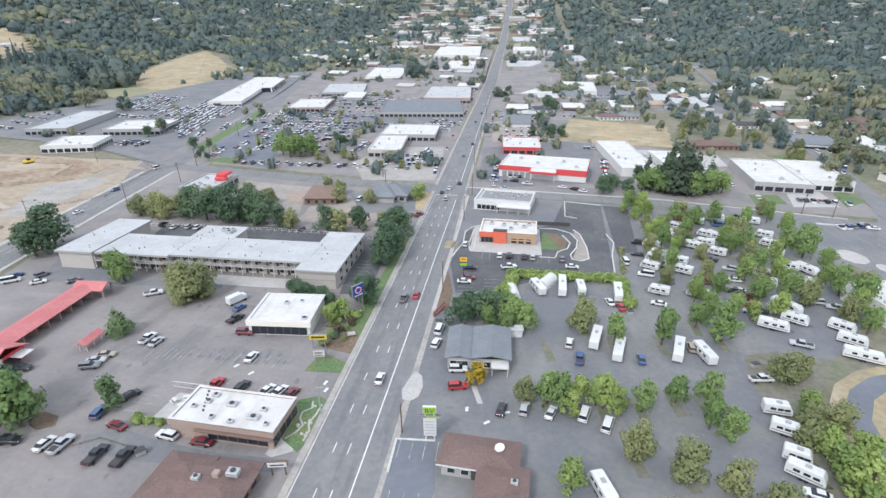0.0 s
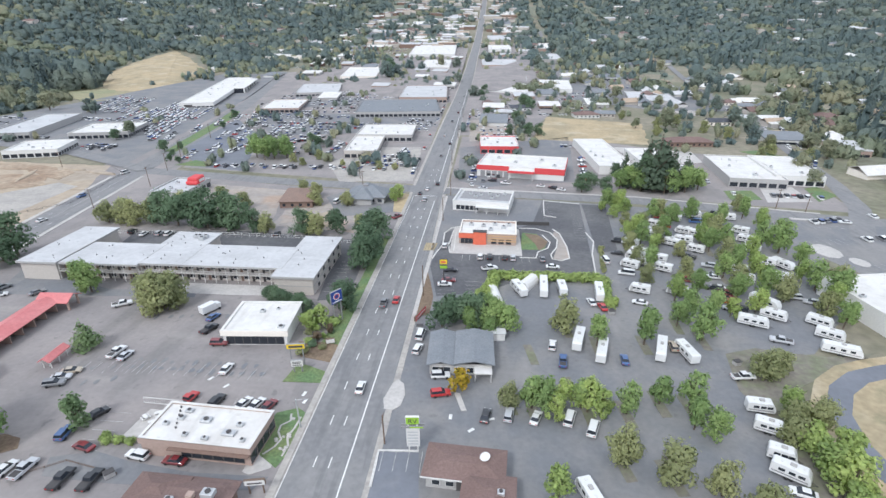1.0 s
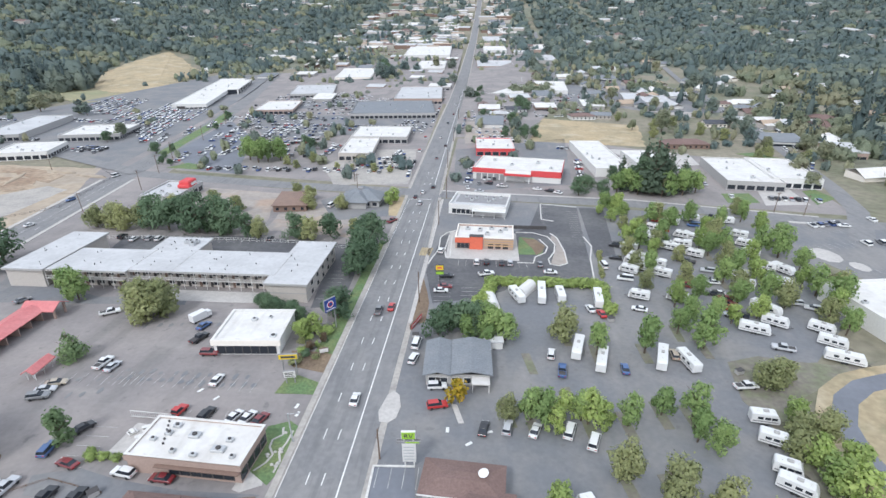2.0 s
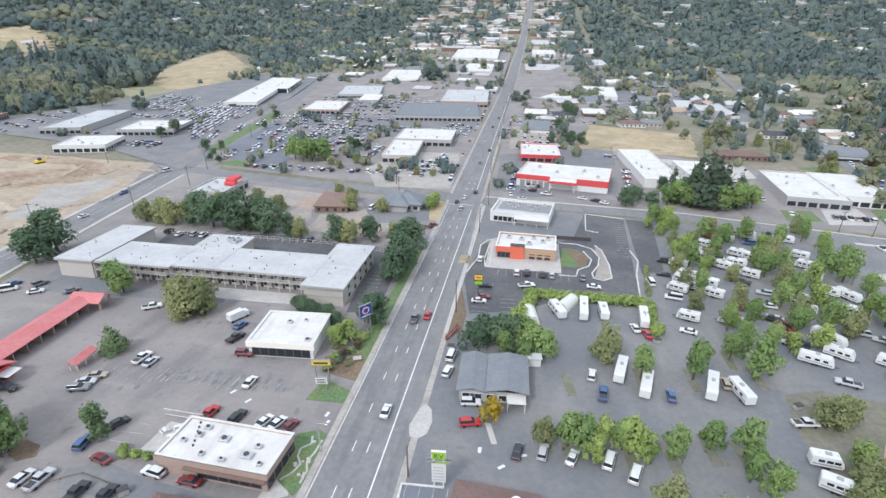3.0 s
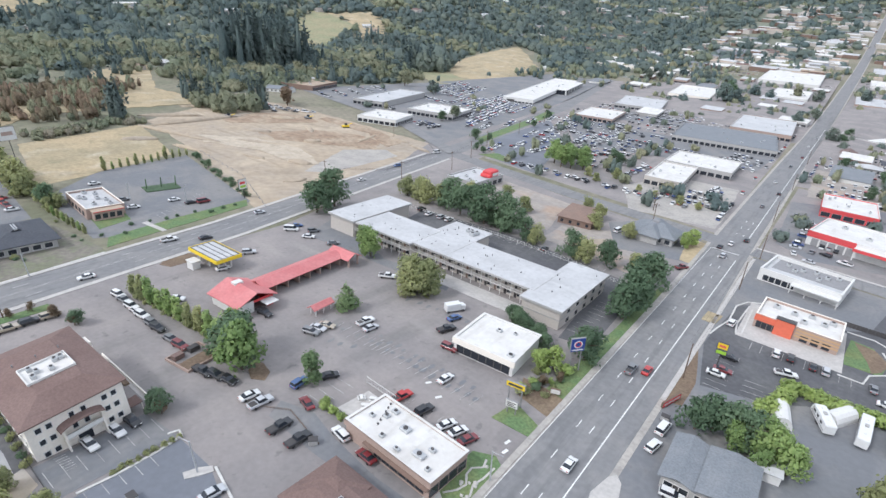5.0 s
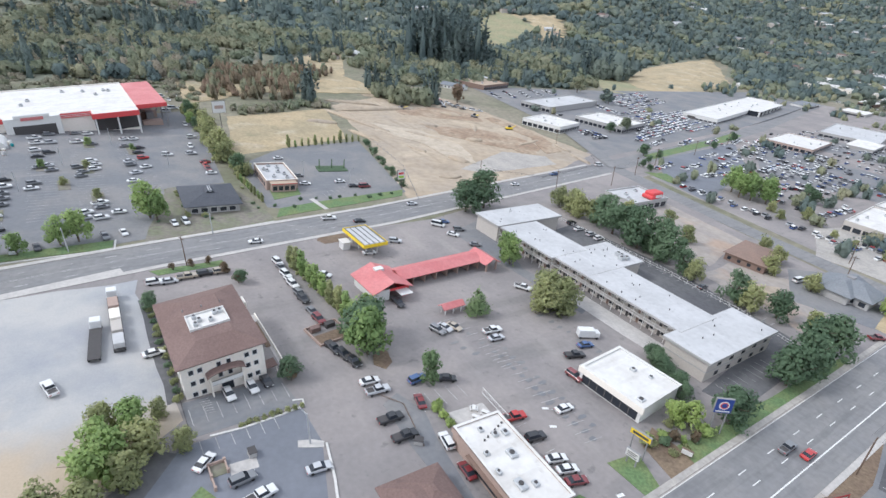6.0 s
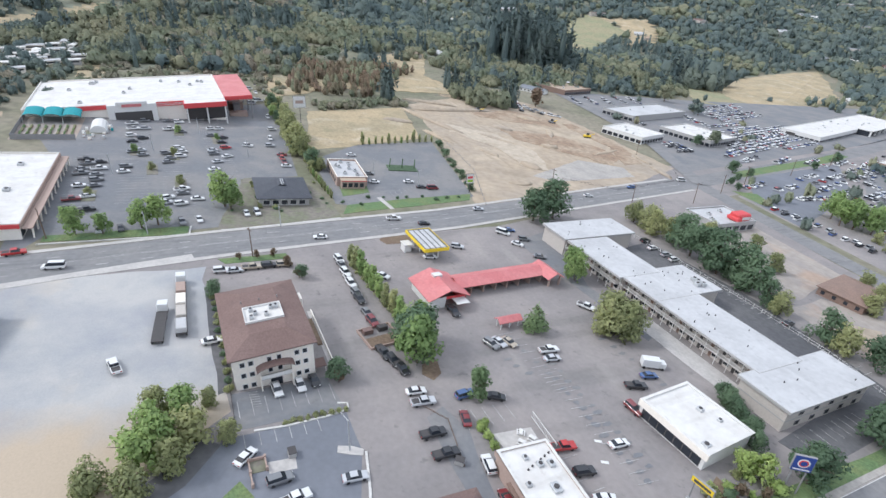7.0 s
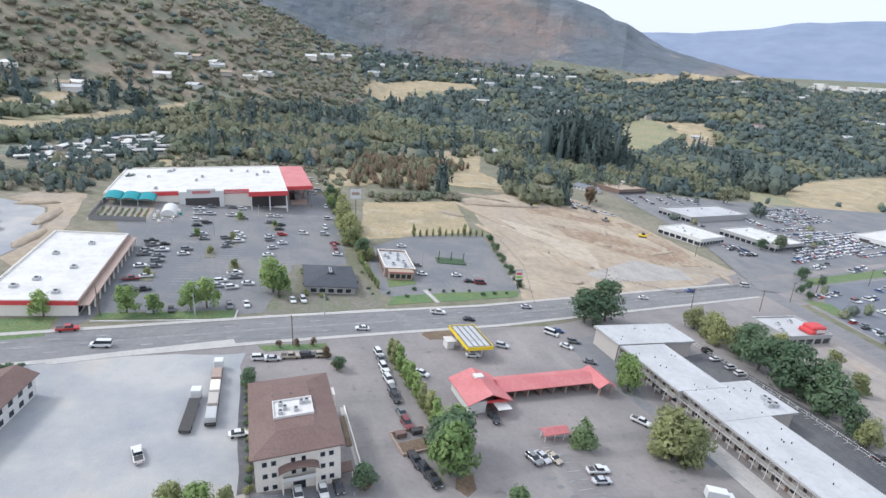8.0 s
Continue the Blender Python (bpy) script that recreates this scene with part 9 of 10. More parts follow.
frng = random.Random(77)
leafy, dusky, piney, rusty, scrub = [], [], [], [], []
reach = 300.0
while reach < 3050:  # rings of crowns, wider spaced with distance
    gap = 8.0 + reach / 128
    n = int(radians(186) * reach / gap)
    for k in range(n):
        b = -62 + 186 * (k + frng.uniform(-0.45, 0.45)) / n
        rr = reach + frng.uniform(-0.5, 0.5) * gap
        x, y = -rr * math.sin(radians(b)), rr * math.cos(radians(b))
        if open_ground(x, y):
            continue
        high = peaks(x, y)
        w = gap * frng.choice((0.36, 0.46, 0.58, 0.62, 0.7, 0.84)) * frng.uniform(0.85, 1.12)
        tall = min(15.0, 4.5 + w * 0.75) * frng.uniform(0.6, 1.45)
        patchy = noise.noise(Vector((x / 120, y / 120, 9))) + frng.uniform(-0.3, 0.3)
        if high > 14 and b > 33:
            if (rr > 1750 and high > 30) or frng.random() < 0.12 + 0.4 * smooth(60, 170, high) or noise.noise(Vector((x / 90, y / 90, 2))) > 0.36:
                continue
            (scrub if frng.random() < 0.5 else leafy if frng.random() < 0.72 else dusky).append((x, y, tall * 0.6, w * 0.8))
            continue
        if x > -420 and y < 2600:
            if abs(x) < 420 and noise.noise(Vector((x / 55, y / 55, 4))) > (0.10 if rr < 1200 else 0.3):
                continue
            if frng.random() < (0.62 if 1150 < y < 2300 and -330 < x < 110 else 0.06):
                continue
        if patchy > 0.40 or frng.random() < 0.05 or (-900 < x < -560 and 150 < y < 560 and patchy > 0.26):
            piney.append((x, y, tall * 1.7, w * 0.72))
        # with distance more crowns get the haze-blued leaves
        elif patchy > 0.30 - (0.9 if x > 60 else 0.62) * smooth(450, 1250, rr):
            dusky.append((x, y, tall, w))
        else:
            leafy.append((x, y, tall, w))
    reach += gap
for k in range(210):  # brown thicket at the foot of the wood behind the dry field
    u, w = frng.random(), frng.random()
    x, y = -362 - 130 * u, 22 + 42 * u + w * (60 + 52 * u)
    (rusty if k % 4 else leafy).append((x, y, frng.uniform(6, 13), frng.uniform(2.0, 3.8)))
for k in range(88):  # the tall dark stand east of the dealers
    f, a, d = frng.random(), frng.uniform(0, 6.28), 42 * math.sqrt(frng.random())
    x, y = -590 - 62 * f + d * math.cos(a), 352 + 108 * f + d * math.sin(a)
    piney.append((x, y, frng.uniform(26, 84), frng.uniform(8, 13)))
for x, y, n, spread, low, top in ((-359, 97, 6, 5, 18, 30), (-347, 196, 7, 7, 18, 28), (-402, 186, 10, 16, 14, 26), (-1040, 308, 30, 40, 25, 48), (-560, 640, 40, 46, 30, 55), (-520, 610, 20, 30, 24, 42), (-1000, 560, 26, 60, 22, 40)):
    for k in range(n):  # single groups of conifers
        kind, broad = (piney, 1.0) if k % 3 == 0 or spread < 20 else (dusky, 1.45)
        kind.append((x + frng.uniform(-1, 1) * spread, y + frng.uniform(-1, 1) * spread, frng.uniform(low, top) / broad, frng.uniform(0.15, 0.23) * top * broad))
for x, y, n, spread, low, top in ((-352, 176, 16, 12, 12, 24), (-372, 166, 8, 8, 10, 18), (-430, 196, 10, 14, 8, 16), (-501, 520, 9, 14, 16, 24), (-540, 240, 22, 30, 9, 16)):
    for k in range(n):  # green clumps on the dry slope and by the meadow
        leafy.append((x + frng.uniform(-1, 1) * spread, y + frng.uniform(-1, 1) * spread, frng.uniform(low, top) * 0.8, frng.uniform(0.26, 0.36) * top))
for k in range(60):  # hedge at the far side of the mown field
    f = frng.random()
    (leafy if k % 3 else scrub).append((-316 - 16 * frng.random() - 20 * f, 32 + 70 * f, frng.uniform(3, 6), frng.uniform(2, 3.4)))
for k in range(260):  # brush behind the hardware store
    x, y = frng.uniform(-440, -357), frng.uniform(-118, 24)
    (scrub if k % 3 else leafy).append((x, y, frng.uniform(1.6, 4.5), frng.uniform(1.6, 3.4)))
for k in range(220):  # the near wood behind the store
    x, y = frng.uniform(-690, -425), frng.uniform(-75, 45)
    if not (x > -470 and y < -50):
        (dusky if frng.random() < 0.3 else leafy if frng.random() < 0.65 else scrub).append((x, y, frng.uniform(8, 15), frng.uniform(3.8, 6.5)))
for k in range(330):  # dark trees round the mobile homes
    f, g = frng.random(), frng.random()
    dusky.append((-430 - 190 * f + 12 * g, -205 + 66 * f + 14 * g, frng.uniform(6, 11), frng.uniform(3, 5)) if k % 3 else (frng.uniform(-500, -330), frng.uniform(-180, -105), frng.uniform(5, 9.5), frng.uniform(2.4, 4.2)))
for k in range(120):  # dark trees and brush between the store and the mobile homes
    f, g = frng.random(), frng.random()
    x, y = -296 - 96 * f, -170 + 46 * g + 14 * f
    (dusky if k % 2 else leafy if k % 4 else scrub).append((x, y, frng.uniform(2.5, 8.5), frng.uniform(1.8, 4.0)))
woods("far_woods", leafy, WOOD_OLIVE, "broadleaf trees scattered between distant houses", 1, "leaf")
woods("far_woods", dusky, WOOD_HAZED, "dense dark green woods round the town, blued for haze", 2, "leaf")
woods("far_woods", piney, PINE_HAZED, "dark conifers round the town and hills, blued for haze", 3, "pine")
woods("hill_scrub", scrub, SCRUB, "brown and olive scrub over the mountain side", 7, "leaf")
woods("thicket", rusty, THICKET, "brown dry thicket on a slope", 4, "leaf")


# ---- scattered far houses ----
def far_house(seed):
    r = random.Random(seed)
    w, d, h = r.uniform(11, 18), r.uniform(8, 11), r.uniform(2.8, 3.6)
    e = new("house")
    part("wall", boxed(-w / 2, w / 2, -d / 2, d / 2, -2, h), (WALL_WHITE, WALL_BEIGE, WALL_CREAM)[seed % 3], e)
    part("roof", gable(bmesh.new(), w, d, h, 2.2, 0.6), (ROOF_PALE, ROOF_BROWN, ROOF_WHITE, ROOF_GREY, ROOF_TAN)[seed % 5], e)
    return tagged(e, "distant small house with a pitched roof among trees", "house", "distant houses")


MODELS = [far_house(k) for k in range(5)]
placed = 0
for m in MODELS:
    m.location = (330 + 20 * placed, 520 + 36 * placed, gz(330 + 20 * placed, 520 + 36 * placed))
    placed += 1
while placed < 80:
    b = frng.uniform(-55, 100)
    rr = 420 + 780 * frng.random() ** 1.2
    x, y = -rr * math.sin(radians(b)), rr * math.cos(radians(b))
    if open_ground(x, y) or (b > 72 and rr < 1000) or peaks(x, y) > 20:
        continue
    copy_thing(MODELS[placed % 5], Matrix.Translation((x, y, gz(x, y))) @ Matrix.Rotation(frng.choice((0, 1.57)) + frng.uniform(-0.3, 0.3), 4, "Z") @ Matrix.Scale(1.2, 4))
    placed += 1


def far_roofs(count):
    """The farthest houses of the valley, joined: walls and pitched roofs in mixed colours."""
    verts, faces, mats = [], [], []
    while count:
        b = frng.uniform(-58, 84)
        rr = 1150 + 2100 * frng.random() ** 1.2
        x, y = -rr * math.sin(radians(b)), rr * math.cos(radians(b))
        if abs(x) < 30 or open_ground(x, y) or peaks(x, y) > 16 or (b > 26 and rr < 1900 and frng.random() < 0.75):
            continue
        count -= 1
        z, t, k = gz(x, y), frng.choice((0, 1.57)) + frng.uniform(-0.3, 0.3), 1 + rr / 2600
        w, d, h, rise = frng.uniform(7, 15) * k, frng.uniform(5, 7) * k, frng.uniform(4.5, 7) * k, frng.uniform(0.4, 3.0)
        c, s, i = math.cos(t), math.sin(t), len(verts)
        for u, v, e in ((-w, -d, -3), (w, -d, -3), (w, d, -3), (-w, d, -3), (-w, -d, h), (w, -d, h), (w, d, h), (-w, d, h), (-w, 0, h + rise), (w, 0, h + rise)):
            verts.append((x + u * c - v * s, y + u * s + v * c, z + e))
        faces += [tuple(i + j for j in f) for f in ((0, 1, 5, 4), (1, 2, 6, 9, 5), (2, 3, 7, 6), (3, 0, 4, 8, 7), (4, 5, 9, 8), (6, 7, 8, 9))]
        mats += [0, 0, 0, 0] + [frng.choice((1, 1, 2, 2, 3, 4, 4))] * 2
    me = bpy.data.meshes.new("distant_houses")
    me.from_pydata(verts, [], faces)
    for m in (WALL_BEIGE, ROOF_BROWN, ROOF_PALE, ROOF_WHITE, ROOF_GREY):
        me.materials.append(m)
    me.polygons.foreach_set("material_index", mats)
    return tagged(new("distant_houses", me), "many small pale roofs far off among trees", "houses", "", "stuff")


for k, (x, y) in enumerate(((254, 590), (214, 573), (297, 531), (308, 492), (268, 396), (281, 384), (302, 389), (381, 760), (332, 924), (361, 841), (425, 532), (328, 415), (248, 233), (165, 690), (190, 640), (180, 800), (225, 700), (240, 640), (160, 600), (265, 690), (205, 860), (240, 790), (300, 660), (310, 720), (180, 520), (225, 510))):
    copy_thing(MODELS[k % 5], Matrix.Translation((x, y, gz(x, y))) @ Matrix.Rotation(0.2 + 1.57 * (k % 2), 4, "Z") @ Matrix.Scale(1.25, 4))
    FOOT.append((x, y, 10))
far_roofs(400)


def town_roofs():
    """Flat and low roofs of the far town along the main road, joined."""
    verts, faces, mats = [], [], []
    for k in range(230):
        y = 1120 + 1250 * frng.random()
        x = frng.choice((-1, -1, 1)) * (26 + 300 * frng.random() ** 1.5)
        if x > 110:
            continue
        t, w, d, h = frng.uniform(-0.1, 0.1), frng.uniform(9, 24), frng.uniform(8, 20), frng.uniform(5, 9)
        c, q, z, i = math.cos(t), math.sin(t), gz(x, y), len(verts)
        for e in (-4, h):
            verts += [(x + u * c - v * q, y + u * q + v * c, z + e) for u, v in ((-w, -d), (w, -d), (w, d), (-w, d))]
        faces += [tuple(i + j for j in f) for f in ((0, 1, 5, 4), (1, 2, 6, 5), (2, 3, 7, 6), (3, 0, 4, 7), (4, 5, 6, 7))]
        mats += [frng.choice((0, 0, 1))] * 4 + [frng.choice((2, 2, 3, 3, 4, 5))]
    me = bpy.data.meshes.new("distant_shops")
    me.from_pydata(verts, [], faces)
    for m in (WALL_BEIGE, WALL_BROWN, ROOF_WHITE, ROOF_PALE, ROOF_GREY, ROOF_TAN):
        me.materials.append(m)
    me.polygons.foreach_set("material_index", mats)
    return tagged(new("distant_shops", me), "many pale flat roofs of the far town", "shops", "", "stuff")


town_roofs()


def valley_roofs():
    """Large pale halls on the valley floor, far off."""
    bm = bmesh.new()
    for k in range(40):
        b, rr = radians(frng.uniform(24, 37)), frng.uniform(3050, 3300)
        x, y = -rr * math.sin(b), rr * math.cos(b)
        z = gz(x, y)
        box(bm, x - frng.uniform(14, 44), x + frng.uniform(14, 44), y - 12, y + 12, z - 4, z + frng.uniform(9, 14))
    return tagged(obj("distant_halls", bm, ROOF_WHITE), "pale industrial halls on the far valley floor", "halls", "", "stuff")


valley_roofs()
def mobile_home(seed):
    w = 14 + 2 * seed
    e = new("mobile_home")
    part("wall", boxed(-w / 2, w / 2, -2.3, 2.3, -1, 2.7), (WALL_WHITE, WALL_CREAM, WALL_GREY)[seed % 3], e)
    part("roof", gable(bmesh.new(), w, 4.6, 2.7, 0.6, 0.35), (ROOF_WHITE, ROOF_PALE, ROOF_WHITE)[seed % 3], e)
    part("window_band", boxed(-w / 2 + 1, w / 2 - 1, -2.36, -2.3, 1.0, 1.9), GLASS, e)
    return tagged(e, "long white mobile home between dark trees", "mobile home", "mobile homes")


HOME_MODELS = [mobile_home(k) for k in range(3)]
for k in range(44):  # rows of mobile homes behind the hardware store
    f, g = (k % 11) / 10, (k // 11) / 3
    x = (-392 - 123 * f) * (1 - g) + (-345 - 105 * f) * g + frng.uniform(-4, 4)
    y = (-174 + 56 * f) * (1 - g) + (-152 + 50 * f) * g + frng.uniform(-3, 3)
    m = Matrix.Translation((x, y, gz(x, y))) @ Matrix.Rotation(1.75 + frng.choice((0, 0, 1.4)) + frng.uniform(-0.15, 0.15), 4, "Z")
    if k < 3:
        HOME_MODELS[k].matrix_basis = m
    elif k % 11 not in (2, 5, 9):
        copy_thing(HOME_MODELS[k % 3], m)


# ---- open fields and houses in the far woods ----
def far_field(corners, lift, material, label):
    """A field in small cells that follow the rolling ground."""
    xs, ys = [p[0] for p in corners], [p[1] for p in corners]
    cell = 8 if max(xs) > -760 else 16
    bm, grid = bmesh.new(), {}

    def corner(i, j):
        if (i, j) not in grid:
            x, y = min(xs) + cell * i, min(ys) + cell * j
            w = noise.noise_vector(Vector((x / 22, y / 22, 6.0))) * cell * 0.45
            grid[i, j] = bm.verts.new((x + w.x, y + w.y, gz(x + w.x, y + w.y) + lift))
        return grid[i, j]

    for i in range(int((max(xs) - min(xs)) / cell) + 1):
        for j in range(int((max(ys) - min(ys)) / cell) + 1):
            if inside(min(xs) + cell * (i + 0.5), min(ys) + cell * (j + 0.5), corners):
                bm.faces.new((corner(i, j), corner(i + 1, j), corner(i + 1, j + 1), corner(i, j + 1)))
    return tagged(obj("ground", bm, material), label, "field", "", "structure")


far_field(TAN_FIELD, 0.8, GRASS_DRY, "long tan mown field below a wooded spur")
far_field(TAN_UPPER, 0.9, GRASS_DRY, "bare tan slope beside farm houses")
far_field([(-520, -228), (-554, -243), (-579, -234), (-622, -204), (-556, -198)], 1.2, PASTURE, "green pasture beside a tan field")
far_field(PASTURE_GREEN, 1.4, PASTURE, "green pasture clearing in the woods")
far_field(PASTURE_TAN, 1.6, GRASS_DRY, "tan bare ground round a farm house")
for f in FOOT_FIELDS:
    far_field(f, 3.0, GRASS_DRY, "pale field at the foot of the mountain")
far_field([(-1300, 330), (-1360, 470), (-1300, 440), (-1240, 350)], 3.6, PASTURE, "green strip in a pale field")
HAMLET = [(-614, -222), (-626, -216), (-696, -219), (-703, -230), (-714, -217), (-594, -228), (-727, -287), (-855, -119), (-862, -101), (-855, -83), (-848, -75), (-784, -139), (-772, -102), (-832, -64), (-876, -18), (-885, -7), (-846, -31), (-916, 878), (-880, 868), (-1051, 269), (-836, 282), (-913, 344), (-1134, 553), (-1153, 670)]
HAMLET_FAR = [(-1184, 86), (-1376, 153), (-1526, 220), (-1697, 317), (-1375, 173), (-1577, 325), (-1435, 278), (-1647, 420), (-1634, 461), (-1630, 505), (-1564, 546), (-1641, 651), (-1505, 605), (-1458, 621), (-1611, 746), (-1590, 785), (-1600, 840), (-1565, 873), (-1413, 753), (-1382, 597), (-1546, 944), (-1023, 1578), (-1030, 1626), (-851, 1261), (-1286, 1986), (-1235, 1822), (-1167, 1471)]
for k, (x, y) in enumerate(HAMLET + HAMLET_FAR):
    copy_thing(MODELS[(0, 2, 0, 4, 2)[k % 5]], Matrix.Translation((x, y, gz(x, y) + 1.5)) @ Matrix.Rotation(1.2 + frng.uniform(-0.5, 0.5), 4, "Z") @ Matrix.Scale(1.15 if k < len(HAMLET) else 1.9, 4))


def far_shop(seed):
    r = random.Random(seed)
    w, d, h = r.uniform(18, 30), r.uniform(14, 24), r.uniform(4, 5.5)
    e = new("shop")
    part("wall", boxed(-w / 2, w / 2, -d / 2, d / 2, -3, h), (WALL_GREY, WALL_TAN, WALL_WHITE, WALL_BROWN)[seed % 4], e)
    part("roof", boxed(-w / 2 - 0.3, w / 2 + 0.3, -d / 2 - 0.3, d / 2 + 0.3, h, h + 0.4), (ROOF_WHITE, ROOF_PALE, ROOF_GREY, ROOF_WHITE)[seed % 4], e)
    part("window_band", boxed(-w / 2 + 1, w / 2 - 1, -d / 2 - 0.1, -d / 2, 0.8, 2.8), GLASS, e)
    return tagged(e, "distant small flat-roofed shop on asphalt", "shop", "distant shops")


SHOPS = [far_shop(k) for k in range(4)]
SITES = [(-150, 540), (-110, 640), (36, 392), (92, 486), (142, 505), (70, 556), (100, 590), (36, 470), (-251, 1004), (-140, 1000), (203, 749), (307, 530), (272, 399), (266, 292), (244, 330), (467, 682), (500, 795)]
while len(SITES) < 60:
    x, y = frng.uniform(-330, 110), frng.uniform(640, 1500)
    if abs(x) < 24 or x < -300 + (y - 800) * 0.1 or any(math.hypot(x - a, y - b) < r + 16 for a, b, r in FOOT) or any(math.hypot(x - a, y - b) < 34 for a, b in SITES):
        if frng.random() < 0.985:
            continue
        break
    SITES.append((x, y))
for k, (x, y) in enumerate(SITES):
    m = Matrix.Translation((x, y, gz(x, y))) @ Matrix.Rotation(frng.choice((0, 1.57)) + frng.uniform(-0.1, 0.1), 4, "Z")
    if k < 4:
        SHOPS[k].matrix_basis = m
    else:
        copy_thing(SHOPS[k % 4], m)
    FOOT.append((x, y, 14))

# ---- trees between the shops ----
mid_leaf, mid_dark = [], []
while len(mid_leaf) + len(mid_dark) < 820:
    x, y = frng.uniform(-430, 260), frng.uniform(205, 1300)
    if abs(x) < 13 or any(math.hypot(x - a, y - b) < r + 3 for a, b, r in FOOT):
        continue
    if -420 < x < -165 and 100 < y < 262:
        continue
    if 60 < x < 165 and 305 < y < 435:
        continue
    if x < -190 and y < 520 and frng.random() < 0.85:
        continue
    if abs(x + 150 + (y - 100) * 0.19) < 12 or (-165 < x < -12 and y < 560 and frng.random() < 0.55):
        continue
    (mid_leaf if frng.random() < 0.5 else mid_dark).append((x, y, frng.uniform(5, 10.5) * (1 + max(0, y - 500) / 1600), frng.uniform(2.6, 4.8) * (1 + max(0, y - 500) / 1600)))
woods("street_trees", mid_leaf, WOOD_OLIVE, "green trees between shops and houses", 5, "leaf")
woods("street_trees", mid_dark, WOOD_HAZED, "dark trees between shops and houses, blued for haze", 6, "leaf")

# ---- poles, signs, lamps, fences ----
def pole_sign(x, y, turn, height, w, h, panel, label, posts=1, frame=TRIM_GREY, extra=(), depth=0.5):
    """A sign on posts: a framed panel with plain shapes for what is drawn on it."""
    e = empty("sign", x, y, turn, label, "sign")
    for k in range(posts):
        u = 0 if posts == 1 else -w * 0.35 + 0.7 * w * k
        part("post", tube(bmesh.new(), (u, 0, -1), (u, 0, height), 0.16, 0.16, 10), frame, e)
    part("frame", boxed(-w / 2 - 0.1, w / 2 + 0.1, -depth / 2, depth / 2, height - 0.1, height + h + 0.1, bevel=0.04), frame, e)
    for s in (-1, 1):
        part("panel", boxed(-w / 2, w / 2, s * (depth / 2 + 0.02) - 0.02, s * (depth / 2 + 0.02) + 0.02, height, height + h), panel, e)
        for u0, u1, z0, z1, m in extra:
            part("bar", boxed(u0, u1, s * (depth / 2 + 0.06) - 0.02, s * (depth / 2 + 0.06) + 0.02, height + z0, height + z1), m, e)
    return e


m6 = pole_sign(-9, 52.5, 50, 6.5, 3.6, 3.8, BLUE_SIGN, "blue motel sign with a white and red disc", 2, TRIM_GREY, [(-1.5, 1.5, 0.3, 0.6, PAINTS["white"])])
for s in (-1, 1):
    part("disc", tube(bmesh.new(), (0, s * 0.28, 8.6), (0, s * 0.34, 8.6), 1.1, None, 24), PAINTS["white"], m6, "white disc on the sign")
    part("ring", tube(bmesh.new(), (0, s * 0.33, 8.6), (0, s * 0.37, 8.6), 0.85, None, 24), WALL_RED, m6, "red disc on the sign")
    part("centre", tube(bmesh.new(), (0, s * 0.36, 8.6), (0, s * 0.4, 8.6), 0.6, None, 20), BLUE_SIGN, m6)
pole_sign(-13.3, 30.4, 8, 5.4, 4.4, 1.3, YELLOW, "yellow shop sign with dark lettering bars on two posts", 2, TRIM_GREY, [(-1.7, 1.7, 0.35, 0.95, TRIM_DARK)])
pole_sign(-12.4, 27.6, 8, 2.0, 2.8, 1.8, WALL_WHITE, "white letter board below the shop sign", 2, TRIM_GREY, [(-1.1, 1.1, 0.3, 0.5, TRIM_DARK), (-1.1, 0.7, 0.8, 1.0, TRIM_DARK), (-1.1, 1.0, 1.25, 1.45, TRIM_DARK)])
rv = pole_sign(19.4, 3.8, 4, 7.6, 2.5, 1.7, GREEN_SIGN, "tall green and white camper park sign", 2, WALL_WHITE)
for s in (-1, 1):
    part("letter_board", boxed(-1.3, 1.3, s * 0.3 - 0.04, s * 0.3 + 0.04, 1.6, 6.5), WALL_WHITE, rv)
    part("crossbar", boxed(-2.3, 2.3, s * 0.36 - 0.05, s * 0.36 + 0.05, 6.6, 7.1), TRIM_GREY, rv, "grey and yellow crossbar")
    part("crossbar_panel", boxed(-0.6, 2.0, s * 0.43 - 0.02, s * 0.43 + 0.02, 6.68, 7.02), GREEN_SIGN, rv)
    for z in (2.2, 3.0, 3.8, 4.6, 5.4):
        part("bar", boxed(-1.0, 1.0, s * 0.36 - 0.02, s * 0.36 + 0.02, z, z + 0.25), METAL, rv)
for s, turn in ((-1, 0), (1, 180)):
    text = bpy.data.curves.new("letters", "FONT")
    text.body, text.size, text.align_x, text.extrude = "RV", 1.5, "CENTER", 0.02
    text.materials.append(TRIM_DARK)
    letters = new("letters", text)
    letters.parent = rv
    letters.matrix_basis = Matrix.Translation((0, s * 0.32, 7.9)) @ Matrix.Rotation(radians(turn), 4, "Z") @ Matrix.Rotation(radians(90), 4, "X")
pole_sign(18.9, 81, 4, 6.6, 2.4, 1.7, YELLOW, "yellow and orange drive-through sign on a dark mast", 1, TRIM_DARK, [(-0.8, 0.8, 0.5, 1.2, ORANGE)])
pole_sign(18.9, 81.02, 4, 5.0, 2.4, 1.0, GREEN_SIGN, "green letter board on a dark mast", 1, TRIM_DARK)
pole_sign(-256, 11, 80, 16, 6, 5.6, WALL_WHITE, "tall white sign on a dark mast", 1, TRIM_DARK, [(-2, 2, 2.0, 3.6, WALL_TAN)], 0.8)
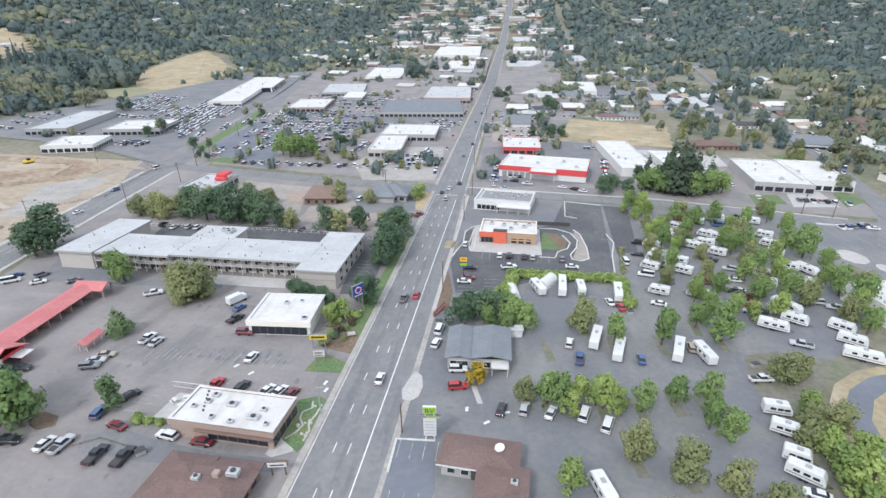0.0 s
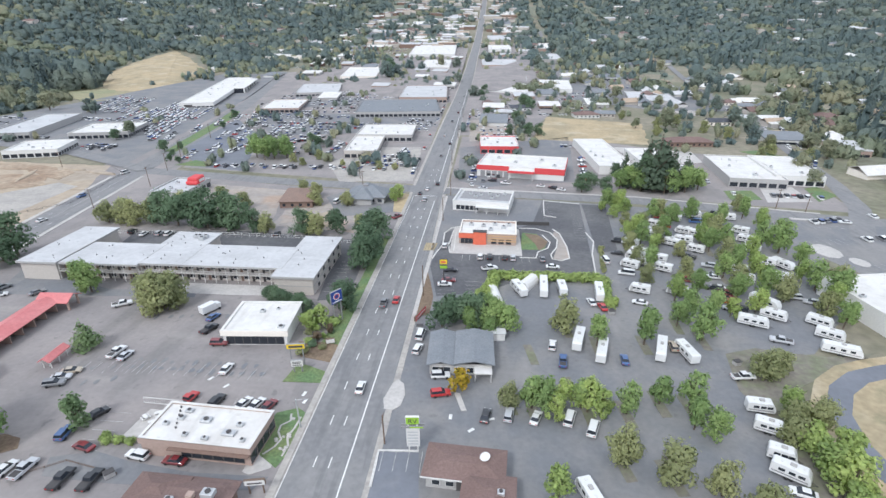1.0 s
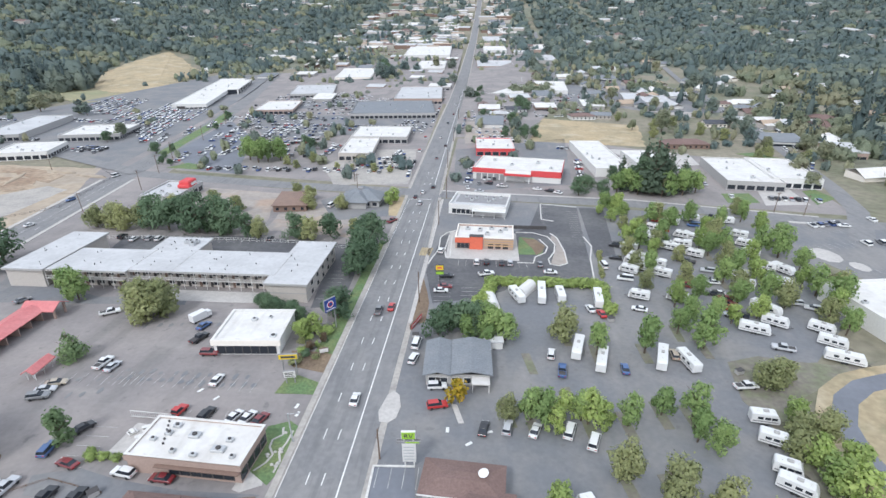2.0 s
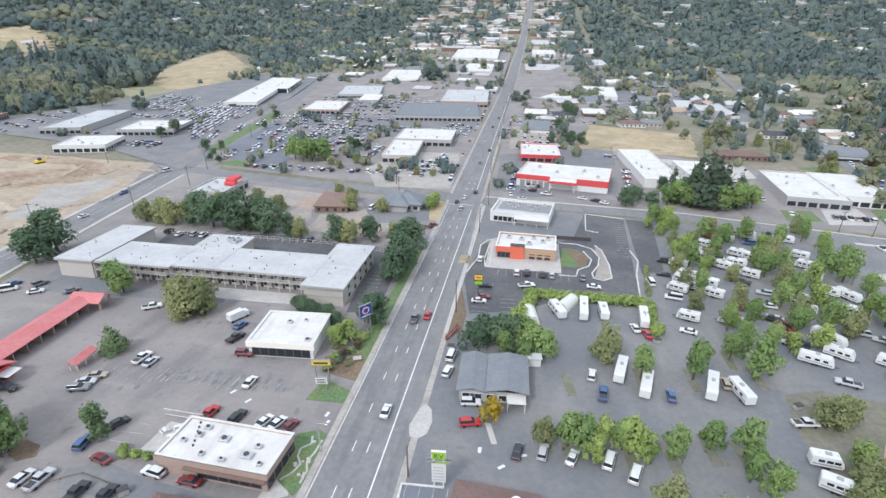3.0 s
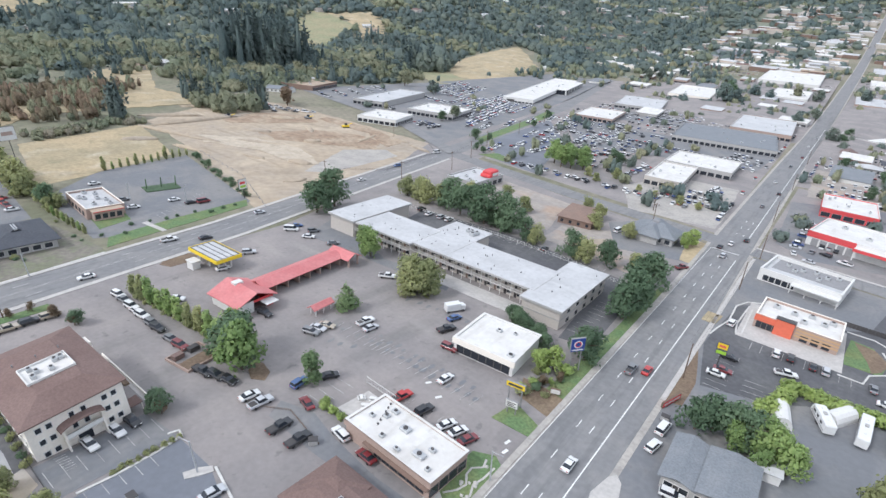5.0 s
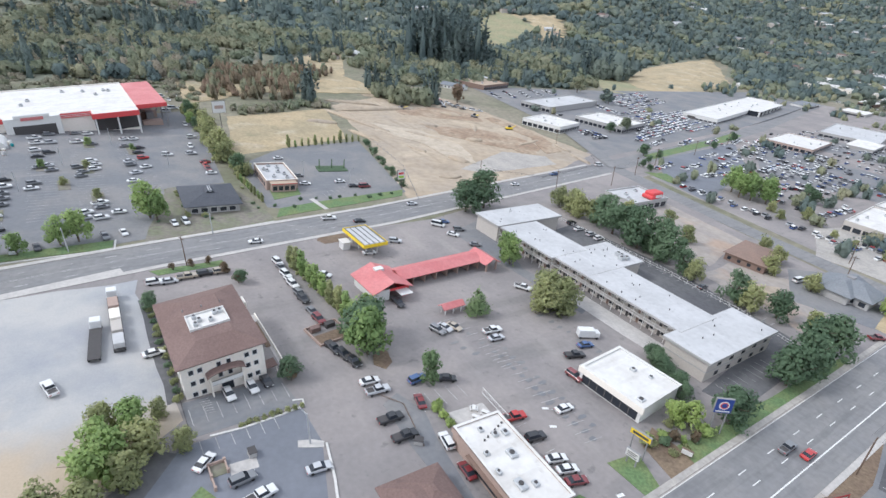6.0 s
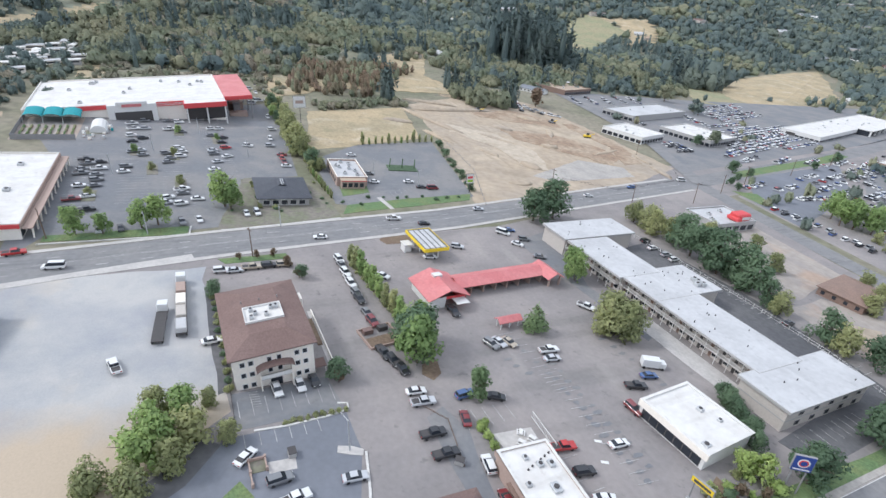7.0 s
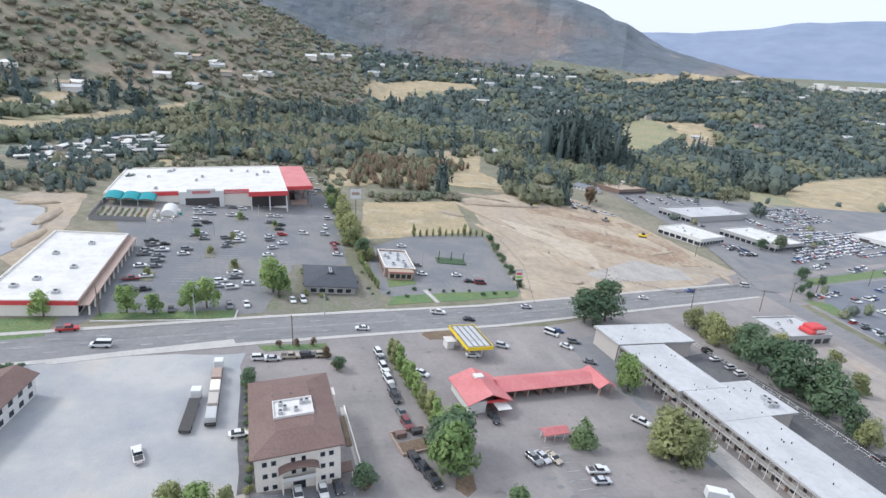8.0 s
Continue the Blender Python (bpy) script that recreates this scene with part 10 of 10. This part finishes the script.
pole_sign(-171.6, 66.2, 80, 4.6, 3.4, 4.2, WALL_WHITE, "white and green restaurant sign by the street", 1, TRIM_DARK, [(-1.2, 1.2, 0.6, 1.6, GREEN_SIGN), (-1.2, 1.2, 2.2, 3.2, WALL_RED)])
pole_sign(-7.6, -9, 10, 2.4, 3.6, 1.2, WALL_WHITE, "low white restaurant sign beside the road", 2, WOOD, [(-1.3, 1.3, 0.4, 0.7, TRIM_DARK)])
pole_sign(-8, 40.4, 20, 0.6, 2.2, 1.2, WALL_WHITE, "low white board sign on the verge", 2, WOOD)
pole_sign(14, 57, 70, 0.4, 6.5, 1.4, WALL_RED, "long low red and white banner board", 2, WOOD, [(-2.8, 2.8, 0.5, 0.9, WALL_WHITE)])


def utility_pole(x, y, turn, height=11, arms=1, lamp=False, kind="utility_pole", group="utility poles"):
    e = empty(kind, x, y, turn, "tall wooden utility pole with a cross arm" if not lamp else "grey street lamp on a bent arm", "utility pole" if not lamp else "street lamp", group)
    part("pole", tube(bmesh.new(), (0, 0, -1), (0, 0, height), 0.19, 0.13, 8), WOOD if not lamp else METAL, e)
    for k in range(arms):
        part("cross_arm", boxed(-1.3, 1.3, -0.07, 0.07, height - 0.8 - k, height - 0.65 - k), WOOD, e)
        for u in (-1.1, 0, 1.1):
            part("insulator", tube(bmesh.new(), (u, 0, height - 0.65 - k), (u, 0, height - 0.4 - k), 0.06, None, 6), TRIM_GREY, e)
    if lamp:
        part("arm", tube(bmesh.new(), (0, 0, height - 0.2), (1.9, 0, height + 0.25), 0.07, 0.05, 6), METAL, e)
        part("lamp_head", boxed(1.5, 2.4, -0.16, 0.16, height + 0.15, height + 0.32, bevel=0.04), TRIM_GREY, e)
    return e


POLES = [(13.2, 5.2), (13.4, 70), (13.6, 140), (14.2, 178), (10.5, 240), (9.5, 320), (8, 420)]
for x, y in POLES:
    utility_pole(x, y, 90, 11 if y > 10 else 8)
EAST = [(-145.1, 181), (-155, 214), (-167, 250), (-177, 310), (-192, 380)]
for x, y in EAST:
    utility_pole(x, y, 80, 11)
for x, y in ((-222, 216), (-150, 144), (-173, 113), (-128, -32), (-150, -86), (120.4, 187.4), (165, 168), (176, 164), (-38, 205), (-32, 186)):
    utility_pole(x, y, 20, 10)
for x, y, t in ((-46.6, -26.2, 200), (-148.6, -60, 0), (-148, -20, 0), (-5.4, 8.4, 0), (-234, -58, 0), (-262, -38, 0), (-205, -72, 0), (-225, -20, 0), (-196, 30, 0), (-180, 45, 90)):
    utility_pole(x, y, t, 8, 0, True, "street_lamp", "lamps of the lots")


def wires(points, height, label):
    """Sagging cables from pole to pole."""
    bm = bmesh.new()
    for (ax, ay), (bx, by) in zip(points, points[1:]):
        for off in (-1.0, 0, 1.0):
            last = None
            for k in range(9):
                f = k / 8
                x, y = ax + (bx - ax) * f + off * 0.0, ay + (by - ay) * f
                z = (gz(ax, ay) * (1 - f) + gz(bx, by) * f) + height - 1.6 * 4 * f * (1 - f) * 0.6
                p = (x + off, y, z)
                if last:
                    tube(bm, last, p, 0.02, None, 4)
                last = p
    return tagged(obj("power_cable", bm, TRIM_DARK), label, "cable")


wires(POLES[1:], 10.5, "thin dark power cables along the main road")
wires(EAST, 10.5, "thin dark power cables along the second street")


def picket(line, height, material, label, step=3.2):
    """A fence of posts and rails along a polyline."""
    (x0, y0) = line[0]
    e = empty("fence", x0, y0, 0, label, "fence")
    z0 = gz(x0, y0)
    last = None
    for x, y, nx, ny in along(line, step):
        p = Vector((x - x0, y - y0, gz(x, y) - z0))
        part("post", boxed(p.x - 0.06, p.x + 0.06, p.y - 0.06, p.y + 0.06, p.z - 0.4, p.z + height), material, e)
        if last is not None:
            for f in (0.35, 0.92):
                part("rail", tube(bmesh.new(), last + Vector((0, 0, height * f)), p + Vector((0, 0, height * f)), 0.05, None, 4), material, e)
        last = p


picket([(-130, 113), (-100, 114.7), (-66, 115.5), (-37, 114), (-12, 109)], 1.5, WALL_WHITE, "pale railing fence behind the motel yard")
picket([(-113, -43.2), (-71, -44.8), (-61, -45)], 1.0, TRIM_DARK, "dark low fence beside the hotel")
picket([(-252, 92), (-200, 84), (-156, 66)], 1.4, TRIM_GREY, "site fence along the bare earth", 6)
picket([(-184, 128), (-166, 150), (-176, 205), (-192, 218)], 1.0, TRIM_DARK, "dark silt fence round the building site", 6)
picket([(-54, -8.5), (-48, -4.6), (-36, -7)], 0.5, WOOD, "low timber rail between two lots")

# planters, bins and blocks
e = empty("planter", -79.5, -8.5, 8, "walled planter and bin enclosure between parked cars", "planter", lie=True)
for a in ((-4.2, 4.2, -4.6, -4.3), (-4.2, 4.2, 4.3, 4.6), (-4.2, -3.9, -4.3, 4.3), (3.9, 4.2, -4.3, 4.3)):
    part("wall", boxed(*a, -0.3, 0.7), WALL_TAN, e)
part("soil", boxed(-0.2, 3.9, -4.3, 4.3, -0.2, 0.3), MULCH, e)
part("bin", boxed(-3.4, -1.8, -3.6, -1, 0, 1.3, bevel=0.06), ROOF_BROWN, e)
part("bin", boxed(-3.4, -1.8, 0.6, 3.2, 0, 1.3, bevel=0.06), TRIM_DARK, e)
for x, y, t in ((-37, -7.6, 50), (70, 63, 10), (96, 39.5, 20), (14.8, 50, 5), (-49, -36.5, 0)):
    e = empty("skip_bin", x, y, t, "grey metal rubbish skip standing on asphalt", "bin", "bins", lie=True)
    part("body", boxed(-0.9, 0.9, -0.7, 0.7, 0.1, 1.2, bevel=0.08), WALL_GREY, e)
    part("lid", boxed(-0.95, 0.95, -0.75, 0.75, 1.2, 1.3), TRIM_DARK, e)
e = empty("garden_shelter", -205, 47, 80, "dark planted corral with posts on the lot", "corral", lie=True)
part("bed", boxed(-7, 7, -4, 4, 0, 0.5, bevel=0.1), LEAF_DARK, e)
for x in (-6, 0, 6):
    part("post", tube(bmesh.new(), (x, 0, 0), (x, 0, 5), 0.3, 0.2, 8), LEAF_DARK, e)
for x, y, t in ((-28, 20, 60), (-33, 22.5, 60), (-7.4, 16, 80), (-8.4, 18.6, 80), (34, 14, 20), (30, 10, 40), (26, 13.5, 90)):
    b = bmesh.new()
    ribbon_bm(b, [(x, y), (x + 1.6 * math.cos(radians(t)), y + 1.6 * math.sin(radians(t)))], 0.35, -0.35, 0.13, 0, 5)
    tagged(obj("arrow_marking", b, PAINT_WHITE), "white painted arrow on asphalt", "road marking", "painted arrows", "structure")
lot([(26.2, 22.8), (27.6, 22.4), (29.4, 16.6), (28.2, 16.4)], 0.2, CONCRETE, "small kerbed island below the golden tree")

e = empty("garden_wall", -47.4, -42.6, 0, "low tan wall with pillars round a weedy bed beside a car park", "wall", lie=True)
for a in ((-2.2, 3.4, -1.6, -1.36), (-2.44, -2.2, -1.6, 1.5), (-2.2, 0.4, 1.26, 1.5)):
    part("wall", boxed(*a, -0.4, 0.75), WALL_TAN, e)
for u, v in ((-2.32, -1.48), (0.6, -1.48), (3.4, -1.48), (-2.32, 1.38), (0.4, 1.38)):
    part("pillar", boxed(u - 0.24, u + 0.24, v - 0.24, v + 0.24, -0.4, 1.05, bevel=0.03), WALL_TAN, e)
part("bed", boxed(-2.2, 0.5, -1.36, 1.26, -0.2, 0.16), SOIL, e, "weedy olive planting bed")


def oil_stains():
    """Dark drip stains down the middle of worn parking bays."""
    r = random.Random(12)
    bm = bmesh.new()
    for x0, y0, x1, y1, n in ((-57, 26.6, -21, 25.6, 15), (-57, 29.4, -24, 28.8, 12), (-66, 18, -56, 21, 4), (-62, 50.5, -39, 52.5, 8), (-70, 24, -60, 26, 4), (-100, 114, -30, 116, 14)):
        for k in range(n):
            f = (k + r.uniform(-0.15, 0.15)) / (n - 1)
            x, y = x0 + (x1 - x0) * f + r.uniform(-0.4, 0.4), y0 + (y1 - y0) * f + r.uniform(-0.4, 0.4)
            a, b = r.uniform(0.4, 0.8), r.uniform(0.7, 1.5)
            pts = []
            for m in range(11):
                t, q = 2 * math.pi * m / 11, r.uniform(0.7, 1.15)
                u, v = x + a * q * math.cos(t), y + b * q * math.sin(t)
                pts.append(bm.verts.new((u, v, gz(u, v) + 0.105)))
            bm.faces.new(pts)
    return tagged(obj("oil_stains", bm, ASPHALT_GREY), "dark drip stains on worn parking bays", "stains", "", "structure")


oil_stains()


def dirt_mound(x, y, length, width, height, turn, seed):
    """An uneven heap of spoil on the building site."""
    r = random.Random(seed)
    bm = bmesh.new()
    bmesh.ops.create_uvsphere(bm, u_segments=18, v_segments=10, radius=1)
    for v in bm.verts:
        n = 1 + 0.3 * noise.noise(v.co * 2.3 + Vector((seed, 0, 0))) + 0.12 * noise.noise(v.co * 6 + Vector((0, seed, 0)))
        v.co = Vector((v.co.x * length * n, v.co.y * width * n, v.co.z * height * n))
    ob = obj("dirt_mound", bm, DIRT, Matrix.Translation((x, y, gz(x, y))) @ slope_turn(x, y) @ Matrix.Rotation(radians(turn), 4, "Z"), True)
    return tagged(ob, "heap of tan earth on the bare building site", "dirt mound", "spoil heaps")


for k, (x, y, l, w, h, turn) in enumerate(((-300, 104, 34, 3, 1.6, 14), (-352, 128, 20, 3, 1.8, 62), (-372, 168, 22, 3, 1.8, 60), (-262, 92, 14, 2.4, 1.2, 12), (-205, 122, 7, 4, 1.6, 20), (-240, 160, 6, 4, 1.4, 70), (-282, 150, 9, 4, 1.6, 30), (-230, 110, 8, 3, 1.0, 10), (-310, 190, 9, 5, 1.8, 45), (-190, 205, 12, 2.4, 1.2, 165), (-212, 212, 10, 2.2, 1.0, 168), (-180, 100, 6, 3, 1.0, 75), (-329, 137, 36, 3.4, 2.0, 92), (-296, 80, 10, 3, 1.6, 60), (-255, 132, 16, 2.2, 0.9, 30), (-228, 196, 14, 2.0, 0.9, 110), (-270, 182, 12, 2.4, 1.0, 150), (-222, -124, 12, 2.6, 1.4, 170), (-252, -126, 14, 3, 1.6, 175), (-274, -136, 9, 3, 1.5, 110))):
    dirt_mound(x, y, l, w, h, turn, k)
